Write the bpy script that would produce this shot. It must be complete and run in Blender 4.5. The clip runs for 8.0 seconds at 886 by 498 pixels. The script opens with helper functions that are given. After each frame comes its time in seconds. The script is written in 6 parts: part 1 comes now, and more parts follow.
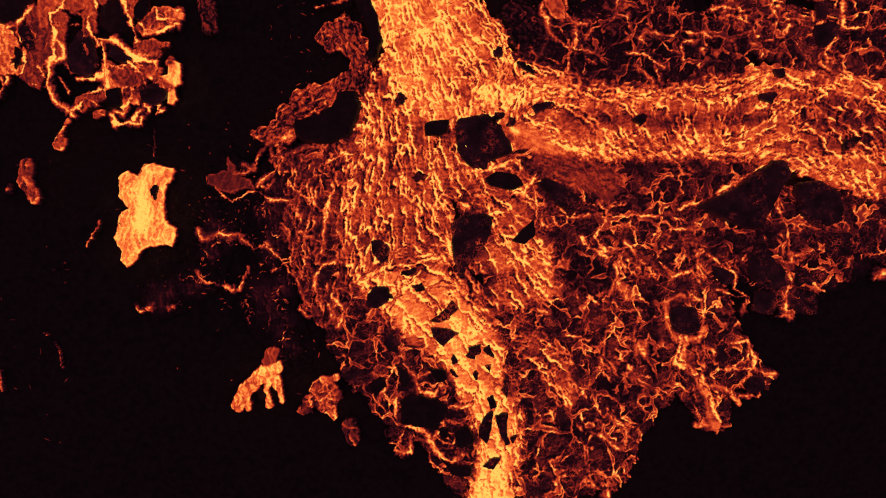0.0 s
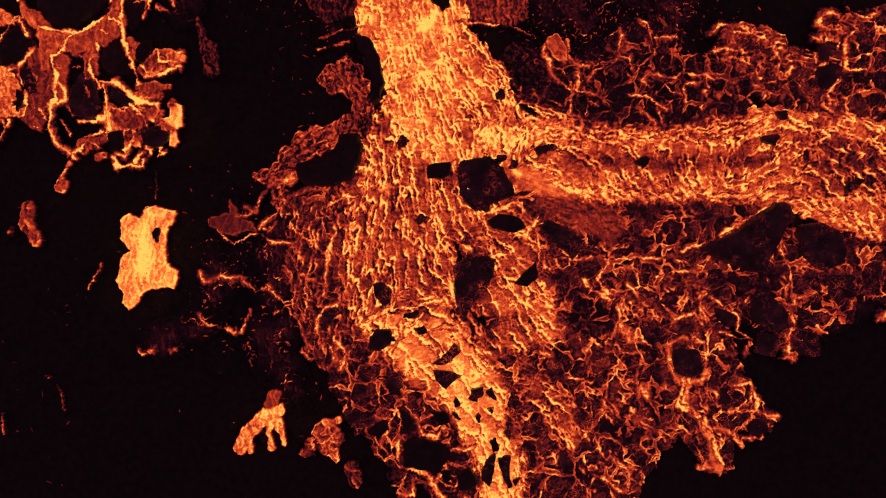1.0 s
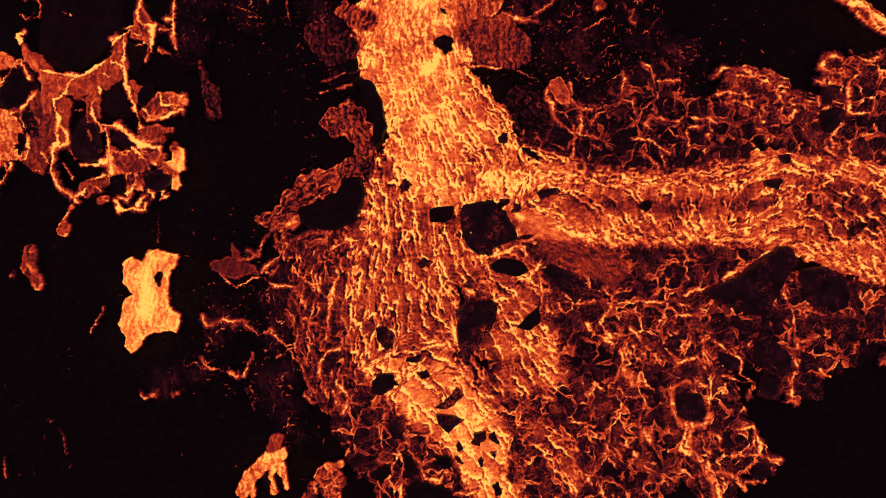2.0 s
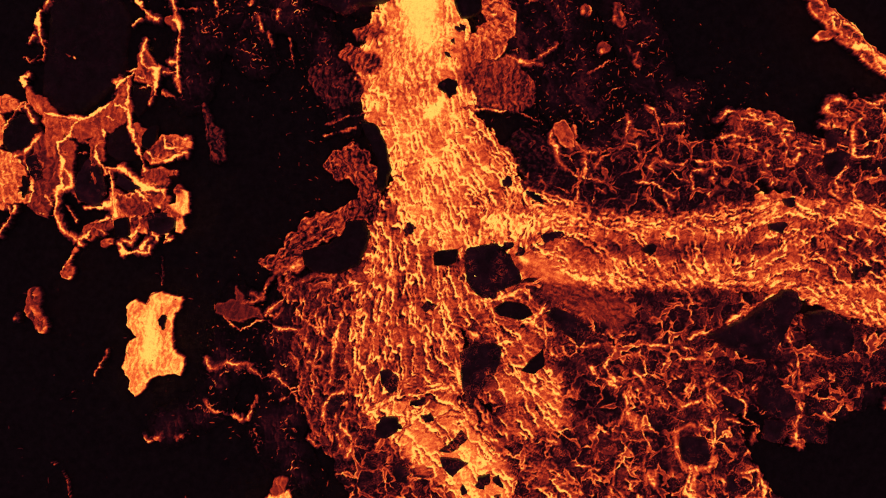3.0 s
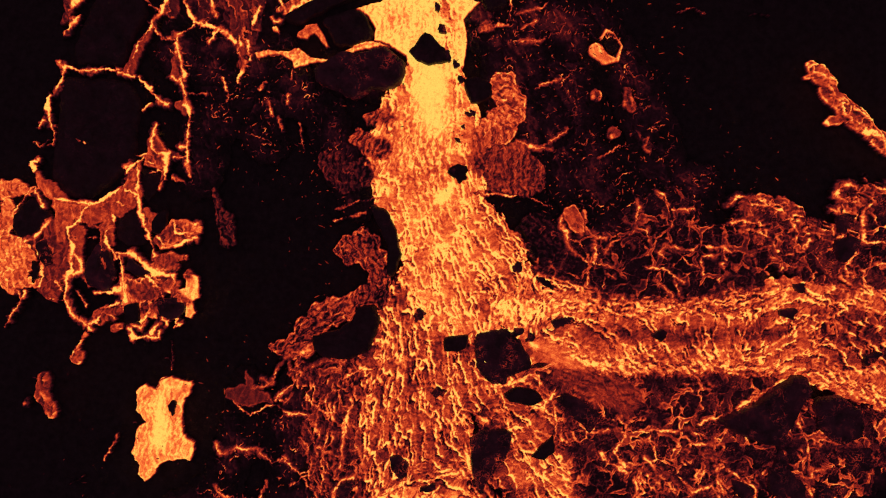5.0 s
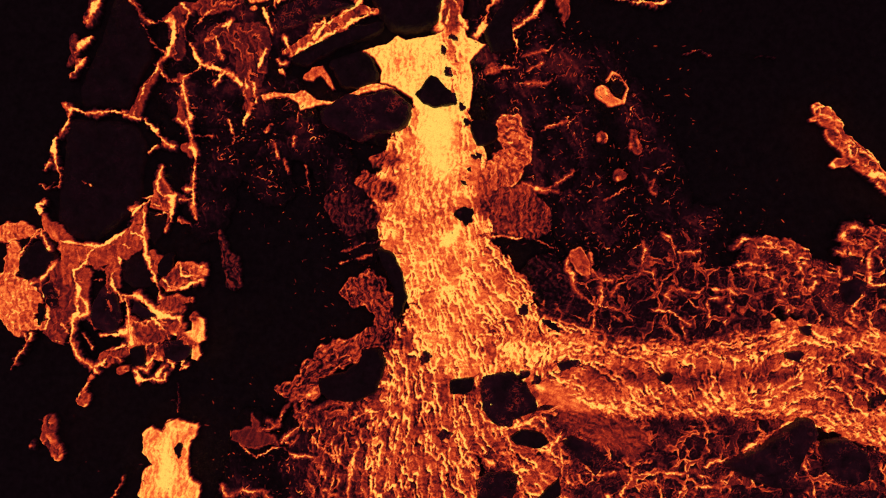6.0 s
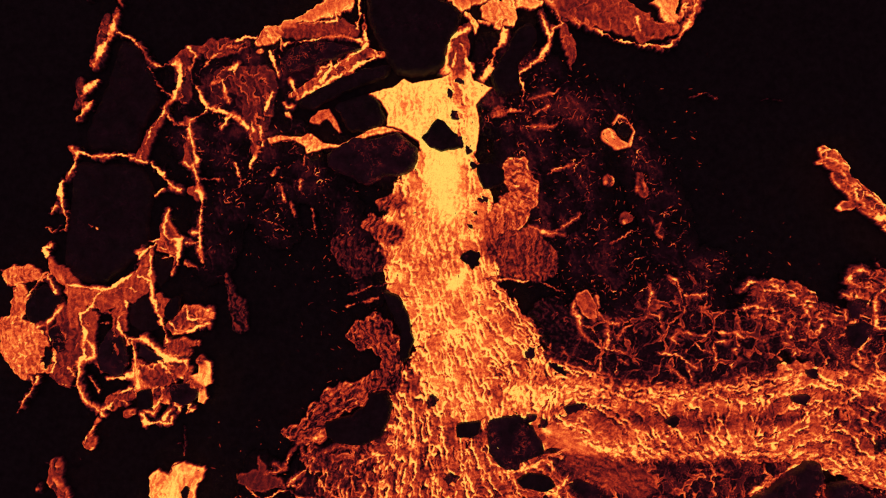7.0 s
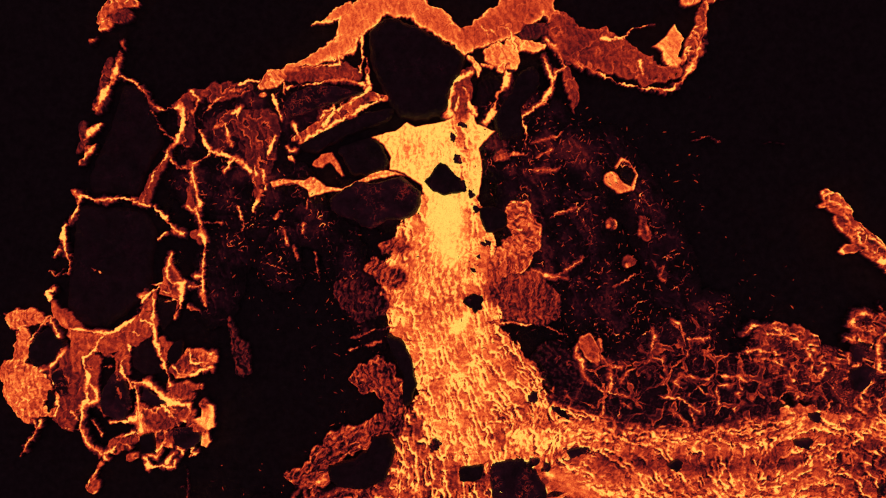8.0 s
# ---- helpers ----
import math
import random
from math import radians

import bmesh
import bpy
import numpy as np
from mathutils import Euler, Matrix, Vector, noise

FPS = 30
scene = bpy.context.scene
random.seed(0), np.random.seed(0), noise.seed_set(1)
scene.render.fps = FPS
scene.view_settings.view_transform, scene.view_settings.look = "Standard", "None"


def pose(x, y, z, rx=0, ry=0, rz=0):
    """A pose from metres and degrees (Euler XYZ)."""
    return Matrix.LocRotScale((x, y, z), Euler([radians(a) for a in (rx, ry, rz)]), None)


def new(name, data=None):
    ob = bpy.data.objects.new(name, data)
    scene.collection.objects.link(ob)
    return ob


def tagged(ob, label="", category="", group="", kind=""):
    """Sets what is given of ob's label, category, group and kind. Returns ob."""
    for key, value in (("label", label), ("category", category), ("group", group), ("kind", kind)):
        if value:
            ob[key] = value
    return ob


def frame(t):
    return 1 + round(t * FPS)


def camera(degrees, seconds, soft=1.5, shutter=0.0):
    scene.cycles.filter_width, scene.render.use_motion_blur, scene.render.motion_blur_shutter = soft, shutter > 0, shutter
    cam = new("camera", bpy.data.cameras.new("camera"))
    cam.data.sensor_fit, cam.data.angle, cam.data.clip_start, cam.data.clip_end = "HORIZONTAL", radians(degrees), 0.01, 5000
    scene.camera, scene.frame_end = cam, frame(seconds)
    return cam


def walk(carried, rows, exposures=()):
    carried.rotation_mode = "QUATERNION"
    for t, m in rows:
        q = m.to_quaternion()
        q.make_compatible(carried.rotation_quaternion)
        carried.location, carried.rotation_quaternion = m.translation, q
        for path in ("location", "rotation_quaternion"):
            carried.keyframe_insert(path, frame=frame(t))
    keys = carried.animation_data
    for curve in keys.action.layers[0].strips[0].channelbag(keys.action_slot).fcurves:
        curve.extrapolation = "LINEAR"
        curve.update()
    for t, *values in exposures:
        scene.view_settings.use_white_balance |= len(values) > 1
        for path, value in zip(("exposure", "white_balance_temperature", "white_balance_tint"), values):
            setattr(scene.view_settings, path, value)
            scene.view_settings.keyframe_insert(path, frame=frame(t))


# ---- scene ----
cam = camera(74.2, 8.0, soft=1.1)
EYE = 31.1
ROWS = [
    (0.0, 0.00, 0.00, 1.0000, 0.00),
    (0.5, -0.07, 1.10, 0.9991, -0.04),
    (1.0, -0.12, 2.23, 0.9986, -0.06),
    (1.5, -0.18, 3.38, 0.9979, -0.06),
    (3.0, -0.47, 6.79, 0.9968, -0.03),
    (3.5, -0.60, 7.91, 0.9967, 0.00),
    (4.0, -0.71, 9.03, 0.9966, 0.00),
    (4.5, -0.85, 10.16, 0.9965, 0.00),
    (6.0, -1.31, 13.49, 0.9965, -0.01),
    (6.5, -1.50, 14.65, 0.9966, -0.02),
    (7.0, -1.65, 15.76, 0.9967, -0.04),
    (7.5, -1.75, 16.90, 0.9968, -0.05),
    (8.0, -1.80, 18.05, 0.9968, -0.06),
]
walk(cam, [(t, pose(x, y, EYE * s, 0, 0, turn)) for t, x, y, s, turn in ROWS])

# ---- night sky: next to no light but the lava's own ----
world = bpy.data.worlds.new("night_sky")
world.use_nodes = True
scene.world = world
world.node_tree.nodes["Background"].inputs[0].default_value = (1.0, 0.40, 0.62, 1)
world.node_tree.nodes["Background"].inputs[1].default_value = 0.042
scene.view_settings.exposure = 0.15


# ---- materials ----
def lin(r, g, b):
    return tuple((c / 255 / 12.92 if c < 10 else ((c / 255 + 0.055) / 1.055) ** 2.4) for c in (r, g, b)) + (1.0,)


class Nodes:
    def __init__(self, name):
        self.mat = bpy.data.materials.new(name)
        self.mat.use_nodes = True
        self.tree = self.mat.node_tree
        self.bsdf = self.tree.nodes["Principled BSDF"]

    def add(self, kind, **values):
        n = self.tree.nodes.new(kind)
        for key, value in values.items():
            n.inputs[key.replace("_", " ")].default_value = value
        return n

    def link(self, a, b):
        self.tree.links.new(a, b)

    def noise(self, scale, detail=4.0, rough=0.6, twist=0.0):
        n = self.add("ShaderNodeTexNoise", Scale=scale, Detail=detail, Roughness=rough, Distortion=twist)
        co = self.add("ShaderNodeNewGeometry")
        self.link(co.outputs["Position"], n.inputs["Vector"])
        return n.outputs["Fac"]

    def math(self, op, a, b, clamp=False):
        n = self.add("ShaderNodeMath")
        n.operation, n.use_clamp = op, clamp
        for k, v in enumerate((a, b)):
            if isinstance(v, (int, float)):
                n.inputs[k].default_value = v
            else:
                self.link(v, n.inputs[k])
        return n.outputs[0]

    def ramp(self, fac, stops):
        n = self.add("ShaderNodeValToRGB")
        el = n.color_ramp.elements
        while len(el) < len(stops):
            el.new(0.5)
        for e, (p, c) in zip(el, stops):
            e.position, e.color = p, c
        self.link(fac, n.inputs[0])
        return n.outputs[0]

    def bump(self, height, strength, distance):
        n = self.add("ShaderNodeBump", Strength=strength, Distance=distance)
        self.link(height, n.inputs["Height"])
        self.link(n.outputs[0], self.bsdf.inputs["Normal"])


# the colour of glowing basalt from its black skin to the yellow melt
GLOW = [(0.0, (0, 0, 0, 1)), (0.10, lin(22, 3, 8)), (0.22, lin(70, 14, 17)), (0.36, lin(127, 29, 21)), (0.52, lin(182, 54, 27)),
        (0.68, lin(229, 88, 41)), (0.82, lin(250, 128, 55)), (1.0, lin(255, 204, 92))]


def lava_material():
    k = Nodes("glowing_lava")
    heat = k.add("ShaderNodeAttribute")
    heat.attribute_name = "warmth"
    finer = k.math("SUBTRACT", k.noise(26.0, 3, 0.7), 0.5)
    # creases and threads a few centimetres wide
    crease = k.math("SUBTRACT", 0.32, k.math("MULTIPLY", k.math("ABSOLUTE", k.math("SUBTRACT", k.noise(5.0, 2, 0.55, 0.8), 0.5), 0), 9.0), True)
    thread = k.math("SUBTRACT", 0.32, k.math("MULTIPLY", k.math("ABSOLUTE", k.math("SUBTRACT", k.noise(6.5, 2, 0.55, 1.2), 0.47), 0), 10.0), True)
    lines = k.math("SUBTRACT", k.math("MULTIPLY", thread, 0.55), k.math("MULTIPLY", crease, 0.55))
    both = k.math("ADD", lines, k.math("MULTIPLY", finer, 0.55))
    swing = k.math("MULTIPLY", both, k.math("MINIMUM", k.math("ADD", heat.outputs["Fac"], 0.08), 0.6))
    glow = k.ramp(k.math("ADD", heat.outputs["Fac"], swing, True), GLOW)
    k.link(glow, k.bsdf.inputs["Emission Color"])
    k.bsdf.inputs["Emission Strength"].default_value = 1.0
    k.link(k.ramp(k.noise(6.0), [(0.3, (0.022, 0.019, 0.020, 1)), (0.7, (0.065, 0.058, 0.060, 1))]), k.bsdf.inputs["Base Color"])
    k.bsdf.inputs["Roughness"].default_value = 0.55
    k.bump(k.noise(14.0, 6), 0.6, 0.05)
    k.mat.cycles.emission_sampling = "NONE"
    return k.mat


def crust_material(name, low, high, vein):
    """Chilled basalt skin; vein: how much red shows in its hair cracks."""
    k = Nodes(name)
    k.link(k.ramp(k.noise(3.0, 7, 0.65), [(0.3, low), (0.7, high)]), k.bsdf.inputs["Base Color"])
    k.link(k.ramp(k.noise(1.2, 4), [(0.3, (0.45, 0.45, 0.45, 1)), (0.7, (0.8, 0.8, 0.8, 1))]), k.bsdf.inputs["Roughness"])
    k.bump(k.noise(7.0, 8, 0.65), 0.8, 0.12)
    if vein:
        off = k.math("ABSOLUTE", k.math("SUBTRACT", k.noise(3.2, 4, 0.6, 0.6), 0.5), 0)
        line = k.math("MULTIPLY", k.math("SUBTRACT", 1.0, k.math("MULTIPLY", off, 34.0), True), k.math("SUBTRACT", k.noise(0.9, 3), 0.46, True))
        dull = k.math("MULTIPLY", k.math("SUBTRACT", k.noise(1.3, 4, 0.6), 0.30, True), 0.17)
        k.link(k.ramp(k.math("MULTIPLY", k.math("ADD", line, dull), vein, True), GLOW), k.bsdf.inputs["Emission Color"])
        k.bsdf.inputs["Emission Strength"].default_value = 1.0
    k.mat.cycles.emission_sampling = "NONE"
    return k.mat


LAVA = lava_material()
ROCK = crust_material("cold_basalt", (0.028, 0.026, 0.029, 1), (0.085, 0.078, 0.084, 1), 0)
CRUST = crust_material("lava_crust", (0.034, 0.030, 0.032, 1), (0.105, 0.092, 0.096, 1), 2.0)
SLAB = crust_material("slab_crust", (0.034, 0.030, 0.032, 1), (0.105, 0.092, 0.096, 1), 0.5)
FLOE = crust_material("raft_crust", (0.034, 0.030, 0.032, 1), (0.105, 0.092, 0.096, 1), 2.4)

# ---- noise fields on one grid over the flow ----
STEP = 0.04
XS = np.arange(-26.4, 26.4, STEP, dtype=np.float32)
YS = np.arange(-15.6, 34.2, STEP, dtype=np.float32)
GX, GY = np.meshgrid(XS, YS)
NY, NX = GX.shape


def wave(x, y, seed):
    """Smooth gradient noise, about -1 to 1, one bump to a unit."""
    rs = np.random.RandomState(seed)
    a = rs.uniform(0, 2 * np.pi, (256, 256))
    ca, sa = np.cos(a).astype(np.float32), np.sin(a).astype(np.float32)
    xi, yi = np.floor(x).astype(int), np.floor(y).astype(int)
    fx, fy = x - xi, y - yi
    u, v = fx * fx * fx * (fx * (fx * 6 - 15) + 10), fy * fy * fy * (fy * (fy * 6 - 15) + 10)

    def dot(i, j):
        p, q = (yi + j) & 255, (xi + i) & 255
        return ca[p, q] * (fx - i) + sa[p, q] * (fy - j)

    low = dot(0, 0) * (1 - u) + dot(1, 0) * u
    high = dot(0, 1) * (1 - u) + dot(1, 1) * u
    return (low * (1 - v) + high * v) * 1.5


def rough(x, y, seed, octaves=3, gain=0.5):
    return sum(gain ** k * wave(x * 2 ** k, y * 2 ** k, seed + k) for k in range(octaves))


def cells(x, y, seed):
    """Distance to the nearest border between jittered cells one unit wide, and a number for each cell."""
    rs = np.random.RandomState(seed)
    jx, jy, tone = (rs.rand(128, 128).astype(np.float32) for k in range(3))
    xi, yi = np.floor(x).astype(int), np.floor(y).astype(int)
    best, ox, oy, own = np.full(x.shape, 9.0, np.float32), 0, 0, 0
    around = []
    for i in (-1, 0, 1):
        for j in (-1, 0, 1):
            p, q = (yi + j) & 127, (xi + i) & 127
            dx, dy = xi + i + jx[p, q] - x, yi + j + jy[p, q] - y
            d = dx * dx + dy * dy
            near = d < best
            best, ox, oy, own = np.where(near, d, best), np.where(near, dx, ox), np.where(near, dy, oy), np.where(near, tone[p, q], own)
            around.append((dx.astype(np.float32), dy.astype(np.float32)))
    border = np.full(x.shape, 9.0, np.float32)
    for dx, dy in around:
        off = np.hypot(dx - ox, dy - oy)
        border = np.minimum(border, np.where(off > 1e-4, (dx * dx + dy * dy - best) / (2 * off + 1e-6), 9.0))
    return border.astype(np.float32), own.astype(np.float32)


# the way the folds run: place and degrees from east
FOLDS = [
    (*(-1.92, 17.73), 100), (*(-4.02, 16.83), 120), (*(-1.92, 14.43), 80), (*(-2.52, 11.43), 92), (*(-0.42, 11.43), 60), (*(1.68, 10.83), 30), (*(-2.82, 9.33), 92), (*(-0.42, 9.03), 75),
    (*(2.52, 8.28), 118), (*(3.78, 8.28), 112), (*(5.28, 9.33), 8), (*(6.48, 8.43), 4), (*(9.18, 8.28), 4), (*(11.88, 8.28), -4), (*(14.28, 8.43), -10), (*(7.38, 8.13), 8), (*(10.98, 8.13), -8), (*(15.48, 8.73), -28), (*(19.08, 9.03), 10), (*(22.08, 7.83), 22), (*(5.28, 5.43), 25),
    (*(9.48, 5.13), 35), (*(13.98, 5.13), 12), (*(19.98, 4.53), 35), (*(22.98, 3.03), 45), (*(12.48, 6.78), 75), (*(17.88, 6.78), -35), (*(-4.92, 3.93), 118),
]
FOLDS += [
    (*(8.28, 6.03), 42), (*(10.98, 5.49), 40), (*(14.58, 6.87), -65), (*(9.33, 6.87), 68), (*(10.98, 6.87), 82), (*(13.68, 6.87), 70), (*(16.38, 6.78), -30),
]
FOLDS += [
    (*(-5.82, 1.23), 105), (*(-3.12, 1.83), 95), (*(-0.72, 2.73), 75), (*(-4.32, -0.57), 115), (*(-1.32, -0.87), 5), (*(-1.92, -3.87), 55), (*(-0.12, -5.37), 58), (*(2.28, -5.37), 40),
    (*(2.88, -8.67), 88), (*(2.58, -12.27), 75), (*(3.48, -1.17), 70), (*(5.28, 0.03), 40), (*(5.28, -4.77), 20), (*(6.48, -7.77), 50), (*(9.48, -3.57), 80), (*(13.38, -6.27), 60),
    (*(12.48, 1.23), 20), (*(0.30, 13.00), 58), (*(1.00, 12.20), 48), (*(-0.80, 12.60), 72), (*(0.90, 9.90), 52), (*(-6.72, 7.23), 150), (*(-4.92, 10.83), 70), (*(-16.02, 1.23), 95), (*(2.58, 16.23), 100), (*(2.58, 18.93), 40), (*(20.88, 18.33), 50),
]
ca2, sa2, tot = 0, 0, 1e-9
for x, y, deg in FOLDS:
    wgt = 1 / (((GX - x) ** 2 + (GY - y) ** 2) + 0.6) ** 1.5
    ca2, sa2, tot = ca2 + wgt * math.cos(radians(-2 * deg)), sa2 + wgt * math.sin(radians(-2 * deg)), tot + wgt
ANGLE = (0.5 * np.arctan2(sa2, ca2) + 0.25 * wave(GX / 1.7, GY / 1.7, 60)).astype(np.float32)


def drawn_out(field, angle, reach):
    """The field smeared along the folds, as a skin is drawn out by the flow."""
    out, stride = field.copy(), 1.7 * STEP
    for sign in (1, -1):
        x, y = GX.copy(), GY.copy()
        ang, cx, cy = angle, np.cos(angle) * sign, np.sin(angle) * sign
        for k in range(int(reach / stride)):
            x, y = x + cx * stride, y + cy * stride
            j = np.clip(((x - XS[0]) / STEP + 0.5).astype(int), 0, NX - 1)
            i = np.clip(((y - YS[0]) / STEP + 0.5).astype(int), 0, NY - 1)
            out += field[i, j]
            nx, ny = np.cos(ang[i, j]), np.sin(ang[i, j])
            turn = np.where(nx * cx + ny * cy < 0, np.float32(-1), np.float32(1))
            cx, cy = nx * turn, ny * turn
    return out / out.std()


JX = 0.10 * rough(GX / 0.45, GY / 0.45, 70, 2, 0.5) + 0.08 * np.abs(wave(GX / 0.22, GY / 0.22, 72))
JY = 0.10 * rough(GX / 0.45, GY / 0.45, 75, 2, 0.5) + 0.08 * np.abs(wave(GX / 0.22, GY / 0.22, 77))


def jag(field):
    """The field shifted a little here and there, so that its lines zigzag."""
    x, y = np.clip((GX + JX - XS[0]) / STEP, 0, NX - 1.001), np.clip((GY + JY - YS[0]) / STEP, 0, NY - 1.001)
    j, i = x.astype(int), y.astype(int)
    u, v = x - j, y - i
    return (field[i, j] * (1 - u) + field[i, j + 1] * u) * (1 - v) + (field[i + 1, j] * (1 - u) + field[i + 1, j + 1] * u) * v


def lips(field, steps, width, tail):
    """Folds that lap over one another: each ends in a thin glowing lip of that width, with a dull tail behind it
    and a shadow painted into the heat just ahead of it.
    """
    p = field * steps
    gy, gx = np.gradient(p, STEP)
    slope = np.hypot(gx, gy) + 0.25
    r = p - np.floor(p)
    behind, ahead = (1 - r) / slope, r / slope
    core = np.maximum(np.clip(1.7 * (1.0 - behind / width), 0, 1), np.clip(1.5 - ahead / (0.3 * width), 0, 1))
    return np.maximum(core, tail * np.exp(-behind / (2.5 * width))) - 0.45 * (1 - core) * np.exp(-ahead / (1.6 * width))


def blend(a, b, k):
    return a + (b - a) * k


def phase(spacing):
    """A count of folds across the flow: it grows by one from fold to fold, square to the way they run."""
    a, gap = ANGLE[::4, ::4], spacing[::4, ::4]
    nx, ny = -np.sin(a), np.cos(a)
    turn = np.where(nx + ny < 0, -1, 1) / gap
    nx, ny = np.pad(nx * turn, 60, "edge"), np.pad(ny * turn, 60, "edge")
    mx, my = nx.mean(), ny.mean()
    ky, kx = np.meshgrid(2 * np.pi * np.fft.fftfreq(nx.shape[0], 4 * STEP), 2 * np.pi * np.fft.fftfreq(nx.shape[1], 4 * STEP), indexing="ij")
    k2 = kx * kx + ky * ky
    k2[0, 0] = 1
    part = np.fft.ifft2(-1j * (kx * np.fft.fft2(nx - mx) + ky * np.fft.fft2(ny - my)) / k2).real[60:, 60:]
    x, y = (GX - XS[0]) / (4 * STEP), (GY - YS[0]) / (4 * STEP)
    j, i = x.astype(int), y.astype(int)
    u, v = x - j, y - i
    fine = (part[i, j] * (1 - u) + part[i, j + 1] * u) * (1 - v) + (part[i + 1, j] * (1 - u) + part[i + 1, j + 1] * u) * v
    return (fine + mx * GX + my * GY).astype(np.float32)


def facets(field, size, stretch, seed):
    """Angular scales drawn out along the folds, each at the whole step of the field under it: the distance to the nearest edge
    between scales of unlike step, the side of that edge (1: the upper), and how far it faces south-west, and a tone for each scale."""
    rs = np.random.RandomState(seed)
    i0, j0 = int(YS[0] / size) - 3, int(XS[0] / size) - 3
    shape = (int((YS[-1] - YS[0]) / size) + 8, int((XS[-1] - XS[0]) / size) + 8)
    cx = ((np.arange(shape[1]) + j0 + rs.rand(*shape)) * size).astype(np.float32)
    cy = ((np.arange(shape[0])[:, None] + i0 + rs.rand(*shape)) * size).astype(np.float32)
    ii = np.clip(((cy - YS[0]) / STEP).astype(int), 0, NY - 1)
    jj = np.clip(((cx - XS[0]) / STEP).astype(int), 0, NX - 1)
    step = np.floor(field[ii, jj]).astype(np.int16)
    yi, xi = np.floor(GY / size).astype(int) - i0, np.floor(GX / size).astype(int) - j0
    ca, sa = np.cos(ANGLE), np.sin(ANGLE)
    tint = rs.uniform(-1, 1, shape).astype(np.float32)
    near = []
    best, ou, ov, own, tone = np.full(GX.shape, 99, np.float32), 0, 0, 0, 0
    for i in (-1, 0, 1):
        for j in (-1, 0, 1):
            p, q = yi + i, xi + j
            dx, dy = cx[p, q] - GX, cy[p, q] - GY
            u, v = (dx * ca + dy * sa) / stretch, dy * ca - dx * sa
            d, lev = u * u + v * v, step[p, q]
            hit = d < best
            best, ou, ov, own = np.where(hit, d, best), np.where(hit, u, ou), np.where(hit, v, ov), np.where(hit, lev, own)
            tone = np.where(hit, tint[p, q], tone)
            near.append((u, v, d, lev))
    far, side = np.full(GX.shape, 9, np.float32), np.ones(GX.shape, np.float32)
    du, dv = np.zeros(GX.shape, np.float32), np.zeros(GX.shape, np.float32)
    for u, v, d, lev in near:
        gap = (d - best) / (2 * np.hypot(u - ou, v - ov) + 1e-6)
        hit = (lev != own) & (gap < far)
        far, side = np.where(hit, gap, far), np.where(hit, np.sign(own - lev), side)
        du, dv = np.where(hit, (u - ou) * stretch, du), np.where(hit, v - ov, dv)
    # lips facing south-west are painted brighter, like relief lit from one side
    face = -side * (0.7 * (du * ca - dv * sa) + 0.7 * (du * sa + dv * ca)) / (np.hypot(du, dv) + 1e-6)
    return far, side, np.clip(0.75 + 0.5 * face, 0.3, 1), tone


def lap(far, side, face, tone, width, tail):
    """A fold that laps over its neighbour: a thin open lip, a dull tail above it and a dark line below it, painted as
    its shade.
    """
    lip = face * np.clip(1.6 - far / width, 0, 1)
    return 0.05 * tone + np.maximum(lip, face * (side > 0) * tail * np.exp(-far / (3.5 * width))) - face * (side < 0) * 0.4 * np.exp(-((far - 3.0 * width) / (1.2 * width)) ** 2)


def bell(x, middle, width):
    return np.exp(-((x - middle) / width) ** 2)


cross = jag(drawn_out(wave(GX / 0.14, GY / 0.14, 13), ANGLE + 1.2 + 0.5 * wave(GX / 0.9, GY / 0.9, 15), 0.34))
HATCH = bell(cross, 0.55, 0.5) - bell(cross, -0.7, 0.45)
long_a = drawn_out(wave(GX / 0.62, GY / 0.62, 11), ANGLE, 2.8)
long_b = drawn_out(wave(GX / 0.42, GY / 0.42, 12), ANGLE, 0.9)
blotch = rough(GX / 1.6, GY / 1.6, 20, 4, 0.6)
broken = np.clip(0.85 + 1.2 * wave(GX / 0.7, GY / 0.7, 24), 0.1, 1.2)
SPACE = 0.66 - 0.22 * np.exp(-((GX + 1) / 4) ** 2 - ((GY - 14) / 5) ** 2) + 0.10 * wave(GX / 2.5, GY / 2.5, 23)
COUNT = phase(SPACE)
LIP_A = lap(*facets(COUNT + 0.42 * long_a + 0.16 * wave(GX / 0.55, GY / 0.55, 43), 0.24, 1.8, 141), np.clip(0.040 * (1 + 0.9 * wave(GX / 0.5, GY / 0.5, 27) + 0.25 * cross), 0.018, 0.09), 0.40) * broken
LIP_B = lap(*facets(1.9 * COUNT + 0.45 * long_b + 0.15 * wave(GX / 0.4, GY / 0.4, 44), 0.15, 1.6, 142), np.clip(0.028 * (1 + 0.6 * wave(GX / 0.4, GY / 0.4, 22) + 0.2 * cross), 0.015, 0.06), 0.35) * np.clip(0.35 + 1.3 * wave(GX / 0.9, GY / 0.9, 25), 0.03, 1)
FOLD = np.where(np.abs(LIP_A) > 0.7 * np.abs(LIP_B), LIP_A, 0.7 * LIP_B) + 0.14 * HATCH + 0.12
ripple = jag(drawn_out(wave(GX / 0.17, GY / 0.17, 19), ANGLE + 0.5 * wave(GX / 0.6, GY / 0.6, 21), 0.24))
FINE = 0.40 * bell(ripple, 1.0, 0.6) - 0.42 * bell(ripple, -0.9, 0.55) + 0.10 * HATCH + 0.08 + 0.15 * wave(GX / 0.3, GY / 0.3, 32)
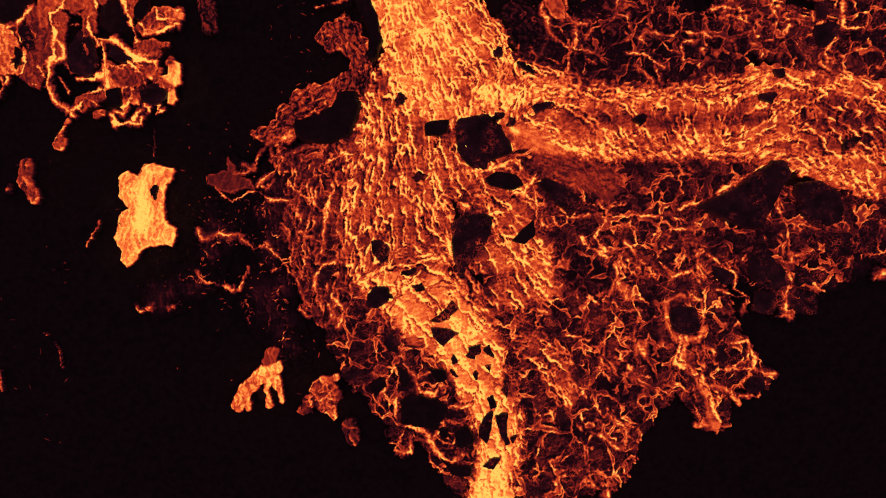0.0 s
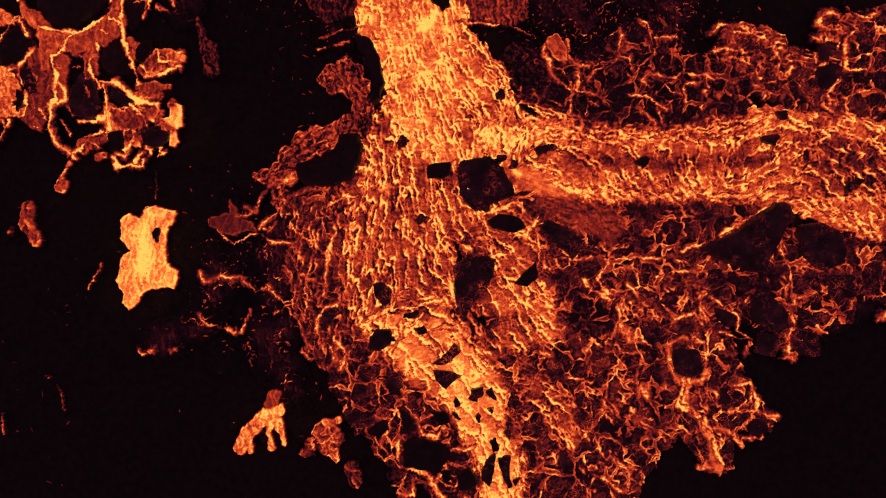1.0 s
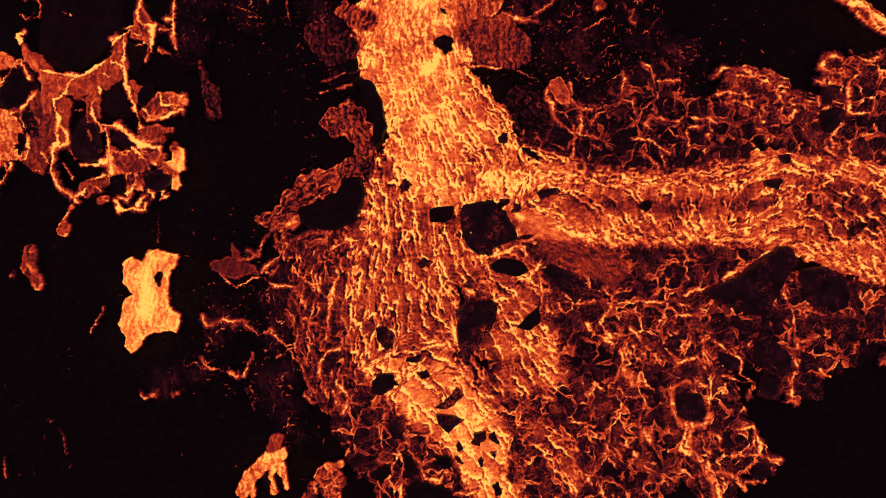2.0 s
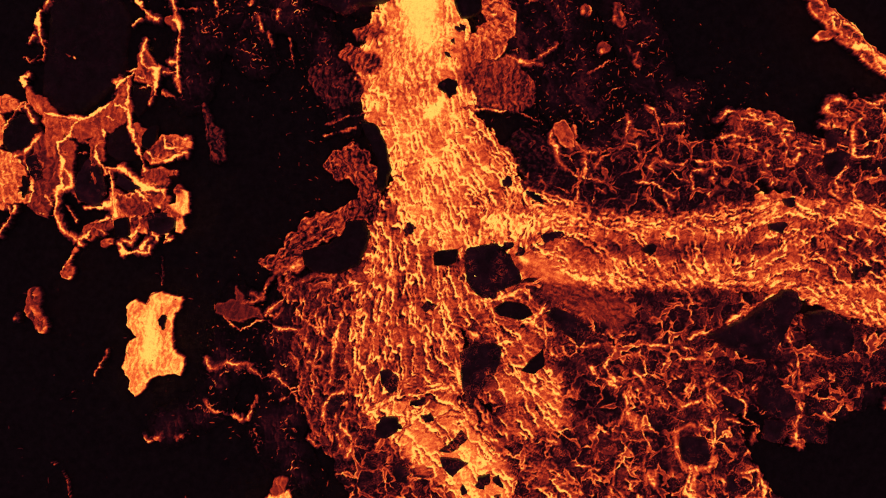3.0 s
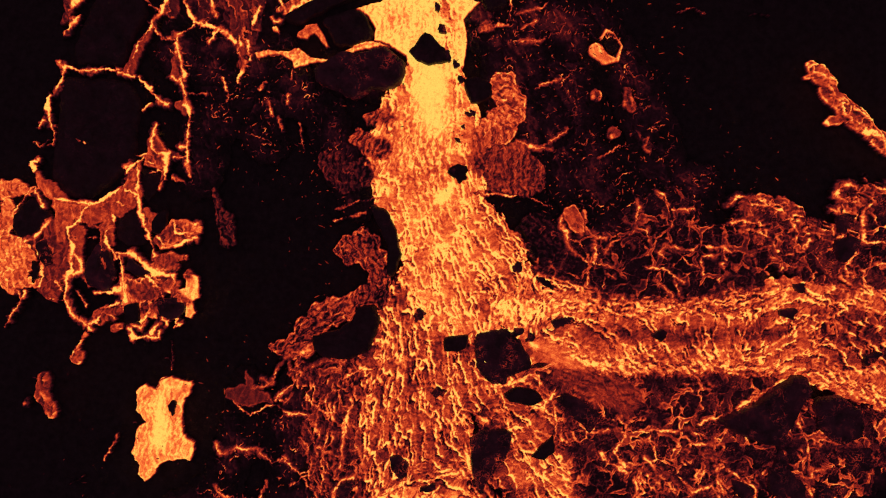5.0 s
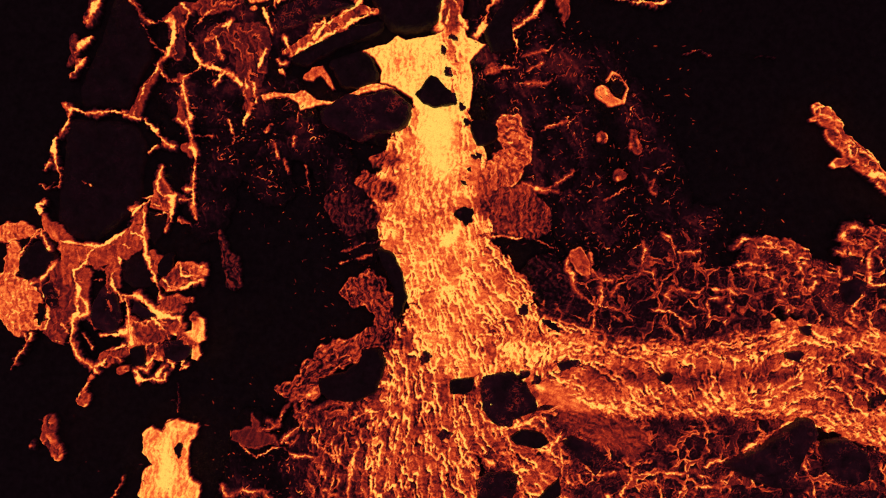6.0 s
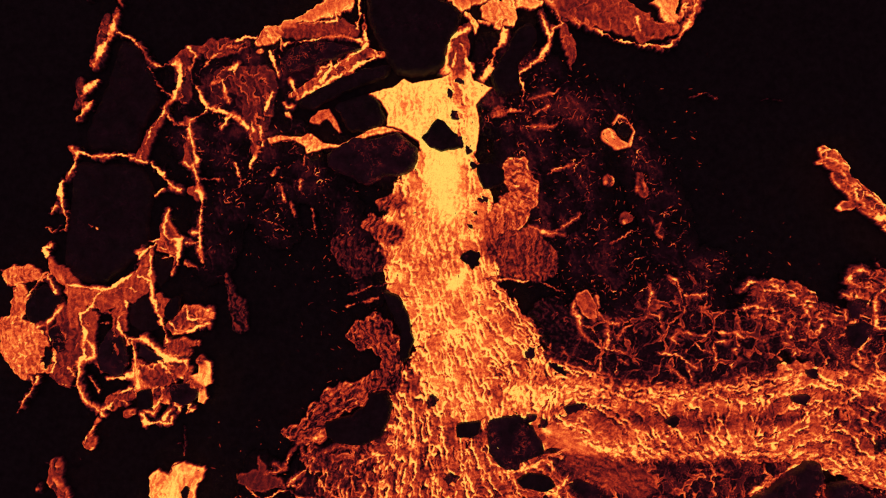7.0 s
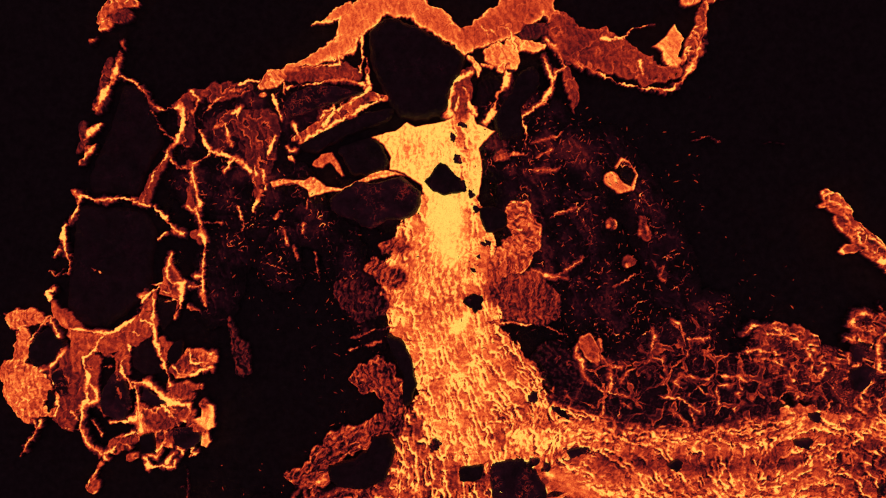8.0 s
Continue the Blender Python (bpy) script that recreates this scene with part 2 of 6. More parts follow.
# a torn skin: dark plates, each with ropes of its own, parted by gaps that glow most along the plates' edges
WX = 0.17 * rough(GX / 0.7, GY / 0.7, 30, 3, 0.55)
WY = 0.17 * rough(GX / 0.7, GY / 0.7, 40, 3, 0.55)
tangle = jag(rough(GX / 0.9, GY / 0.9, 16, 3, 0.5))
LIP_C = lips(tangle, 1.5, 0.05, 0.2) * np.clip(0.35 + 1.3 * wave(GX / 0.8, GY / 0.8, 26), 0, 0.9)
BX, BY = 0.4 * wave(GX / 1.5, GY / 1.5, 35) + 0.8 * WX + 0.5 * JX, 0.4 * wave(GX / 1.5, GY / 1.5, 36) + 0.8 * WY + 0.5 * JY


def torn(size, seed, wide, spread):
    edge, tone = cells((GX + BX) / size, (GY + BY) / size, seed)
    depth = np.clip(wide + spread * rough(GX / 0.9, GY / 0.9, seed + 4, 2), 0.012, 0.5) - edge * size
    return np.clip(depth / 0.05 + 0.5, 0, 1) * (0.52 + 0.62 * bell(depth, 0.03, 0.055)), tone


NET, CELL = torn(1.25, 50, 0.07, 0.17)
small, CELL2 = torn(0.6, 51, 0.02, 0.11)
NET = NET * np.clip(0.8 + 0.9 * wave(GX / 1.2, GY / 1.2, 52), 0.12, 1.05)
NET = np.maximum(NET, 0.85 * small * np.clip(0.4 + 1.5 * wave(GX / 1.0, GY / 1.0, 53), 0, 1))
NET = np.maximum(NET, 0.5 * LIP_C)
HAIR = np.clip(0.55 + 1.3 * wave(GX / 0.3, GY / 0.3, 37), 0, 1) * lips(jag(rough(GX / 0.8, GY / 0.8, 17, 3, 0.5)), 1.1, 0.035, 0.1) * np.clip(2.0 * wave(GX / 1.0, GY / 1.0, 28) + 0.05, 0, 1)
VEIN = lips(jag(rough(GX / 1.2, GY / 1.2, 18, 3, 0.5)), 1.1, np.clip(0.06 + 0.07 * wave(GX / 0.7, GY / 0.7, 31), 0.02, 0.2), 0.4) * np.clip(0.6 + 1.5 * wave(GX / 0.9, GY / 0.9, 29), 0, 1.1)
turn = 2 * np.pi * CELL + 3 * CELL2 + 0.8 * wave(GX / 0.6, GY / 0.6, 56)
NET = NET * (0.9 + 0.3 * FINE)
GROOVE = np.sin((GX * np.cos(turn) + GY * np.sin(turn)) * 2 * np.pi / 0.17 + 5 * wave(GX / 0.5, GY / 0.5, 57))
GROOVE = np.clip(2.2 * GROOVE - 1.0, 0, 1) * np.clip(0.4 + 1.4 * wave(GX / 0.5, GY / 0.5, 58), 0, 1)

# ---- lava bodies: each is a run of rounded stretches with its own heat ----
BODIES = []


def thing(name, label, category, group="", kind=""):
    return tagged(new(name), label, category, group, kind)


def lava(name, runs, heat, fold=0.3, net=0.0, edge=1.0, soft=0.5, parent=None, label="", category="", group="", thick=0.3,
         vein=0.0, rim=0.0, hair=0.0, fine=False, kind="", fill=False, glow=0.0):
    """A body of lava along runs of (x, y, half width). fold: how strong its folds glow; net: how far a dark, cracked skin covers it;
    edge: how ragged its rim is; soft: metres over which its heat passes into what lies under it;
    vein, rim, hair: bright tears in the skin, a bright torn edge, thin cracks in a cold crust; fine: small ripples in place of folds;
    fill: the runs are outlines (x, y) of sheets; glow: heat that fades from the edge inwards."""
    BODIES.append(dict(name=name, runs=runs, heat=heat, fold=fold, net=net, edge=edge, soft=soft, parent=parent, label=label,
                       category=category, group=group, thick=thick, vein=vein, rim=rim, hair=hair, fine=fine, kind=kind, fill=fill, glow=glow))


def reach_of(run, x, y):
    """Signed distance to a run, inside negative, and its half width there."""
    best, half = np.full(x.shape, 1e3), np.full(x.shape, 0.1)
    if len(run) == 1:
        run = [run[0], run[0]]
    for (ax, ay, ar), (bx, by, br) in zip(run, run[1:]):
        dx, dy = bx - ax, by - ay
        k = np.clip(((x - ax) * dx + (y - ay) * dy) / max(dx * dx + dy * dy, 1e-6), 0, 1)
        r = ar + k * (br - ar)
        d = np.hypot(x - ax - k * dx, y - ay - k * dy) - r
        best, half = np.where(d < best, d, best), np.where(d < best, r, half)
    return best, half


def sheet_reach(outline, x, y):
    """Signed distance to a closed outline, inside negative."""
    best, inside = np.full(x.shape, 1e3), np.zeros(x.shape, bool)
    for (ax, ay), (bx, by) in zip(outline, outline[1:] + outline[:1]):
        dx, dy = bx - ax, by - ay
        k = np.clip(((x - ax) * dx + (y - ay) * dy) / max(dx * dx + dy * dy, 1e-6), 0, 1)
        best = np.minimum(best, np.hypot(x - ax - k * dx, y - ay - k * dy))
        if ay != by:
            inside ^= ((ay > y) != (by > y)) & (x < dx * (y - ay) / dy + ax)
    return np.where(inside, -best, best)


# ---- cold crust with hair cracks round the flow ----
# the faint base heat stands in for red haze over the dark crust
hairs = dict(kind="stuff", heat=0.065, fold=0.06, net=0.0, hair=0.85, soft=0.8, thick=0.06, category="lava crust", group="cracked crust", label="black lava crust crossed by fine red hair cracks")
lava("cracked_crust", [[(3.48, 22.23, 1.50), (5.88, 20.13, 1.80), (5.28, 17.43, 1.80), (6.48, 15.03, 2.10), (9.78, 14.13, 2.10), (12.48, 14.43, 1.50)], [(6.78, 23.13, 1.50), (9.48, 19.23, 1.50), (10.38, 16.23, 1.50)]], **hairs)
lava("cracked_crust", [[(-7.92, 4.23, 1.50), (-9.40, 1.83, 1.50), (-8.52, -0.57, 1.80), (-9.40, -2.97, 1.50), (-7.92, -5.37, 1.20)], [(-11.39, 4.23, 0.90), (-11.97, 0.63, 1.20), (-12.87, -1.47, 1.20), (-14.97, -2.67, 1.20)]], **hairs)
lava("cracked_crust", [[(-5.52, 13.83, 1.20), (-6.42, 16.23, 1.20), (-7.32, 18.60, 1.20), (-9.11, 19.74, 1.50), (-11.39, 19.17, 1.50), (-10.25, 16.83, 1.20)], [(-6.72, 20.60, 1.20), (-4.32, 20.34, 1.50)]], **hairs)
lava("cracked_crust", [[(-14.67, 22.99, 1.20), (-12.87, 20.60, 1.50), (-10.82, 20.89, 1.20), (-13.47, 17.43, 1.50), (-13.77, 15.03, 1.20)], [(-8.52, 25.99, 1.20), (-6.72, 25.69, 1.20)]], **hairs)
lava("cracked_crust", [[(19.98, 1.83, 1.50), (21.48, 0.03, 1.80), (19.08, -1.77, 1.50)], [(11.88, 12.63, 1.50), (9.48, 13.23, 1.80), (7.68, 12.03, 1.20)]], **hairs)

lava("cracked_crust", [[(15.90, -0.80, 1.20), (16.70, -2.10, 1.10), (18.40, -2.00, 0.90)]], **hairs)

# more base heat round the pool, where the lava's haze is painted as glow
hairs.update(heat=0.10, hair=0.7, label="dull red crust between the slabs round the pool, red haze painted in")
lava("cracked_crust", [[(-15.27, 24.85, 1.20), (-13.17, 23.95, 2.10), (-10.82, 24.25, 1.80), (-9.11, 25.45, 1.20)], [(-15.27, 21.55, 1.20), (-11.97, 21.25, 1.80), (-9.68, 21.55, 1.20)], [(-11.97, 26.05, 1.20), (-8.52, 26.05, 1.20)]], **hairs)
lava("cracked_crust", [[(0.48, 23.49, 1.50), (2.88, 22.29, 1.80), (2.58, 19.89, 1.80), (4.08, 17.79, 1.80)], [(1.38, 25.89, 1.50), (3.48, 24.39, 1.80), (5.88, 22.59, 1.50)]], **hairs)

# ---- the great flow ----
flow = thing("lava_flow", "glowing orange lava flow with ropy folds and dark crust", "lava flow")
# cooler, crusted ground of the flow first, the hot channels over it
lava("crusted_field", [
    [(2.88, 1.83, 2.10), (6.48, 0.63, 2.55), (9.78, 0.33, 2.55), (13.08, 0.63, 2.10), (16.08, 0.93, 1.80)],
    [(4.38, -0.87, 2.40), (4.68, -3.57, 2.70), (5.28, -5.97, 2.85), (6.18, -8.67, 2.85), (7.08, -10.77, 2.40)],
    [(9.18, -1.77, 2.55), (9.78, -4.77, 2.40), (10.38, -6.87, 2.10), (9.03, -9.27, 1.65), (8.73, -11.67, 1.26)],
    [(12.48, -1.77, 2.25), (13.68, -4.47, 2.10), (14.88, -5.97, 1.50), (16.83, -6.72, 0.66)],
    [(12.78, -3.57, 2.10), (13.38, -6.27, 1.80), (14.34, -8.82, 0.96)],
    [(4.98, -11.37, 1.80), (5.28, -12.87, 1.50)], [(4.68, 3.63, 1.80), (7.98, 2.88, 1.80), (10.98, 2.73, 1.50)]], 0.36, 0.60, 0.74, parent=flow, soft=0.8)
lava("sparse_field", [
    [(9.78, 3.33, 1.65), (12.48, 3.48, 1.65), (15.48, 3.33, 1.50), (16.38, 1.53, 1.80), (19.08, 1.23, 2.10), (22.08, 1.23, 1.50), (24.48, 0.63, 1.80)],
    [(17.88, -0.57, 1.80), (18.33, -2.67, 0.84)], [(19.68, -1.47, 0.90), (20.88, -0.87, 0.90)]], 0.28, 0.45, 0.8, parent=flow, soft=0.8)
lava("north_field", [
    [(5.58, 10.38, 1.80), (8.28, 10.23, 1.98), (11.28, 10.38, 2.25), (14.28, 10.53, 1.98)],
    [(9.48, 12.63, 1.20), (11.28, 13.23, 1.35)]], 0.17, 0.40, 0.92, parent=flow, soft=0.8)
lava("north_east_field", [
    [(15.18, 12.63, 1.08), (16.98, 11.73, 1.65), (19.98, 10.83, 1.65), (22.68, 11.13, 2.10), (25.08, 11.13, 2.10)],
    [(20.58, 13.68, 0.78), (22.38, 13.53, 1.35), (24.48, 13.53, 1.80)]], 0.31, 0.45, 0.74, parent=flow, soft=0.6)
lava("crust_shoulder", [[(14.94, 13.47, 0.48), (15.66, 13.77, 0.42), (16.83, 13.41, 0.66), (17.58, 12.81, 0.72), (18.03, 12.03, 0.54)], [(15.18, 12.63, 0.66)]], 0.27, 0.4, 0.15, vein=0.3, rim=0.3, parent=flow, soft=0.4)
lava("west_delta", [
    [(-5.52, -2.37, 0.90), (-4.32, -4.17, 1.95), (-3.72, -5.97, 1.80), (-1.92, -6.57, 2.10), (-0.12, -7.77, 1.80)],
    [(-2.52, -7.77, 1.50), (-1.62, -8.97, 1.20)], [(-0.12, -8.97, 1.80), (0.48, -10.47, 1.44), (1.38, -12.27, 1.05)],
    [(-2.37, -9.87, 0.66), (-2.16, -10.77, 0.42)]], 0.30, 0.4, 1.0, parent=flow, soft=0.5)
lava("west_fringe", [
    [(-5.52, 5.73, 1.20), (-6.72, 3.63, 1.50), (-7.17, 1.53, 1.50), (-6.72, -0.57, 1.35), (-5.82, -2.97, 1.35)], [(-7.17, 4.23, 1.05), (-8.37, 4.68, 0.78)], [(-7.62, 2.43, 0.90), (-8.22, 1.23, 0.48)]], 0.24, 0.5, 0.5, parent=flow)
lava("west_fan", [
    [(-0.87, 8.43, 3.00), (-1.92, 6.03, 3.15), (-2.76, 3.93, 3.48), (-2.88, 1.53, 3.48), (-2.70, -0.57, 3.18), (-1.92, -2.37, 2.55)],
    [(1.38, 4.53, 1.80), (3.18, 3.03, 2.10), (3.48, 0.63, 2.10)]], 0.40, 0.60, 0.10, parent=flow, soft=1.6)
lava("neck", [
    [(-1.41, 20.97, 1.44), (-1.50, 19.53, 1.90), (-1.75, 17.88, 2.75), (-1.85, 16.23, 3.20), (-1.75, 14.58, 2.98), (-1.20, 12.69, 2.45), (-0.25, 11.07, 2.95), (0.03, 9.63, 3.48)]],
    0.67, 0.46, 0.0, parent=flow, soft=1.0)
lava("neck_bank", [[(0.95, 13.60, 0.50), (1.70, 12.40, 0.80), (2.60, 11.20, 0.90)]], 0.52, 0.55, 0.0, parent=flow, soft=0.8)
lava("neck_rapid", [[(-1.47, 19.38, 1.50), (-1.84, 17.73, 2.45), (-1.95, 16.23, 2.70), (-1.80, 14.58, 2.36), (-1.26, 13.23, 1.72), (-0.90, 12.20, 0.90)]], 0.77, 0.48, 0.0, parent=flow, soft=2.2, fine=True)
lava("east_arm", [
    [(1.68, 9.03, 2.10), (4.38, 7.68, 2.55), (7.38, 6.78, 2.40), (10.98, 6.57, 2.10), (13.98, 6.78, 2.25), (16.98, 7.08, 2.76), (19.98, 6.78, 3.15), (23.28, 5.73, 3.36), (26.28, 4.83, 3.30)]],
    0.46, 0.58, 0.06, parent=flow, soft=1.0)
lava("east_arm_crest", [[(2.28, 8.28, 1.05), (4.98, 8.28, 0.78), (8.28, 8.19, 0.66), (11.28, 8.07, 0.66), (13.98, 8.43, 0.72), (16.38, 9.03, 0.66), (17.88, 9.33, 0.30)]], 0.64, 0.75, 0.0, parent=flow, soft=0.6, fine=True)
lava("east_arm_trough", [[(6.48, 7.08, 0.48), (8.28, 6.87, 0.72), (10.08, 6.87, 0.78), (12.48, 6.81, 0.78), (15.18, 6.87, 0.72), (16.68, 6.75, 0.42)]], 0.26, 0.5, 0.05, parent=flow, soft=0.7)
lava("east_arm_braid", [[(19.38, 7.23, 1.50), (22.08, 6.63, 1.80), (25.68, 6.03, 2.10)]], 0.27, 0.55, 0.35, parent=flow, soft=1.0)
lava("east_arm_margin", [[(5.28, 5.37, 0.72), (9.48, 5.13, 0.66), (13.98, 5.07, 0.60), (16.98, 4.98, 0.48), (19.38, 4.53, 0.72), (22.08, 3.33, 0.84)]], 0.64, 0.75, 0.0, parent=flow, soft=0.6, fine=True)
lava("south_channel", [
    [(-0.42, -1.77, 0.90), (1.38, -3.57, 0.96), (2.34, -4.92, 0.96), (2.52, -6.57, 1.08)], [(-2.52, -2.07, 1.35), (-1.17, -3.87, 1.44), (0.63, -5.52, 1.14), (1.98, -7.47, 1.38), (2.94, -9.12, 1.50), (2.94, -11.07, 1.44), (2.52, -12.87, 1.32), (2.28, -15.27, 1.20)]], 0.72, 0.5, 0.0, parent=flow, soft=0.8)
lava("melt_pool", [[(-5.66, 23.97), (-4.31, 24.30), (-3.71, 24.78), (-3.26, 24.51), (-1.47, 24.90), (-1.32, 25.25), (-0.13, 25.25), (0.02, 24.66), (1.01, 24.27), (0.17, 23.40), (0.32, 22.27), (0.17, 20.92), (-0.42, 20.11), (-1.92, 20.11), (-2.67, 20.77), (-2.97, 21.37), (-3.86, 21.97), (-4.61, 22.21), (-4.61, 22.86), (-4.91, 23.52)]], 0.96, 0.26, 0.0, vein=0.06, parent=flow, soft=0.2, edge=0.4, fine=True, fill=True, glow=0.06)
lava("melt_pool", [[(-1.68, 21.33, 1.26), (-1.68, 19.68, 1.14)]], 0.98, 0.2, 0.0, parent=flow, soft=0.5, edge=0.4, fine=True)
lava("pool_skin", [[(-1.32, 24.63, 0.36), (-0.78, 23.79, 0.60), (-0.66, 22.59, 0.60), (-0.87, 21.54, 0.42)]], 0.74, 0.55, 0.0, vein=0.2, parent=flow, soft=0.5)
lava("melt_chute", [[(-1.47, 20.67, 1.26), (-1.44, 19.38, 1.62), (-1.55, 18.10, 1.50)]], 1.04, 0.16, 0.0, parent=flow, soft=1.9, edge=0.4, fine=True)
lava("hot_vein", [[(11.64, -2.82, 0.15), (12.48, -2.43, 0.24), (13.53, -2.67, 0.21)], [(11.73, -2.82, 0.21), (11.82, -4.02, 0.27), (12.33, -4.77, 0.27)], [(13.53, -2.67, 0.15), (13.68, -4.02, 0.18), (13.38, -4.77, 0.24), (12.33, -4.77, 0.24)], [(12.78, -4.77, 0.30), (12.48, -5.97, 0.27), (13.53, -6.87, 0.27)],
     [(13.53, -6.87, 0.36), (14.04, -8.07, 0.39), (14.34, -9.27, 0.42)], [(13.68, -7.17, 0.21), (15.18, -7.47, 0.21), (15.63, -8.22, 0.18)], [(13.38, -9.27, 0.21), (15.18, -9.33, 0.15)]], 0.62, 0.4, 0.15, parent=flow, soft=0.25)
lava("hot_vein", [[(15.18, -4.92, 0.15), (16.08, -4.83, 0.18), (16.38, -5.67, 0.12), (16.38, -6.42, 0.12), (17.43, -6.57, 0.15)], [(15.63, -7.77, 0.12), (16.68, -7.77, 0.15), (16.98, -7.02, 0.12)], [(14.88, -6.27, 0.12), (16.23, -6.27, 0.09)]], 0.5, 0.4, 0.2, parent=flow, soft=0.2)
lava("hot_vein", [[(10.02, -4.77, 0.15), (10.23, -5.97, 0.15)], [(10.38, -5.07, 0.42), (10.74, -5.67, 0.36)], [(8.58, -4.32, 0.15), (10.02, -4.77, 0.15), (10.23, -3.12, 0.15)], [(8.58, -4.32, 0.15), (8.34, -5.97, 0.18)], [(9.18, -1.77, 0.30), (9.78, -2.37, 0.48), (10.38, -2.67, 0.24)], [(8.28, -3.12, 0.15), (10.38, -3.27, 0.15)]],
     0.54, 0.4, 0.2, parent=flow, soft=0.25)
lava("hot_vein", [[(9.18, -0.87, 0.24), (9.48, -0.12, 0.24)], [(10.38, -0.27, 0.24), (10.98, -1.47, 0.21)], [(13.38, -0.27, 0.24), (13.68, -1.47, 0.18)], [(8.28, -6.27, 0.18), (7.38, -7.47, 0.15)], [(10.08, -6.72, 0.15), (11.28, -7.47, 0.12), (12.48, -7.47, 0.12)], [(8.73, -8.67, 0.21), (9.78, -9.57, 0.18), (9.48, -10.47, 0.18)]],
     0.48, 0.4, 0.2, parent=flow, soft=0.25)
lava("field_seam", [[(9.78, 1.83, 0.12), (10.98, 1.77, 0.18), (11.88, 1.83, 0.15), (12.48, 1.47, 0.09)], [(6.48, 1.68, 0.12), (7.68, 1.83, 0.12)], [(9.33, 1.23, 0.12), (8.28, 1.08, 0.09), (7.98, 0.63, 0.15), (8.43, 0.03, 0.15), (9.18, -0.27, 0.18)], [(7.23, 0.63, 0.12), (7.83, 0.03, 0.12), (8.73, -0.42, 0.15)], [(9.03, -0.42, 0.15), (9.18, -1.47, 0.18), (8.73, -2.37, 0.12), (8.43, -2.67, 0.09)]],
     0.50, 0.3, 0.0, parent=flow, soft=0.1)
lava("field_seam", [[(9.48, 0.48, 0.12), (10.08, -0.12, 0.15), (10.38, -0.57, 0.12), (10.98, -0.72, 0.12), (11.13, -1.47, 0.18)], [(11.58, -0.87, 0.09), (12.03, -1.47, 0.12), (13.08, -1.17, 0.09), (13.44, -1.47, 0.12), (13.44, -0.57, 0.15), (13.68, -0.12, 0.12)], [(11.13, 0.78, 0.12), (12.18, 1.08, 0.12), (13.68, 1.08, 0.09)], [(13.98, -0.27, 0.12), (14.73, -0.87, 0.12), (15.48, -1.32, 0.12), (15.42, -2.07, 0.09), (16.23, -2.52, 0.09), (15.84, -3.27, 0.12)], [(15.78, -0.57, 0.09), (16.38, 0.33, 0.12), (16.53, 0.78, 0.09)]],
     0.50, 0.3, 0.0, parent=flow, soft=0.1)
lava("field_seam", [[(4.98, -3.12, 0.15), (5.73, -3.42, 0.15), (6.48, -3.27, 0.12)], [(5.28, -2.37, 0.15), (6.03, -2.22, 0.12), (6.33, -2.67, 0.09)], [(12.48, -4.77, 0.15), (12.18, -5.97, 0.12), (13.23, -6.57, 0.15), (13.98, -7.32, 0.18)], [(6.48, -4.47, 0.09), (7.68, -4.77, 0.09)], [(9.78, -6.27, 0.15), (10.23, -6.57, 0.12), (10.98, -6.72, 0.09), (10.83, -7.32, 0.09), (10.08, -7.02, 0.09), (9.78, -6.57, 0.09)], [(17.73, -0.57, 0.09), (18.33, -0.72, 0.09), (18.18, 0.93, 0.06)]],
     0.52, 0.3, 0.0, parent=flow, soft=0.1)
lava("field_seam", [[(6.63, -8.37, 0.09), (6.78, -9.12, 0.12), (7.23, -9.42, 0.09)], [(5.13, -8.82, 0.12), (5.73, -8.52, 0.18), (5.82, -9.12, 0.12)], [(7.98, -6.57, 0.12), (8.43, -6.27, 0.09), (8.88, -7.17, 0.09)], [(10.98, -7.17, 0.09), (11.88, -7.62, 0.09), (12.48, -7.41, 0.09)], [(10.08, -9.12, 0.12), (9.63, -9.57, 0.12), (10.08, -10.17, 0.12)], [(8.58, -8.37, 0.09), (9.03, -9.12, 0.12), (9.78, -9.42, 0.09)], [(8.28, -9.72, 0.12), (9.18, -10.47, 0.12)]],
     0.52, 0.3, 0.0, parent=flow, soft=0.1)
lava("shoulder_seam", [[(14.01, 13.56, 0.09), (14.46, 14.01, 0.12), (15.36, 14.01, 0.09), (16.11, 13.62, 0.15), (16.56, 13.32, 0.15), (17.10, 13.11, 0.18), (17.52, 12.36, 0.15), (17.70, 12.06, 0.12), (17.46, 11.76, 0.15), (17.31, 11.31, 0.12)], [(14.16, 12.66, 0.12), (14.76, 12.81, 0.18), (15.36, 12.60, 0.12)], [(15.51, 12.21, 0.12), (16.26, 11.76, 0.15), (16.56, 11.16, 0.12)], [(13.86, 11.91, 0.15), (14.01, 11.46, 0.18), (14.31, 11.22, 0.09)]],
     0.42, 0.3, 0.0, parent=flow, soft=0.1)
lava("shoulder_seam", [[(16.26, 10.86, 0.09), (16.86, 10.56, 0.09), (16.80, 10.11, 0.09)], [(15.36, 10.71, 0.09), (15.66, 10.11, 0.12)], [(17.82, 11.31, 0.15), (18.21, 11.76, 0.12)], [(15.06, 11.01, 0.12), (16.11, 11.46, 0.09)], [(19.41, 13.32, 0.12), (19.86, 13.26, 0.15), (19.86, 13.50, 0.09)], [(19.50, 12.51, 0.12), (19.50, 12.12, 0.15)], [(19.80, 11.91, 0.12), (20.16, 12.12, 0.12), (20.46, 12.36, 0.09), (20.76, 13.11, 0.07)]],
     0.45, 0.3, 0.0, parent=flow, soft=0.1)
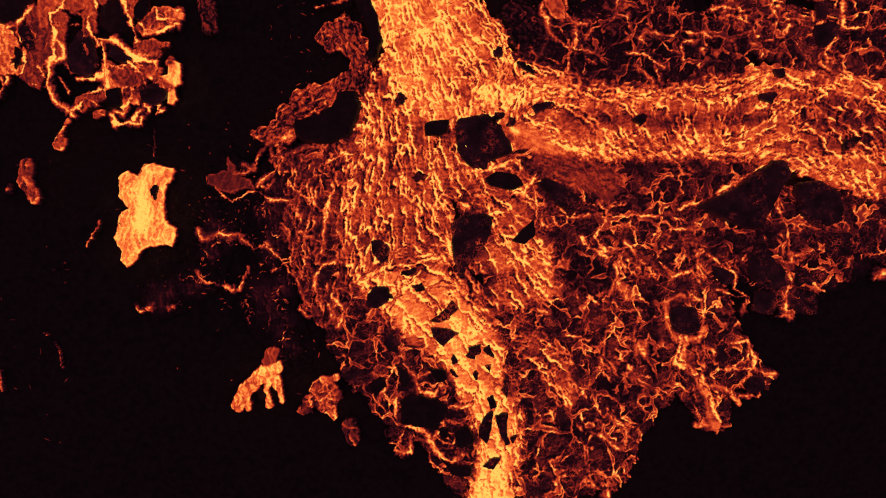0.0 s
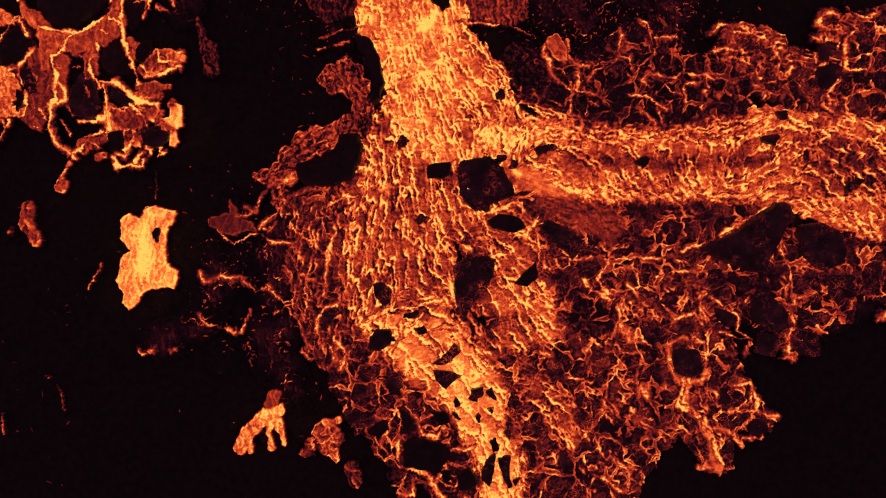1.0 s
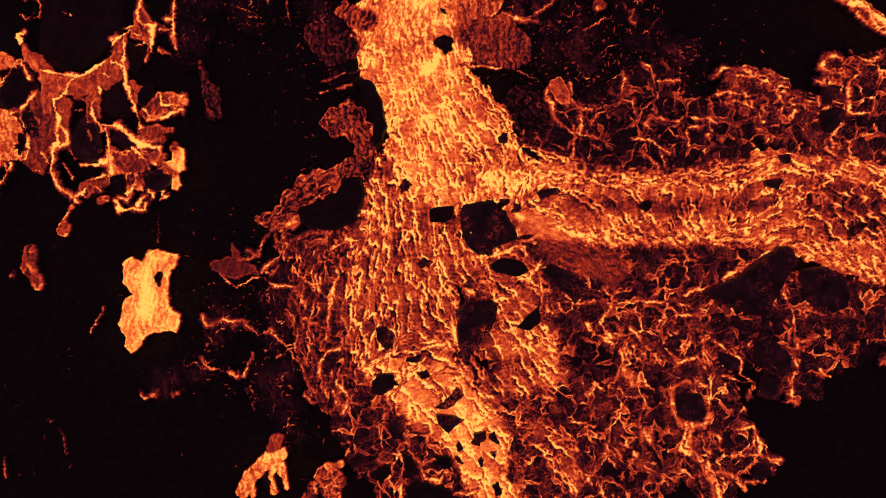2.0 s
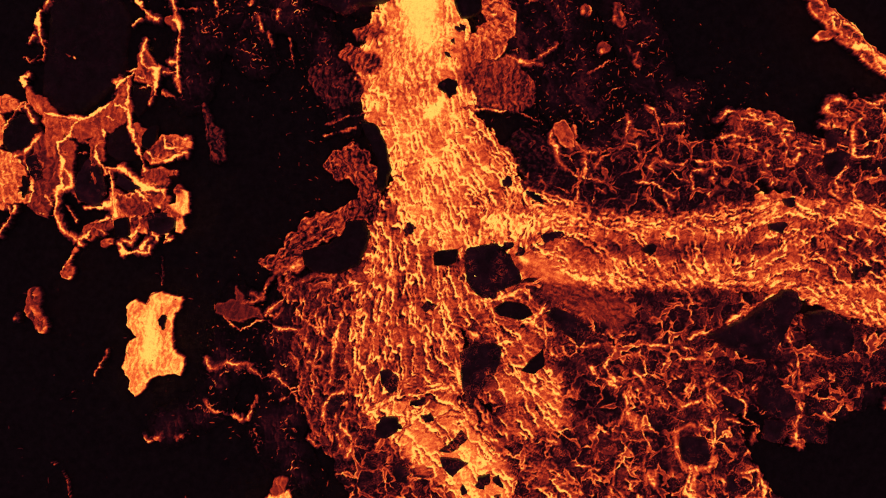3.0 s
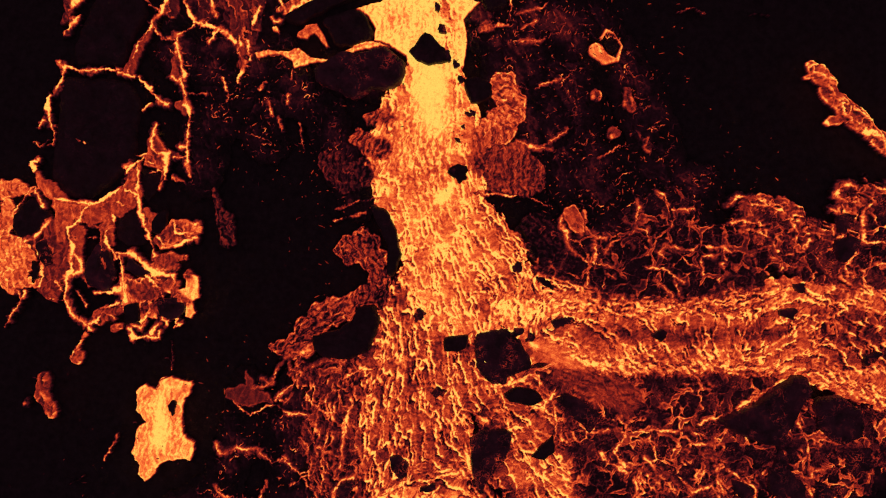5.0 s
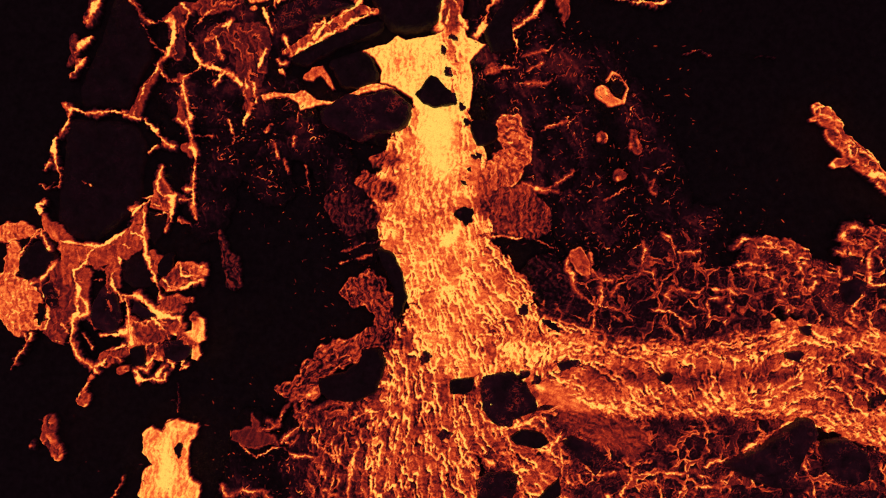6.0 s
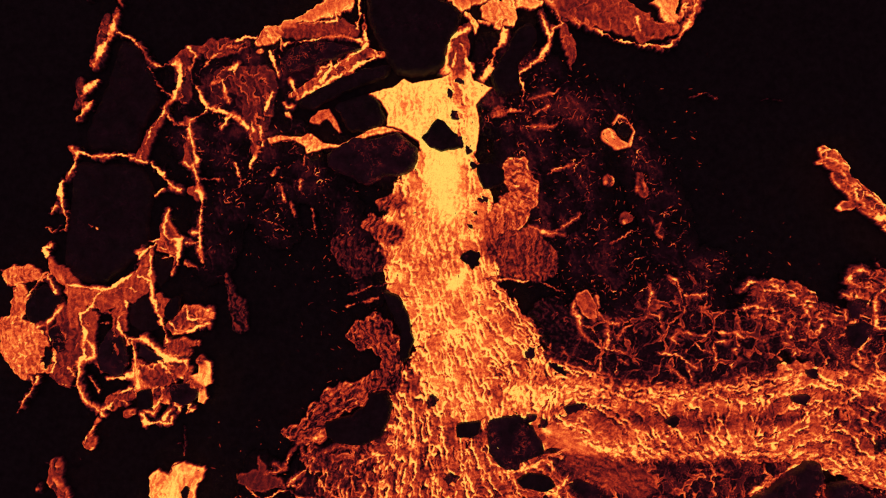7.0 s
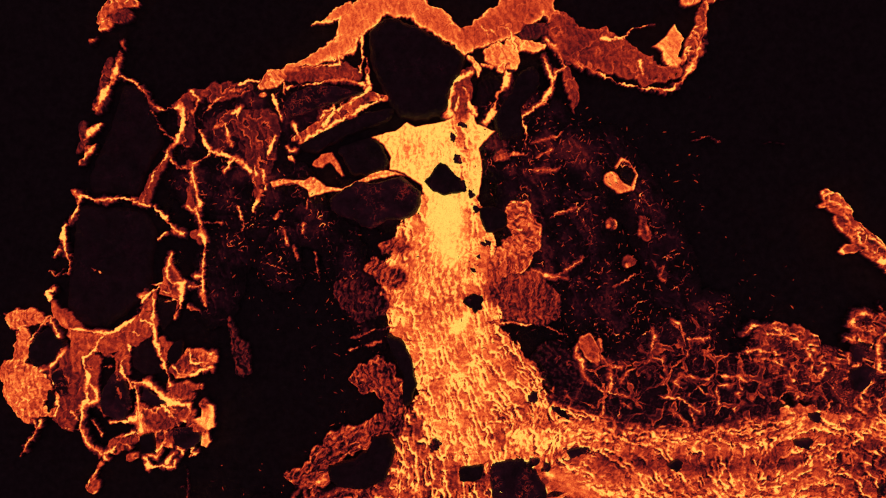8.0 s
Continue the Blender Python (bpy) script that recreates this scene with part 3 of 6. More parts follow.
lava("shoulder_seam", [[(21.66, 13.71, 0.09), (21.21, 13.41, 0.15), (21.06, 12.66, 0.15), (21.00, 11.76, 0.15), (21.21, 11.61, 0.06), (22.20, 11.61, 0.09), (22.35, 12.00, 0.06)], [(20.76, 11.16, 0.12), (20.31, 10.71, 0.12), (20.01, 10.20, 0.15)], [(20.91, 14.40, 0.12), (21.51, 14.70, 0.15), (21.81, 14.52, 0.12), (22.26, 14.40, 0.12), (22.71, 14.61, 0.12)], [(21.36, 10.41, 0.09), (21.96, 10.56, 0.09), (22.80, 10.50, 0.09)]],
     0.49, 0.3, 0.0, parent=flow, soft=0.1)
lava("shoulder_ring", [[(20.70, 13.80, 0.09), (20.31, 13.71, 0.12), (19.86, 13.86, 0.15), (19.71, 14.16, 0.18), (20.01, 14.52, 0.18), (20.46, 14.70, 0.12), (20.82, 14.46, 0.09)], [(20.70, 13.98, 0.15)], [(21.21, 15.06, 0.09), (21.36, 14.76, 0.06)]], 0.45, 0.3, 0.0, parent=flow, soft=0.1)
lava("dark_crust", [[(0.93, -1.17, 0.48), (1.53, -2.37, 0.66), (2.34, -3.12, 0.60)], [(1.98, 0.33, 0.54), (1.83, -0.87, 0.48)]], 0.20, 0.45, 0.2, parent=flow, soft=0.3)
lava("dark_crust", [[(6.78, -0.42, 0.90), (7.68, -1.47, 1.14)], [(10.98, -2.07, 0.42), (11.04, -4.17, 0.48), (11.13, -6.87, 0.48)]], 0.16, 0.3, 0.85, parent=flow, soft=0.4)
lava("dark_crust", [[(14.58, 0.33, 0.90), (16.38, 0.63, 1.20)], [(9.78, -7.47, 0.78), (8.28, -7.17, 0.48)], [(6.18, -3.57, 0.72)], [(6.48, -8.97, 0.72), (6.78, -9.87, 0.60)], [(10.38, -8.97, 0.60)]], 0.18, 0.3, 0.85, parent=flow, soft=0.4)
lava("hot_fold", [[(2.88, -0.57, 1.20), (4.68, -0.27, 1.35), (5.28, -1.77, 1.20), (3.48, -2.37, 1.20)]], 0.50, 0.6, 0.1, parent=flow, soft=0.8)
lava("hot_fold", [[(4.68, -4.77, 0.90), (5.88, -6.27, 1.20), (6.48, -7.77, 0.90)]], 0.40, 0.55, 0.2, parent=flow, soft=0.8)
lava("bright_seam", [[(0.39, 5.37, 0.12), (0.93, 4.59, 0.12), (1.92, 3.99, 0.15), (2.88, 4.35, 0.12), (3.72, 4.68, 0.09)], [(1.92, 3.99, 0.12), (2.28, 3.27, 0.12), (3.48, 2.88, 0.12), (4.32, 3.03, 0.12), (4.74, 3.69, 0.12)], [(0.48, 6.78, 0.12), (0.48, 5.43, 0.12)]], 0.62, 0.3, 0.0, parent=flow, soft=0.1)
lava("bright_seam", [[(4.83, 3.18, 0.15), (4.98, 1.98, 0.12), (4.83, 1.23, 0.12)], [(0.18, 1.68, 0.15), (0.33, 0.03, 0.18), (0.72, -1.47, 0.18), (1.38, -2.67, 0.18), (2.58, -3.45, 0.18)], [(2.28, 1.83, 0.12), (3.18, 1.98, 0.12), (4.38, 1.68, 0.12)]], 0.62, 0.3, 0.0, parent=flow, soft=0.1)
lava("bright_seam", [[(-8.52, 4.23, 0.06), (-7.92, 3.27, 0.09), (-7.17, 2.67, 0.09), (-6.18, 2.88, 0.12)], [(-6.66, 4.23, 0.09), (-7.14, 3.33, 0.09), (-6.84, 2.13, 0.09), (-7.32, 0.63, 0.07), (-6.96, -0.27, 0.09)], [(-9.40, 0.33, 0.06), (-8.52, -0.57, 0.07), (-7.32, -0.27, 0.09), (-6.42, -0.87, 0.09)], [(-8.52, -0.57, 0.07), (-7.62, -1.77, 0.07), (-7.17, -3.12, 0.09), (-6.66, -3.45, 0.09)]],
     0.46, 0.3, 0.0, parent=flow, soft=0.1)
lava("bright_seam", [[(-10.54, 4.47, 0.06), (-9.97, 4.23, 0.06), (-9.63, 5.07, 0.06), (-9.17, 5.58, 0.06)], [(-9.83, 3.33, 0.09), (-8.82, 4.23, 0.06), (-8.52, 5.37, 0.06)], [(-7.92, 5.13, 0.06), (-7.08, 5.37, 0.09), (-6.12, 5.37, 0.09)], [(-5.82, -3.57, 0.12), (-5.52, -2.37, 0.09), (-5.97, -1.47, 0.09)], [(-6.57, -1.17, 0.09), (-6.72, -2.07, 0.12)]],
     0.44, 0.3, 0.0, parent=flow, soft=0.1)
lava("fan_seam", [[(-3.96, 4.59, 0.09), (-3.99, 3.33, 0.09), (-4.08, 2.28, 0.12), (-4.32, 1.23, 0.15), (-4.38, 0.48, 0.12)], [(-5.67, 4.23, 0.09), (-5.82, 3.03, 0.09), (-6.18, 1.98, 0.12), (-6.24, 0.63, 0.09), (-6.42, -0.21, 0.09)], [(-6.48, 4.38, 0.09), (-5.52, 4.83, 0.12), (-4.32, 5.13, 0.09)], [(-1.08, 5.43, 0.12), (-1.32, 4.53, 0.09), (-2.22, 3.78, 0.12)], [(-4.32, 0.03, 0.12), (-4.02, 0.33, 0.12), (-3.66, 0.63, 0.09)]],
     0.56, 0.3, 0.0, parent=flow, soft=0.1)
lava("fan_seam", [[(-1.02, 2.88, 0.12), (-0.87, 2.43, 0.18), (-0.42, 1.98, 0.15), (-0.57, 1.23, 0.09), (-0.36, 0.33, 0.15), (0.18, -0.57, 0.18), (0.48, -1.47, 0.15), (1.08, -2.37, 0.21)], [(-2.37, -1.02, 0.12), (-1.32, -0.72, 0.12), (-0.12, -0.42, 0.12)], [(-2.37, -1.47, 0.12), (-1.77, -1.77, 0.12), (-1.17, -1.17, 0.12)], [(-2.37, -1.17, 0.15), (-2.28, -2.37, 0.18), (-2.82, -3.12, 0.18)], [(-1.02, -2.22, 0.15), (0.03, -1.77, 0.18), (0.63, -1.92, 0.15)]],
     0.60, 0.3, 0.0, parent=flow, soft=0.1)
lava("fan_seam", [[(-2.52, -0.12, 0.12), (-2.67, -0.72, 0.12), (-3.72, -1.32, 0.12), (-4.62, -1.77, 0.15)], [(-2.52, -0.12, 0.12), (-1.47, -0.42, 0.12), (-0.57, -0.27, 0.12)], [(0.33, 4.83, 0.12), (0.33, 3.48, 0.09), (0.03, 2.88, 0.09), (0.48, 2.67, 0.12), (1.38, 2.28, 0.18)], [(-6.63, -2.22, 0.09), (-6.72, -1.47, 0.12), (-6.36, -0.87, 0.12), (-5.52, -0.57, 0.15)], [(-2.07, 4.38, 0.09), (-1.77, 3.18, 0.12)], [(-0.42, 4.68, 0.09), (-0.87, 3.63, 0.12), (-1.02, 2.88, 0.12)]],
     0.58, 0.3, 0.0, parent=flow, soft=0.1)
lava("delta_seam", [[(-3.72, -6.57, 0.09), (-2.82, -6.63, 0.09), (-2.46, -6.12, 0.09)], [(-2.82, -6.63, 0.09), (-3.12, -7.47, 0.09), (-3.48, -8.07, 0.12), (-2.97, -8.61, 0.09)], [(-2.37, -7.77, 0.12), (-2.52, -8.67, 0.12), (-2.22, -9.27, 0.15), (-1.47, -9.33, 0.12), (-0.87, -9.63, 0.15), (-0.42, -10.47, 0.18), (0.03, -11.01, 0.15), (0.48, -11.13, 0.15), (1.08, -10.77, 0.18)], [(-2.07, -5.97, 0.09), (-1.47, -6.72, 0.09), (-1.17, -7.47, 0.12), (-0.42, -7.62, 0.15), (-0.06, -7.17, 0.12)]],
     0.58, 0.3, 0.0, parent=flow, soft=0.1)
lava("delta_seam", [[(-2.07, -9.63, 0.18), (-2.37, -10.32, 0.12), (-2.52, -10.68, 0.12), (-2.07, -10.68, 0.24), (-1.68, -10.62, 0.12), (-1.74, -9.87, 0.09)], [(-0.42, -9.87, 0.15), (0.03, -9.27, 0.09), (-0.27, -8.82, 0.06)], [(-0.42, -9.87, 0.09), (0.48, -10.32, 0.09), (0.72, -9.87, 0.15)], [(0.33, -8.22, 0.12), (1.08, -8.37, 0.12), (1.62, -8.07, 0.12)], [(-1.47, -6.81, 0.09), (-0.57, -6.42, 0.09)], [(-5.82, -2.37, 0.12), (-5.22, -3.27, 0.15), (-5.52, -4.02, 0.12)]],
     0.56, 0.3, 0.0, parent=flow, soft=0.1)
lava("melt_window", [[(3.54, 6.39, 0.24), (4.23, 6.03, 0.78), (5.34, 5.37, 0.78), (6.48, 4.83, 0.48)]], 0.70, 0.22, 0.0, parent=flow, soft=0.9, edge=0.4, fine=True)
lava("melt_window", [[(3.33, 6.57, 0.18), (3.84, 6.15, 0.36)]], 0.96, 0.1, 0.0, parent=flow, soft=0.4, edge=0.4, fine=True)
lava("melt_window", [[(-0.48, 14.70, 0.24), (-0.69, 14.31, 0.39), (-1.08, 13.92, 0.45)]], 1.06, 0.12, 0.0, parent=flow, soft=0.35, edge=0.4, fine=True)
lava("bright_fold", [[(1.08, 8.73, 0.60), (1.98, 8.43, 0.96), (3.18, 7.98, 1.14), (4.23, 8.07, 0.90), (5.28, 8.28, 0.48)]], 0.78, 0.75, 0.0, parent=flow, soft=1.0)
lava("bright_fold", [[(2.88, -10.47, 0.78), (2.52, -11.82, 1.14), (2.34, -13.47, 1.14)]], 0.90, 0.4, 0.0, parent=flow, soft=0.8)

# ---- breakouts beside the flow ----
bright = thing("lava_breakout", "bright yellow lava breakout spread over black rock", "lava", "breakouts")
lava("sheet", [[(-17.17, 3.72), (-17.08, 4.02), (-16.68, 4.18), (-16.08, 3.92), (-15.88, 4.32), (-15.29, 4.65), (-14.99, 4.46), (-14.16, 4.38), (-14.10, 4.12), (-14.30, 3.62), (-14.55, 3.38), (-14.63, 2.83), (-14.69, 2.43), (-14.69, 1.83), (-14.49, 1.34), (-14.04, 1.14), (-14.10, 0.35), (-14.24, 0.05), (-14.69, 0.15), (-15.49, 0.05), (-15.88, -0.15), (-16.18, -0.65), (-16.68, -1.04), (-16.88, -0.85), (-17.17, -0.65), (-17.08, -0.15), (-17.37, 0.54), (-17.21, 1.44), (-17.08, 2.03), (-16.68, 2.13), (-16.88, 2.33), (-17.17, 2.83), (-17.13, 3.32)]], 0.80, 0.26, 0.0, soft=0.2, fine=True, edge=0.7, parent=bright, fill=True, glow=0.12)
lava("spring", [[(-14.79, 4.06, 0.40), (-15.49, 4.02, 0.55), (-15.88, 3.22, 0.60), (-15.69, 2.13, 0.70), (-15.79, 1.34, 0.80)]], 1.06, 0.14, 0.0, soft=0.9, fine=True, edge=0.5, parent=bright)
fork = thing("lava_breakout", "forked orange lava breakout on black rock", "lava", "breakouts")
lava("dull_crown", [[(-9.03, -5.43, 0.36), (-9.17, -5.97, 0.42)]], 0.34, 0.15, 0.0, soft=0.3, parent=fork)
lava("stem", [[(-8.76, -6.21, 0.36), (-9.40, -6.57, 0.51), (-9.97, -6.93, 0.42)]], 0.86, 0.3, 0.0, soft=0.2, fine=True, parent=fork)
lava("arm", [[(-9.97, -7.02, 0.45), (-10.40, -7.47, 0.45), (-10.82, -8.31, 0.39)], [(-10.37, -7.77, 0.24), (-10.25, -8.49, 0.18)]], 0.70, 0.38, 0.0, soft=0.2, fine=True, parent=fork)
lava("arm", [[(-9.17, -6.72, 0.42), (-9.34, -7.47, 0.18), (-9.17, -8.25, 0.24)], [(-8.94, -6.72, 0.36), (-8.58, -7.47, 0.21), (-8.55, -8.07, 0.21)]], 0.72, 0.38, 0.0, soft=0.2, fine=True, parent=fork)
ropy = thing("lava_breakout", "dull red ropy lava lobes at the channel's edge", "lava", "breakouts")
lava("lobe", [[(-5.16, 11.37, 0.90), (-5.82, 11.28, 0.84), (-6.57, 11.28, 0.24)], [(-5.22, 11.43, 0.90), (-4.32, 10.23, 0.66), (-4.32, 8.73, 0.66)]], 0.27, 0.42, 0.1, soft=0.3, vein=0.2, rim=0.25, parent=ropy, fine=True)
lava("arm", [[(-4.62, 9.03, 0.54), (-5.82, 8.28, 0.72), (-7.32, 7.83, 0.78), (-8.22, 6.78, 0.78), (-8.82, 6.03, 0.72), (-9.63, 6.09, 0.39), (-10.17, 6.12, 0.18)]], 0.32, 0.45, 0.1, soft=0.3, vein=0.2, rim=0.3, parent=ropy, fine=True)
lava("toe", [[(-7.98, 6.15, 0.21), (-8.28, 5.85, 0.30)]], 0.74, 0.2, 0.0, soft=0.3, fine=True, parent=ropy)
west = thing("lava_network", "orange lava network between black crust plates", "lava")
lava("dull_skin", [
    [(-21.54, 14.40, 0.42), (-20.94, 13.26, 0.54), (-19.59, 13.02, 0.54), (-18.09, 13.62, 0.72), (-17.25, 14.28, 0.54)], [(-20.79, 12.96, 0.72), (-20.97, 11.91, 0.78), (-21.09, 10.86, 0.72), (-21.39, 9.66, 0.60), (-21.84, 9.06, 0.42)], [(-20.25, 12.06, 0.48), (-20.19, 10.26, 0.36)],
    [(-22.29, 15.30, 0.15), (-21.87, 14.70, 0.36), (-21.51, 13.92, 0.30)], [(-16.65, 13.26, 0.24), (-16.35, 12.90, 0.36), (-16.41, 12.36, 0.24)], [(-18.69, 12.36, 0.48), (-18.84, 10.26, 0.30)]], 0.40, 0.14, 0.0, vein=0.16, parent=west, soft=0.6, fine=True)
lava("warm_skin", [[(-22.11, 15.00, 0.12), (-21.81, 14.52, 0.21), (-21.45, 13.86, 0.21), (-20.79, 13.38, 0.36), (-19.89, 13.26, 0.27)], [(-19.14, 13.38, 0.24), (-18.24, 13.71, 0.30), (-17.64, 14.40, 0.24)], [(-16.59, 13.17, 0.15), (-16.29, 12.90, 0.21)]], 0.60, 0.2, 0.0, parent=west, soft=0.35, fine=True)
lava("west_patch", [[(-24.39, 11.46, 0.90), (-23.79, 10.71, 1.32), (-23.79, 9.81, 0.90)], [(-22.89, 9.51, 0.30), (-21.99, 9.51, 0.24)], [(-24.27, 14.40, 0.60), (-23.49, 14.52, 0.48), (-22.89, 14.40, 0.24)], [(-23.94, 13.56, 0.42), (-24.03, 12.36, 0.48)], [(-22.74, 14.16, 0.15), (-22.29, 14.52, 0.12)]],
     0.62, 0.36, 0.0, vein=0.15, rim=0.1, parent=west, soft=0.4, fine=True)
lava("skin_sheet", [[(-21.75, 12.88), (-21.30, 13.03), (-20.40, 12.73), (-20.10, 12.28), (-20.46, 11.39), (-20.10, 10.19), (-20.76, 9.65), (-21.30, 8.40), (-21.90, 8.55), (-22.49, 9.05), (-22.20, 9.59), (-21.96, 10.19), (-22.14, 10.79), (-22.49, 11.54), (-22.05, 11.83)]], 0.30, 0.2, 0.0, vein=0.2, parent=west, soft=0.2, edge=0.6, fine=True, fill=True, glow=0.14)
lava("web_sheet", [[(-22.49, 15.42), (-22.05, 15.12), (-21.60, 14.38), (-21.21, 13.84), (-20.46, 13.78), (-19.80, 13.57), (-19.06, 13.84), (-18.31, 14.23), (-17.65, 14.91), (-17.11, 15.72), (-16.75, 16.02), (-17.11, 14.82), (-17.11, 14.14), (-17.35, 13.48), (-18.16, 13.03), (-18.43, 12.58), (-18.61, 11.83), (-18.82, 11.83), (-18.73, 12.52), (-19.50, 13.03), (-19.89, 13.03), (-20.55, 12.43), (-20.76, 11.54), (-21.30, 11.54), (-21.45, 12.88), (-21.45, 13.78), (-21.90, 14.08), (-22.43, 14.52)]], 0.42, 0.2, 0.0, vein=0.12, parent=west, soft=0.2, edge=0.6, fine=True, fill=True, glow=0.3)
lava("knob_sheet", [[(-15.68, 12.28), (-15.32, 12.88), (-14.57, 12.88), (-13.97, 12.64), (-13.59, 12.43), (-13.68, 12.04), (-14.12, 12.13), (-14.27, 11.68), (-14.87, 11.62), (-15.32, 11.24), (-15.92, 11.24), (-16.16, 11.54), (-15.77, 11.83)]], 0.52, 0.3, 0.0, vein=0.3, parent=west, soft=0.2, edge=0.6, fine=True, fill=True, glow=0.25)
lava("knob_sheet", [[(-16.46, 10.49), (-15.32, 11.24), (-14.96, 11.03), (-14.57, 11.03), (-14.57, 10.64), (-15.02, 10.55), (-15.32, 10.04), (-16.07, 9.95)], [(-19.21, 7.65), (-18.76, 8.10), (-18.46, 7.95), (-18.55, 7.50), (-19.06, 7.20), (-19.50, 7.35)]], 0.38, 0.25, 0.0, vein=0.2, parent=west, soft=0.2, edge=0.6, fine=True, fill=True, glow=0.16)
lava("crown_sheet", [[(-16.28, 17.81), (-15.92, 17.22), (-15.38, 16.32), (-15.56, 15.57), (-15.71, 14.97), (-15.92, 14.67), (-15.83, 15.42), (-16.46, 15.51), (-16.81, 15.63), (-16.66, 16.32), (-16.46, 16.92)]], 0.42, 0.25, 0.0, vein=0.25, parent=west, soft=0.2, edge=0.6, fine=True, fill=True, glow=0.3)
lava("hot_sheet", [[(-18.01, 9.74), (-17.56, 9.44), (-16.96, 9.83), (-16.46, 9.74), (-15.32, 9.89), (-15.02, 9.44), (-15.32, 8.84), (-15.77, 9.05), (-16.46, 8.70), (-15.98, 8.10), (-15.98, 7.56), (-16.52, 7.65), (-16.81, 7.20), (-17.35, 7.65), (-17.65, 7.74), (-18.01, 8.40), (-17.77, 8.84), (-18.01, 9.29)]], 0.74, 0.34, 0.0, vein=0.2, parent=west, soft=0.2, edge=0.6, fine=True, fill=True, glow=0.22)
lava("hot_toe", [[(-15.32, 9.05), (-14.57, 9.29), (-14.57, 9.83), (-14.18, 10.01), (-13.82, 9.83), (-13.82, 8.70), (-14.12, 8.49), (-13.97, 7.95), (-14.27, 7.56), (-14.66, 7.65), (-14.57, 8.40), (-14.96, 8.70)]], 0.8, 0.2, 0.0, vein=0.0, parent=west, soft=0.2, edge=0.6, fine=True, fill=True, glow=0.12)
lava("torn_edge", [[(-23.55, 13.26, 0.09), (-23.25, 13.71, 0.09), (-22.74, 14.22, 0.09), (-22.53, 14.61, 0.09), (-22.29, 14.16, 0.06), (-21.93, 13.50, 0.06)], [(-22.89, 11.70, 0.09), (-22.44, 11.82, 0.12), (-22.05, 12.21, 0.12), (-21.69, 12.72, 0.24)], [(-22.44, 11.70, 0.09), (-22.29, 11.01, 0.09), (-21.99, 10.26, 0.09), (-21.99, 9.81, 0.09)], [(-22.23, 9.30, 0.12), (-21.93, 9.81, 0.12), (-21.99, 10.20, 0.06)],
     [(-23.34, 9.06, 0.09), (-23.19, 8.61, 0.09), (-23.79, 7.56, 0.07), (-24.09, 7.17, 0.04)], [(-22.89, 9.06, 0.09), (-23.19, 8.52, 0.06)]], 0.56, 0.2, 0.0, parent=west, soft=0.1)
lava("ridge", [[(-21.33, 13.92, 0.07), (-20.49, 13.83, 0.09), (-19.68, 13.62, 0.09), (-19.23, 13.65, 0.12), (-18.75, 13.98, 0.15), (-18.21, 14.28, 0.15), (-17.67, 14.76, 0.15), (-17.43, 15.06, 0.18), (-17.43, 15.60, 0.21), (-16.89, 15.96, 0.09)], [(-17.64, 14.37, 0.07), (-17.07, 14.10, 0.09)], [(-18.33, 13.80, 0.06), (-17.64, 13.71, 0.06)],
     [(-17.04, 15.84, 0.09), (-17.04, 14.10, 0.09), (-16.80, 12.90, 0.09), (-16.50, 12.15, 0.12), (-16.29, 11.70, 0.15)]], 0.72, 0.2, 0.0, parent=west, soft=0.1)
lava("stem", [[(-19.65, 13.53, 0.07), (-20.04, 12.81, 0.07), (-20.58, 12.42, 0.09), (-20.58, 11.91, 0.09), (-20.40, 11.31, 0.12), (-20.52, 10.71, 0.12), (-20.43, 10.20, 0.12), (-20.73, 9.81, 0.12), (-20.88, 9.06, 0.12), (-20.73, 8.22, 0.12), (-20.34, 7.71, 0.09), (-19.74, 7.35, 0.12), (-19.44, 7.02, 0.12)],
     [(-20.40, 11.22, 0.09), (-20.10, 10.86, 0.09), (-19.95, 10.14, 0.12), (-20.43, 9.96, 0.09)], [(-18.27, 13.08, 0.07), (-18.36, 12.51, 0.09), (-18.69, 12.06, 0.12), (-18.69, 11.61, 0.09), (-18.45, 11.22, 0.07), (-18.09, 10.80, 0.09)], [(-21.24, 9.66, 0.06), (-21.03, 9.06, 0.06)]], 0.74, 0.2, 0.0, parent=west, soft=0.1)
lava("hair_seam", [[(-19.59, 12.51, 0.03), (-19.14, 12.42, 0.04), (-18.54, 12.51, 0.04)], [(-19.74, 11.82, 0.04), (-18.93, 11.97, 0.04)], [(-18.99, 11.61, 0.03), (-18.84, 11.16, 0.03), (-18.39, 10.56, 0.04), (-18.24, 10.02, 0.03)], [(-19.95, 9.81, 0.04), (-19.59, 9.36, 0.06)], [(-20.19, 9.06, 0.03), (-19.74, 8.22, 0.03)], [(-21.69, 8.76, 0.04), (-20.94, 8.52, 0.04)]],
     0.40, 0.2, 0.0, parent=west, soft=0.1)
lava("net_skin", [[(-17.64, 9.66, 0.30), (-16.74, 9.06, 0.78), (-15.69, 9.51, 0.60), (-15.09, 9.51, 0.36)], [(-17.13, 8.16, 0.48), (-16.23, 8.10, 0.48)], [(-15.09, 9.00, 0.36), (-14.43, 8.46, 0.36)], [(-16.23, 11.64, 0.24), (-15.09, 12.00, 0.51), (-14.25, 12.21, 0.33)], [(-16.14, 10.86, 0.30), (-15.39, 10.56, 0.48)], [(-19.14, 7.71, 0.42), (-18.24, 8.01, 0.30), (-17.64, 8.16, 0.24)]],
     0.34, 0.24, 0.0, vein=0.3, parent=west, soft=0.3, fine=True)
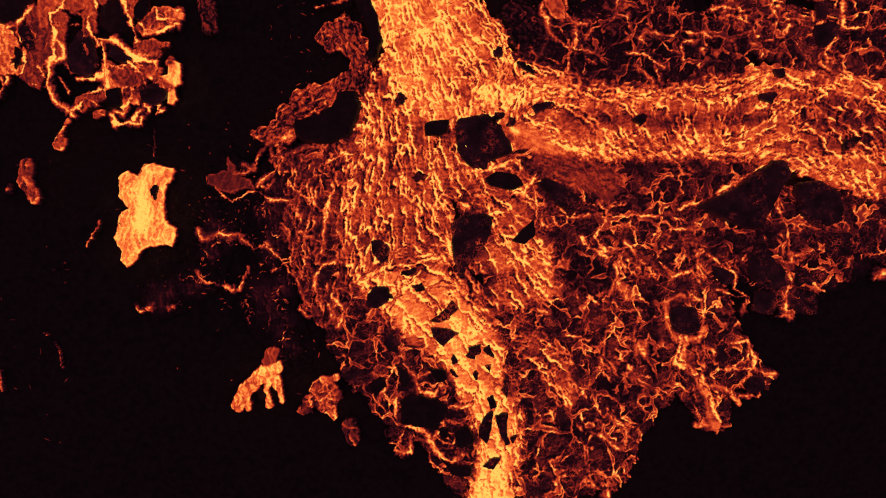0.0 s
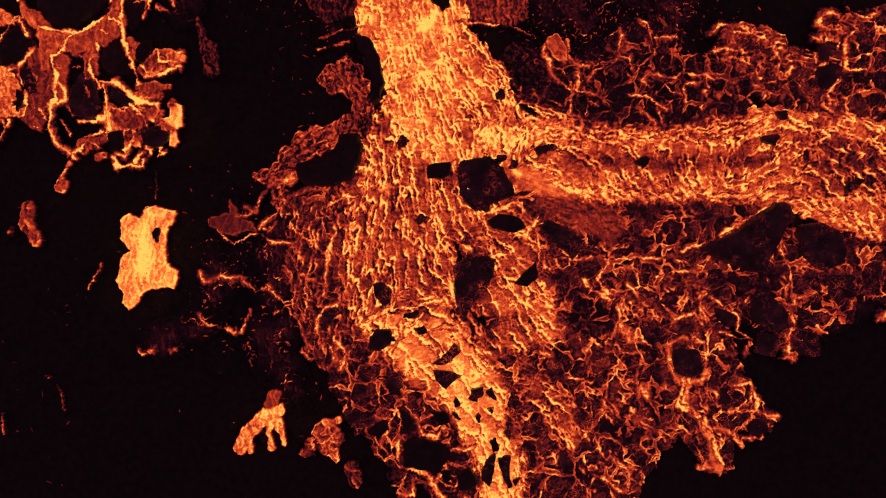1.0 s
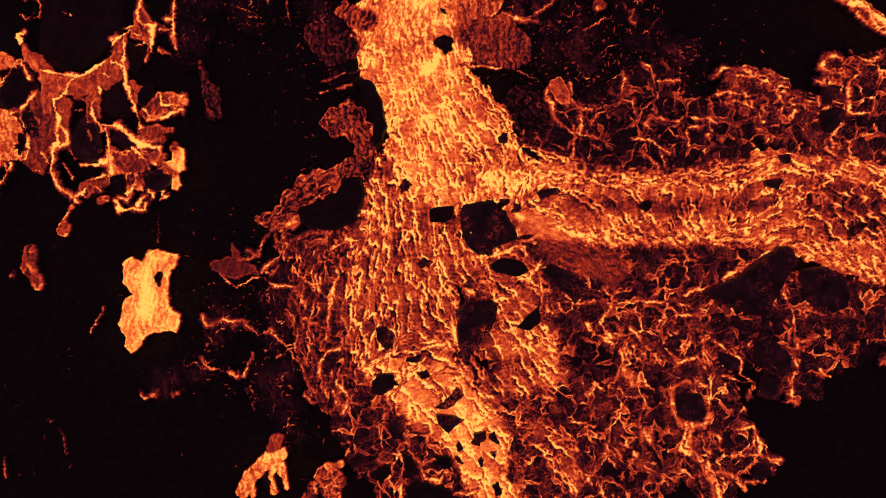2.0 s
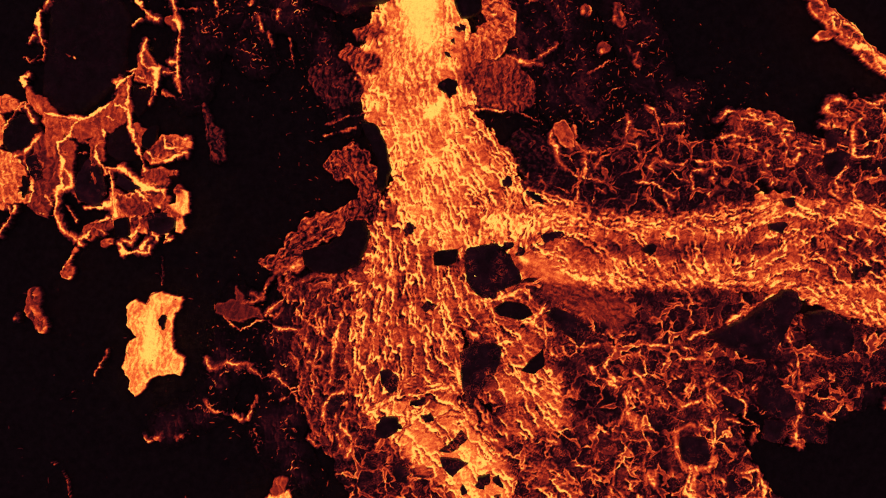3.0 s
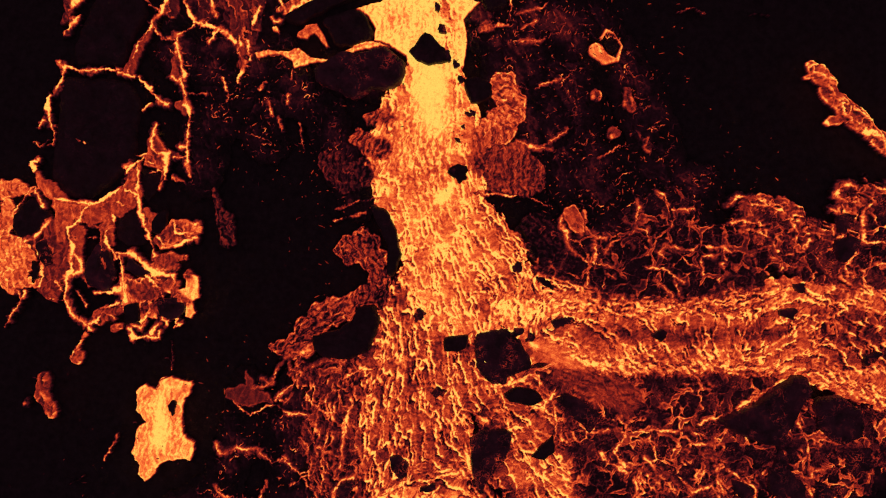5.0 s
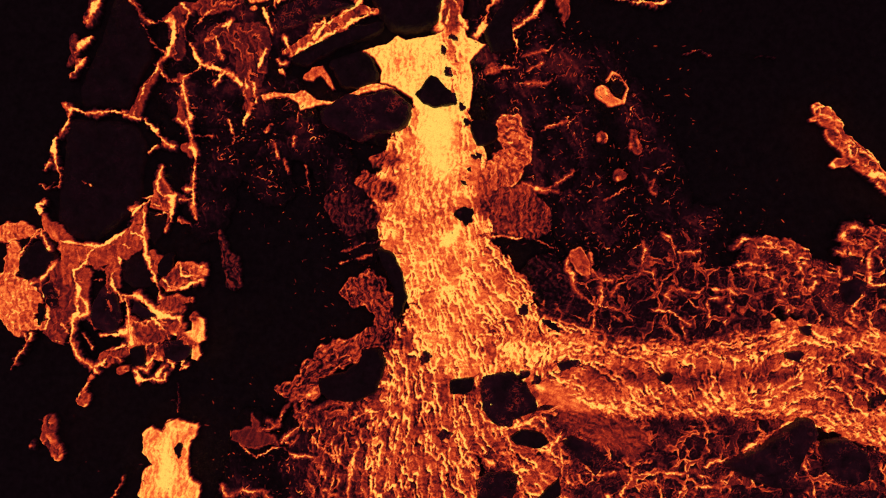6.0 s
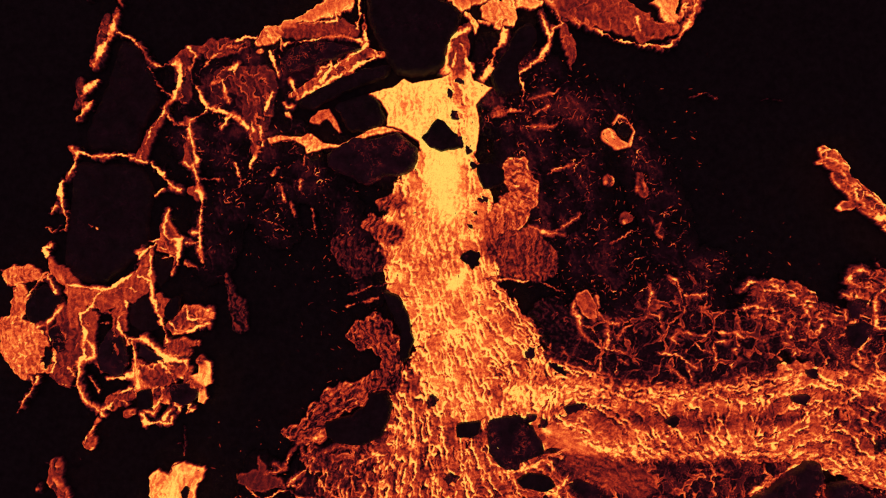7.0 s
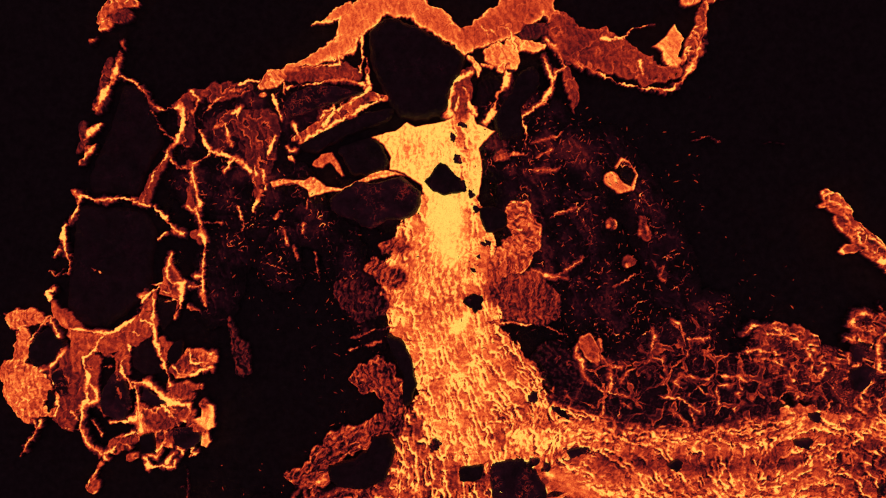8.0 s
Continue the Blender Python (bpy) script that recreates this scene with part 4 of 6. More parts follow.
lava("warm_skin", [[(-16.23, 9.66, 0.36), (-15.54, 9.51, 0.42), (-15.21, 9.66, 0.27)], [(-16.14, 10.86, 0.27), (-15.39, 10.71, 0.42), (-15.09, 10.32, 0.24)], [(-15.99, 11.76, 0.30), (-15.51, 12.18, 0.39), (-14.91, 12.36, 0.42), (-14.25, 12.48, 0.27)], [(-14.37, 9.84, 0.36)], [(-18.24, 7.11, 0.30), (-17.94, 7.17, 0.18)], [(-19.14, 7.80, 0.36), (-18.69, 8.10, 0.30)], [(-14.73, 10.80, 0.15), (-14.52, 10.80, 0.18)]],
     0.36, 0.24, 0.0, vein=0.3, rim=0.1, parent=west, soft=0.3, fine=True)
lava("loop", [[(-18.06, 11.10, 0.12), (-17.61, 11.07, 0.18), (-17.01, 10.80, 0.21), (-16.59, 10.47, 0.18), (-16.11, 10.02, 0.18), (-15.39, 9.90, 0.09)], [(-18.00, 10.92, 0.09), (-17.85, 9.96, 0.12), (-17.79, 9.30, 0.18), (-17.61, 8.61, 0.21)], [(-19.20, 9.06, 0.06), (-18.75, 8.94, 0.09), (-17.91, 9.12, 0.15)]], 0.80, 0.2, 0.0, parent=west, soft=0.1)
lava("knob_seam", [[(-15.09, 12.81, 0.09), (-14.88, 12.06, 0.09), (-14.04, 12.12, 0.09)], [(-16.05, 11.91, 0.12), (-15.54, 11.58, 0.09), (-15.03, 11.46, 0.12), (-14.55, 11.70, 0.09), (-14.01, 11.88, 0.12)], [(-16.35, 11.70, 0.12), (-16.14, 10.92, 0.09)], [(-14.01, 12.60, 0.21)], [(-16.89, 10.20, 0.07), (-16.35, 9.66, 0.09), (-15.84, 9.27, 0.07), (-15.69, 8.61, 0.06)], [(-15.24, 9.96, 0.09), (-15.00, 9.51, 0.09), (-15.18, 9.18, 0.09)]],
     0.68, 0.2, 0.0, parent=west, soft=0.1)
lava("hem", [[(-19.59, 7.35, 0.12), (-19.14, 7.56, 0.12), (-18.75, 8.01, 0.15), (-18.33, 7.71, 0.09)], [(-18.93, 8.16, 0.09), (-18.09, 8.46, 0.12)], [(-17.43, 7.11, 0.09), (-17.31, 6.60, 0.15), (-16.74, 6.66, 0.09), (-15.99, 6.60, 0.07), (-15.84, 6.90, 0.06)], [(-16.29, 6.81, 0.09), (-16.05, 7.26, 0.09), (-15.87, 7.44, 0.06)], [(-15.75, 7.65, 0.09), (-15.48, 7.50, 0.12), (-15.54, 7.26, 0.09)],
     [(-15.15, 7.17, 0.07), (-14.73, 7.38, 0.07)], [(-17.34, 7.26, 0.06), (-16.89, 7.17, 0.09), (-16.53, 7.56, 0.09)], [(-15.00, 7.71, 0.06), (-14.91, 7.41, 0.06)]], 0.60, 0.2, 0.0, parent=west, soft=0.1)
lava("drip", [[(-19.59, 7.02, 0.09), (-19.95, 6.66, 0.12), (-20.13, 6.24, 0.12)], [(-20.19, 6.12, 0.15), (-20.22, 5.61, 0.51)]], 0.42, 0.3, 0.0, vein=0.35, rim=0.3, parent=west, soft=0.2, fine=True)

small = dict(category="lava", group="small lobes")
lava("lava_lobe", [[(-21.96, 4.44, 0.42), (-22.11, 3.69, 0.45), (-21.63, 2.73, 0.39)]], 0.30, 0.35, 0.2, label="small dull red lava lobe on black rock", **small)
lava("lava_lobe", [[(-22.95, 3.18, 0.24)]], 0.16, 0.3, 0.2, label="faint dark red lava spot on black rock", **small)
lava("lava_lobe", [[(-12.99, 14.37, 0.21), (-12.81, 13.38, 0.30), (-12.51, 12.78, 0.54), (-12.33, 11.73, 0.45)]], 0.20, 0.35, 0.1, fine=True, label="nearly cold ropy lava lobe with red creases", **small)
lava("lava_lobe", [[(7.05, 19.38, 0.36)]], 0.34, 0.3, 0.1, label="small dull orange lava lobe on black rock", **small)
lava("lava_lobe", [[(8.70, 19.68, 0.24), (8.82, 18.87, 0.42)]], 0.30, 0.3, 0.1, label="small bell-shaped dull orange lava lobe", **small)
lava("lava_lobe", [[(8.01, 17.40, 0.39)]], 0.36, 0.3, 0.2, label="small round dull orange lava lobe", **small)
lava("lava_lobe", [[(9.24, 17.28, 0.24), (9.84, 16.38, 0.30)]], 0.2, 0.3, 0.6, label="cracked lava spot nearly crusted over", **small)
lava("lava_lobe", [[(7.08, 21.72, 0.42), (7.53, 21.27, 0.36), (8.16, 21.21, 0.15), (8.40, 21.93, 0.09), (8.04, 22.59, 0.07), (7.62, 22.77, 0.12), (7.32, 22.38, 0.09)]], 0.70, 0.2, 0.0, edge=0.5, label="bright orange hook-shaped lava spot", **small)
lava("lava_lobe", [[(-12.09, 3.66, 0.39), (-11.22, 3.54, 0.66), (-10.43, 3.48, 0.33), (-10.08, 3.24, 0.15)], [(-11.39, 4.80, 0.15), (-11.17, 4.20, 0.24)]], 0.25, 0.10, 0.0, fine=True, soft=0.4, rim=0.12, label="dull red star-shaped lava lobe", **small)
lava("lava_lobe", [[(-11.97, -1.83, 0.12), (-11.51, -1.92, 0.18), (-11.11, -2.10, 0.15)]], 0.36, 0.3, 0.0, vein=0.3, label="small orange lava lobe in cracked crust", **small)
lava("lava_lobe", [[(-4.92, -9.33, 0.48), (-4.77, -10.02, 0.42)]], 0.20, 0.3, 0.3, label="dull red lava lobe cooling at the edge", **small)
lava("lava_lobe", [[(-7.17, -8.31, 0.36), (-6.57, -7.62, 0.48), (-5.88, -7.32, 0.42), (-5.76, -7.92, 0.36)], [(-6.36, -8.22, 0.42)]], 0.24, 0.3, 0.1, vein=0.25, edge=1.4, label="dull red crust under a cluster of toes", **small)
lava("lava_lobe", [[(-6.87, -7.47, 0.30), (-6.27, -7.11, 0.42), (-5.67, -6.81, 0.24)], [(-5.82, -7.47, 0.15), (-5.46, -7.92, 0.12)], [(-6.42, -8.13, 0.30), (-5.97, -8.43, 0.36), (-5.76, -8.82, 0.21)], [(-7.47, -8.52, 0.27), (-7.17, -8.22, 0.30), (-6.72, -8.01, 0.18)]], 0.40, 0.3, 0.0, vein=0.35, rim=0.25, edge=1.6, label="orange lava toes in a cluster", **small)
lava("lava_lobe", [[(-15.51, -3.21, 0.27)], [(-15.72, -3.27, 0.12), (-16.17, -3.12, 0.09)], [(-14.37, -3.12, 0.09), (-13.83, -2.91, 0.12)]], 0.52, 0.3, 0.0, label="small orange lava spot", **small)
lava("lava_lobe", [[(5.76, 13.23, 0.42), (6.00, 12.63, 0.48), (6.24, 12.03, 0.33)]], 0.46, 0.2, 0.0, fine=True, rim=0.3, soft=0.4, label="smooth orange lava lobe with a bright top", **small)
lava("lava_lobe", [[(8.73, -12.81, 0.30)]], 0.66, 0.2, 0.0, label="bright orange toe at the flow's end", **small)
lava("lava_lobe", [[(22.83, -1.47, 0.18), (23.28, -1.23, 0.24)]], 0.7, 0.2, 0.0, label="bright orange toe at the flow's end", **small)

tongue = thing("lava_breakout", "long orange lava tongue on black rock", "lava", "breakouts")
lava("tip", [[(18.42, 20.97, 0.36), (18.84, 20.49, 0.51), (19.32, 19.98, 0.48)], [(18.03, 20.28, 0.12), (18.48, 20.37, 0.18)]], 0.46, 0.35, 0.0, vein=0.4, rim=0.35, soft=0.2, parent=tongue)
lava("tongue", [[(19.23, 19.68, 0.48), (19.92, 18.93, 0.54), (20.73, 18.18, 0.60), (21.63, 17.33, 0.54), (22.68, 16.48, 0.50), (23.88, 15.73, 0.45)], [(19.23, 17.98, 0.20), (19.98, 18.13, 0.36)]], 0.36, 0.4, 0.1, vein=0.35, rim=0.3, soft=0.3, parent=tongue)
lava("toe", [[(21.18, 17.43, 0.24), (22.08, 17.07, 0.30), (22.98, 16.38, 0.24)]], 0.74, 0.3, 0.0, soft=0.3, parent=tongue)
lobes = dict(category="lava", group="lobes along the channel", parent=None)
lava("channel_lobe", [[(2.22, 19.89, 0.78), (2.64, 18.78, 0.84), (1.98, 17.58, 0.90), (0.93, 17.13, 0.75)]], 0.52, 0.45, 0.0, rim=0.2, vein=0.2, fine=True, label="ropy orange lava lobe beside the channel", **lobes)
lava("channel_lobe", [[(1.08, 15.93, 1.35), (2.43, 15.48, 1.50), (3.48, 15.03, 1.08)]], 0.32, 0.34, 0.0, fine=True, soft=1.2, vein=0.12, label="dark red striped lava lobe beside the channel", **lobes)
lava("channel_lobe", [[(-4.02, 18.17, 0.72), (-4.68, 18.17, 0.48)], [(-5.37, 17.07, 0.54), (-4.32, 16.53, 0.90)]], 0.34, 0.45, 0.1, fine=True, label="dull red ropy lava lobe beside the channel", **lobes)
lava("channel_lobe", [[(-6.87, 15.78, 0.72), (-6.12, 15.03, 0.84), (-4.92, 15.33, 0.78)]], 0.15, 0.24, 0.1, fine=True, soft=0.9, vein=0.15, label="nearly cold lava lobe with red creases", **lobes)
lava("channel_lobe", [[(4.08, 12.03, 1.26), (4.83, 11.13, 0.90)]], 0.06, 0.2, 0.0, vein=0.22, fine=True, label="black crusted mound with thin red arcs", **lobes)
lava("channel_lobe", [[(5.13, 4.68, 0.66), (6.93, 3.99, 1.08), (8.73, 3.57, 1.08)]], 0.36, 0.25, 0.0, fine=True, soft=0.6, label="dark orange stretched lava sheet", **lobes)

# ---- the torn crust round the melt pool ----
north = thing("lava_fissure", "orange lava welling up between black slabs round the pool", "lava")
lava("dull_lip", [[(-9.83, 27.19, 0.36), (-8.22, 27.31, 0.45), (-6.96, 27.49, 0.45), (-6.18, 27.19, 0.27)], [(-16.02, 25.66, 0.15), (-14.97, 26.11, 0.36), (-13.77, 26.59, 0.21), (-12.42, 26.77, 0.12)], [(-0.72, 27.09, 0.42), (-0.78, 25.89, 0.60), (-0.87, 25.14, 0.60)], [(4.38, 29.49, 0.72), (5.04, 28.59, 0.66), (5.43, 27.84, 0.36)], [(4.68, 27.39, 0.30), (5.04, 26.49, 0.36), (5.13, 25.71, 0.21), (5.19, 25.23, 0.07)]],
     0.34, 0.16, 0.0, vein=0.16, parent=north, soft=0.4, fine=True)
lava("arch", [[(-10.31, 27.34, 0.24), (-9.11, 27.85, 0.30), (-7.98, 28.30, 0.45), (-7.02, 28.81, 0.66), (-6.57, 29.71, 0.81), (-5.76, 30.67, 0.87), (-4.62, 31.02, 0.66), (-3.12, 30.70, 0.66), (-2.07, 30.03, 0.66), (-1.17, 29.25, 0.54), (-0.57, 28.65, 0.42)], [(-8.76, 29.86, 0.06), (-8.07, 30.01, 0.18), (-7.41, 30.37, 0.36), (-6.87, 30.70, 0.48)]],
     0.62, 0.16, 0.0, vein=0.10, rim=0.15, glow=0.28, parent=north, soft=0.3, fine=True)
lava("arch_foot", [[(-11.31, 26.65, 0.24), (-10.82, 26.95, 0.51), (-10.25, 27.25, 0.39)], [(-11.28, 26.20, 0.18)], [(-10.17, 26.80, 0.09), (-10.17, 26.32, 0.09)]], 0.64, 0.34, 0.0, vein=0.25, rim=0.2, parent=north, soft=0.3, fine=True)
lava("east_arch", [[(-0.57, 29.13, 0.66), (0.33, 29.49, 0.84), (1.38, 30.03, 0.99), (2.43, 30.69, 0.96), (3.33, 31.29, 0.78)], [(3.48, 30.99, 0.42), (4.23, 30.09, 0.30), (4.56, 29.43, 0.18)]], 0.50, 0.16, 0.0, vein=0.10, rim=0.2, glow=0.30, parent=north, soft=0.4, fine=True)
lava("arch_shadow", [[(2.58, 29.49, 0.54), (3.63, 29.61, 0.36)], [(2.82, 30.33, 0.24)]], 0.22, 0.15, 0.0, vein=0.15, parent=north, soft=0.5, fine=True)
lava("arch_melt", [[(1.02, 28.35, 0.66), (1.68, 28.11, 0.66), (1.32, 27.63, 0.30)], [(1.83, 28.83, 0.42), (2.88, 28.77, 0.36), (3.54, 28.71, 0.18)], [(-0.36, 28.11, 0.15), (0.03, 27.57, 0.24), (0.12, 27.15, 0.12)], [(0.24, 27.81, 0.12), (0.78, 27.75, 0.12)]], 0.80, 0.24, 0.0, vein=0.15, rim=0.1, parent=north, soft=0.4, fine=True)
lava("arch_seam", [[(-6.03, 29.35, 0.15), (-6.06, 28.15, 0.12), (-6.15, 27.37, 0.09)], [(-5.82, 28.15, 0.06), (-5.67, 26.95, 0.09), (-5.64, 26.47, 0.15)], [(-10.03, 26.56, 0.07), (-9.40, 26.74, 0.06), (-8.22, 26.80, 0.06), (-7.32, 27.01, 0.07), (-6.42, 26.89, 0.09), (-5.76, 26.59, 0.12)], [(-9.11, 27.61, 0.07), (-7.62, 27.79, 0.07), (-7.17, 27.79, 0.07), (-7.32, 28.21, 0.06)], [(-7.32, 28.21, 0.07), (-6.57, 28.39, 0.07)],
     [(-10.77, 26.20, 0.12), (-10.54, 25.66, 0.12), (-10.28, 24.85, 0.06)]], 0.74, 0.2, 0.0, parent=north, soft=0.1)
lava("arch_seam", [[(0.18, 29.73, 0.06), (0.42, 29.49, 0.06), (0.66, 29.07, 0.06), (1.08, 28.77, 0.07)], [(0.72, 29.55, 0.06), (1.08, 29.25, 0.06)], [(1.38, 29.73, 0.06), (1.83, 29.55, 0.06), (1.92, 28.89, 0.09), (2.22, 28.44, 0.09)], [(3.63, 29.04, 0.09), (4.23, 28.59, 0.12), (4.68, 27.69, 0.09)], [(3.63, 30.39, 0.07), (4.38, 29.94, 0.07), (4.68, 29.43, 0.06)], [(3.93, 28.74, 0.06), (4.62, 28.23, 0.07), (5.58, 27.57, 0.07)]],
     0.70, 0.2, 0.0, parent=north, soft=0.1)
lava("pillar", [[(-1.26, 26.97, 0.15), (-1.41, 26.04, 0.18), (-1.41, 25.11, 0.24)], [(-1.23, 26.94, 0.12), (-0.60, 27.18, 0.12), (-0.30, 27.45, 0.09)], [(-0.72, 26.49, 0.09), (-0.42, 26.01, 0.15), (-0.18, 25.14, 0.24)], [(-0.96, 26.04, 0.09), (-1.08, 25.35, 0.09)]], 0.78, 0.25, 0.0, parent=north, soft=0.1)
lava("dull_wall", [[(4.38, 30.03, 0.66), (4.98, 28.83, 1.08), (6.48, 28.53, 1.20), (7.98, 27.93, 0.90), (9.18, 27.48, 0.60)], [(8.88, 27.18, 0.54), (10.38, 27.33, 0.42)]], 0.34, 0.16, 0.0, vein=0.16, glow=0.16, parent=north, soft=0.5, fine=True)
lava("bowl_rim", [[(5.28, 27.87, 0.09), (6.48, 27.27, 0.10), (7.68, 26.70, 0.10), (10.08, 26.37, 0.12), (10.74, 26.79, 0.18), (11.43, 27.93, 0.21), (11.88, 29.13, 0.18), (12.06, 30.93, 0.21)], [(6.48, 29.13, 0.12), (7.68, 29.13, 0.12), (8.13, 29.58, 0.12), (9.03, 29.88, 0.09)], [(8.52, 27.93, 0.12), (8.73, 27.09, 0.09)]],
     0.60, 0.25, 0.0, parent=north, soft=0.1)
lava("bowl_wall", [[(9.29, 27.05), (10.49, 27.35), (11.68, 28.54), (12.07, 29.74), (12.28, 30.93), (13.63, 31.38), (11.83, 31.38), (11.38, 29.89), (11.08, 29.14), (10.64, 27.65)]], 0.36, 0.3, 0.2, vein=0.3, parent=north, soft=0.2, fill=True, glow=0.2)
lava("bowl_melt", [[(9.20, 28.69), (9.59, 28.99), (10.04, 29.44), (10.34, 29.89), (11.00, 29.14), (10.64, 28.24), (11.08, 27.95), (10.49, 27.50), (10.04, 27.50), (9.74, 27.95), (9.68, 28.39)]], 0.72, 0.2, 0.0, parent=north, soft=0.2, edge=0.6, fine=True, fill=True, glow=0.2)
lava("bowl_melt", [[(10.98, 31.08, 0.33), (11.73, 31.29, 0.30)]], 0.70, 0.25, 0.0, vein=0.3, parent=north, soft=0.3, fine=True)
lava("strand", [[(1.62, 27.63, 0.24), (1.47, 26.79, 0.21), (1.08, 26.01, 0.18), (0.72, 25.14, 0.18), (0.42, 24.63, 0.21)]], 0.62, 0.25, 0.0, parent=north, soft=0.1)
lava("strand", [[(3.48, 28.17, 0.07), (3.81, 27.30, 0.09), (4.02, 26.85, 0.18), (3.51, 25.89, 0.18), (2.88, 25.29, 0.12), (2.28, 24.93, 0.09), (2.58, 24.51, 0.09), (2.58, 23.94, 0.07), (2.52, 23.43, 0.04)], [(4.59, 27.57, 0.09), (4.17, 27.39, 0.09), (4.05, 26.91, 0.12)]], 0.60, 0.25, 0.0, parent=north, soft=0.1)
lava("band", [[(-9.68, 23.83, 0.15), (-8.97, 24.07, 0.27), (-8.07, 24.61, 0.36), (-7.32, 25.09, 0.42), (-6.42, 25.63, 0.36), (-5.67, 26.11, 0.33), (-4.77, 25.97, 0.18)]], 0.40, 0.25, 0.0, vein=0.4, rim=0.2, parent=north, soft=0.3, fine=True)
lava("band_seam", [[(-9.26, 23.65, 0.09), (-8.22, 24.25, 0.12), (-7.32, 24.73, 0.09), (-6.12, 25.42, 0.12), (-5.28, 25.84, 0.12)], [(-8.22, 24.97, 0.09), (-7.98, 25.30, 0.09), (-7.47, 25.60, 0.09), (-7.56, 25.15, 0.09), (-8.07, 24.61, 0.15)], [(-7.32, 25.30, 0.09), (-6.87, 25.75, 0.09), (-5.82, 26.29, 0.12), (-5.64, 26.56, 0.15)], [(-9.63, 24.55, 0.12), (-9.40, 24.10, 0.09), (-9.20, 23.74, 0.09)], [(-10.03, 23.50, 0.06), (-9.83, 23.26, 0.06), (-9.54, 23.29, 0.06)]],
     0.72, 0.2, 0.0, parent=north, soft=0.1)
lava("dull_shelf", [[(-13.77, 26.29, 0.60), (-11.97, 26.59, 0.30)], [(-15.42, 25.69, 0.42), (-15.27, 23.89, 0.42)], [(-13.02, 24.79, 0.72), (-11.39, 24.49, 1.08), (-11.39, 22.99, 0.84), (-11.54, 21.79, 0.42)]], 0.21, 0.1, 0.0, vein=0.3, parent=north, soft=0.3)
lava("seam", [[(-15.93, 25.54, 0.12), (-15.57, 25.57, 0.18), (-15.36, 25.00, 0.15), (-15.42, 24.40, 0.18), (-15.72, 23.80, 0.12), (-16.17, 23.29, 0.12)], [(-14.97, 26.26, 0.12), (-14.61, 25.99, 0.12), (-14.73, 25.60, 0.12), (-14.97, 25.30, 0.09), (-14.88, 24.70, 0.09), (-14.43, 24.10, 0.12), (-14.31, 23.65, 0.12), (-14.01, 23.20, 0.15), (-13.47, 23.11, 0.15), (-13.17, 22.96, 0.09), (-12.72, 22.90, 0.15), (-12.12, 22.45, 0.12), (-11.82, 22.15, 0.09)],
              [(-14.07, 23.05, 0.09), (-14.67, 22.66, 0.09), (-15.03, 22.51, 0.12), (-15.06, 22.15, 0.09), (-14.82, 21.40, 0.12), (-14.67, 20.95, 0.09), (-14.52, 20.32, 0.12)], [(-12.45, 26.74, 0.12), (-11.97, 26.95, 0.12), (-11.48, 26.92, 0.12)]], 0.66, 0.2, 0.0, parent=north, soft=0.1)
lava("seam", [[(-12.81, 25.24, 0.12), (-12.45, 25.45, 0.15), (-12.63, 24.94, 0.12), (-12.39, 24.64, 0.09)], [(-13.77, 24.49, 0.06), (-13.17, 24.70, 0.12), (-13.11, 24.19, 0.15), (-12.99, 23.71, 0.18), (-12.78, 23.50, 0.06)], [(-10.60, 24.07, 0.12), (-10.82, 23.50, 0.15), (-10.97, 23.05, 0.12)], [(-11.68, 22.45, 0.09), (-11.56, 22.00, 0.12), (-11.68, 21.55, 0.12), (-11.37, 21.10, 0.15), (-11.54, 20.60, 0.12), (-11.85, 20.06, 0.09)], [(-11.22, 22.15, 0.06), (-11.17, 21.25, 0.09)], [(-12.72, 22.90, 0.09), (-13.32, 22.15, 0.06)]],
     0.64, 0.2, 0.0, parent=north, soft=0.1)
lava("hair_seam", [[(-14.67, 24.79, 0.05), (-14.37, 25.30, 0.05), (-13.62, 25.90, 0.05), (-12.87, 26.35, 0.05), (-11.97, 26.59, 0.04)], [(-15.12, 22.39, 0.04), (-15.72, 22.36, 0.04), (-16.23, 22.99, 0.04)], [(-17.13, 25.30, 0.03), (-16.71, 24.55, 0.04), (-16.02, 23.86, 0.04)], [(-12.57, 20.32, 0.06), (-12.42, 19.86, 0.06), (-12.27, 19.23, 0.06), (-12.63, 18.89, 0.06)], [(-10.68, 19.66, 0.06), (-10.25, 20.09, 0.04)], [(-14.37, 19.46, 0.04), (-13.47, 19.46, 0.04)],
              [(-12.72, 20.80, 0.03), (-12.27, 21.25, 0.04)], [(-9.11, 19.37, 0.06), (-9.17, 18.89, 0.06)], [(-8.97, 20.23, 0.03), (-8.88, 20.60, 0.04)], [(-12.27, 24.70, 0.03), (-11.82, 24.25, 0.03)]], 0.48, 0.2, 0.0, parent=north, soft=0.1)
lava("south_rim", [[(-11.04, 21.61), (-10.44, 21.76), (-9.09, 21.73), (-8.86, 21.91), (-8.50, 21.82), (-7.90, 21.43), (-7.15, 21.34), (-6.10, 21.79), (-5.36, 22.15), (-4.61, 22.24), (-3.56, 21.85), (-4.31, 21.91), (-5.51, 21.67), (-6.70, 21.16), (-7.60, 21.07), (-8.80, 20.71), (-8.94, 21.16), (-9.69, 21.49), (-10.74, 21.28)], [(-10.05, 22.92), (-9.69, 23.10), (-9.57, 22.56), (-9.99, 22.71)]], 0.70, 0.3, 0.0, vein=0.1, parent=north, soft=0.2, edge=0.7, fine=True, fill=True, glow=0.2)
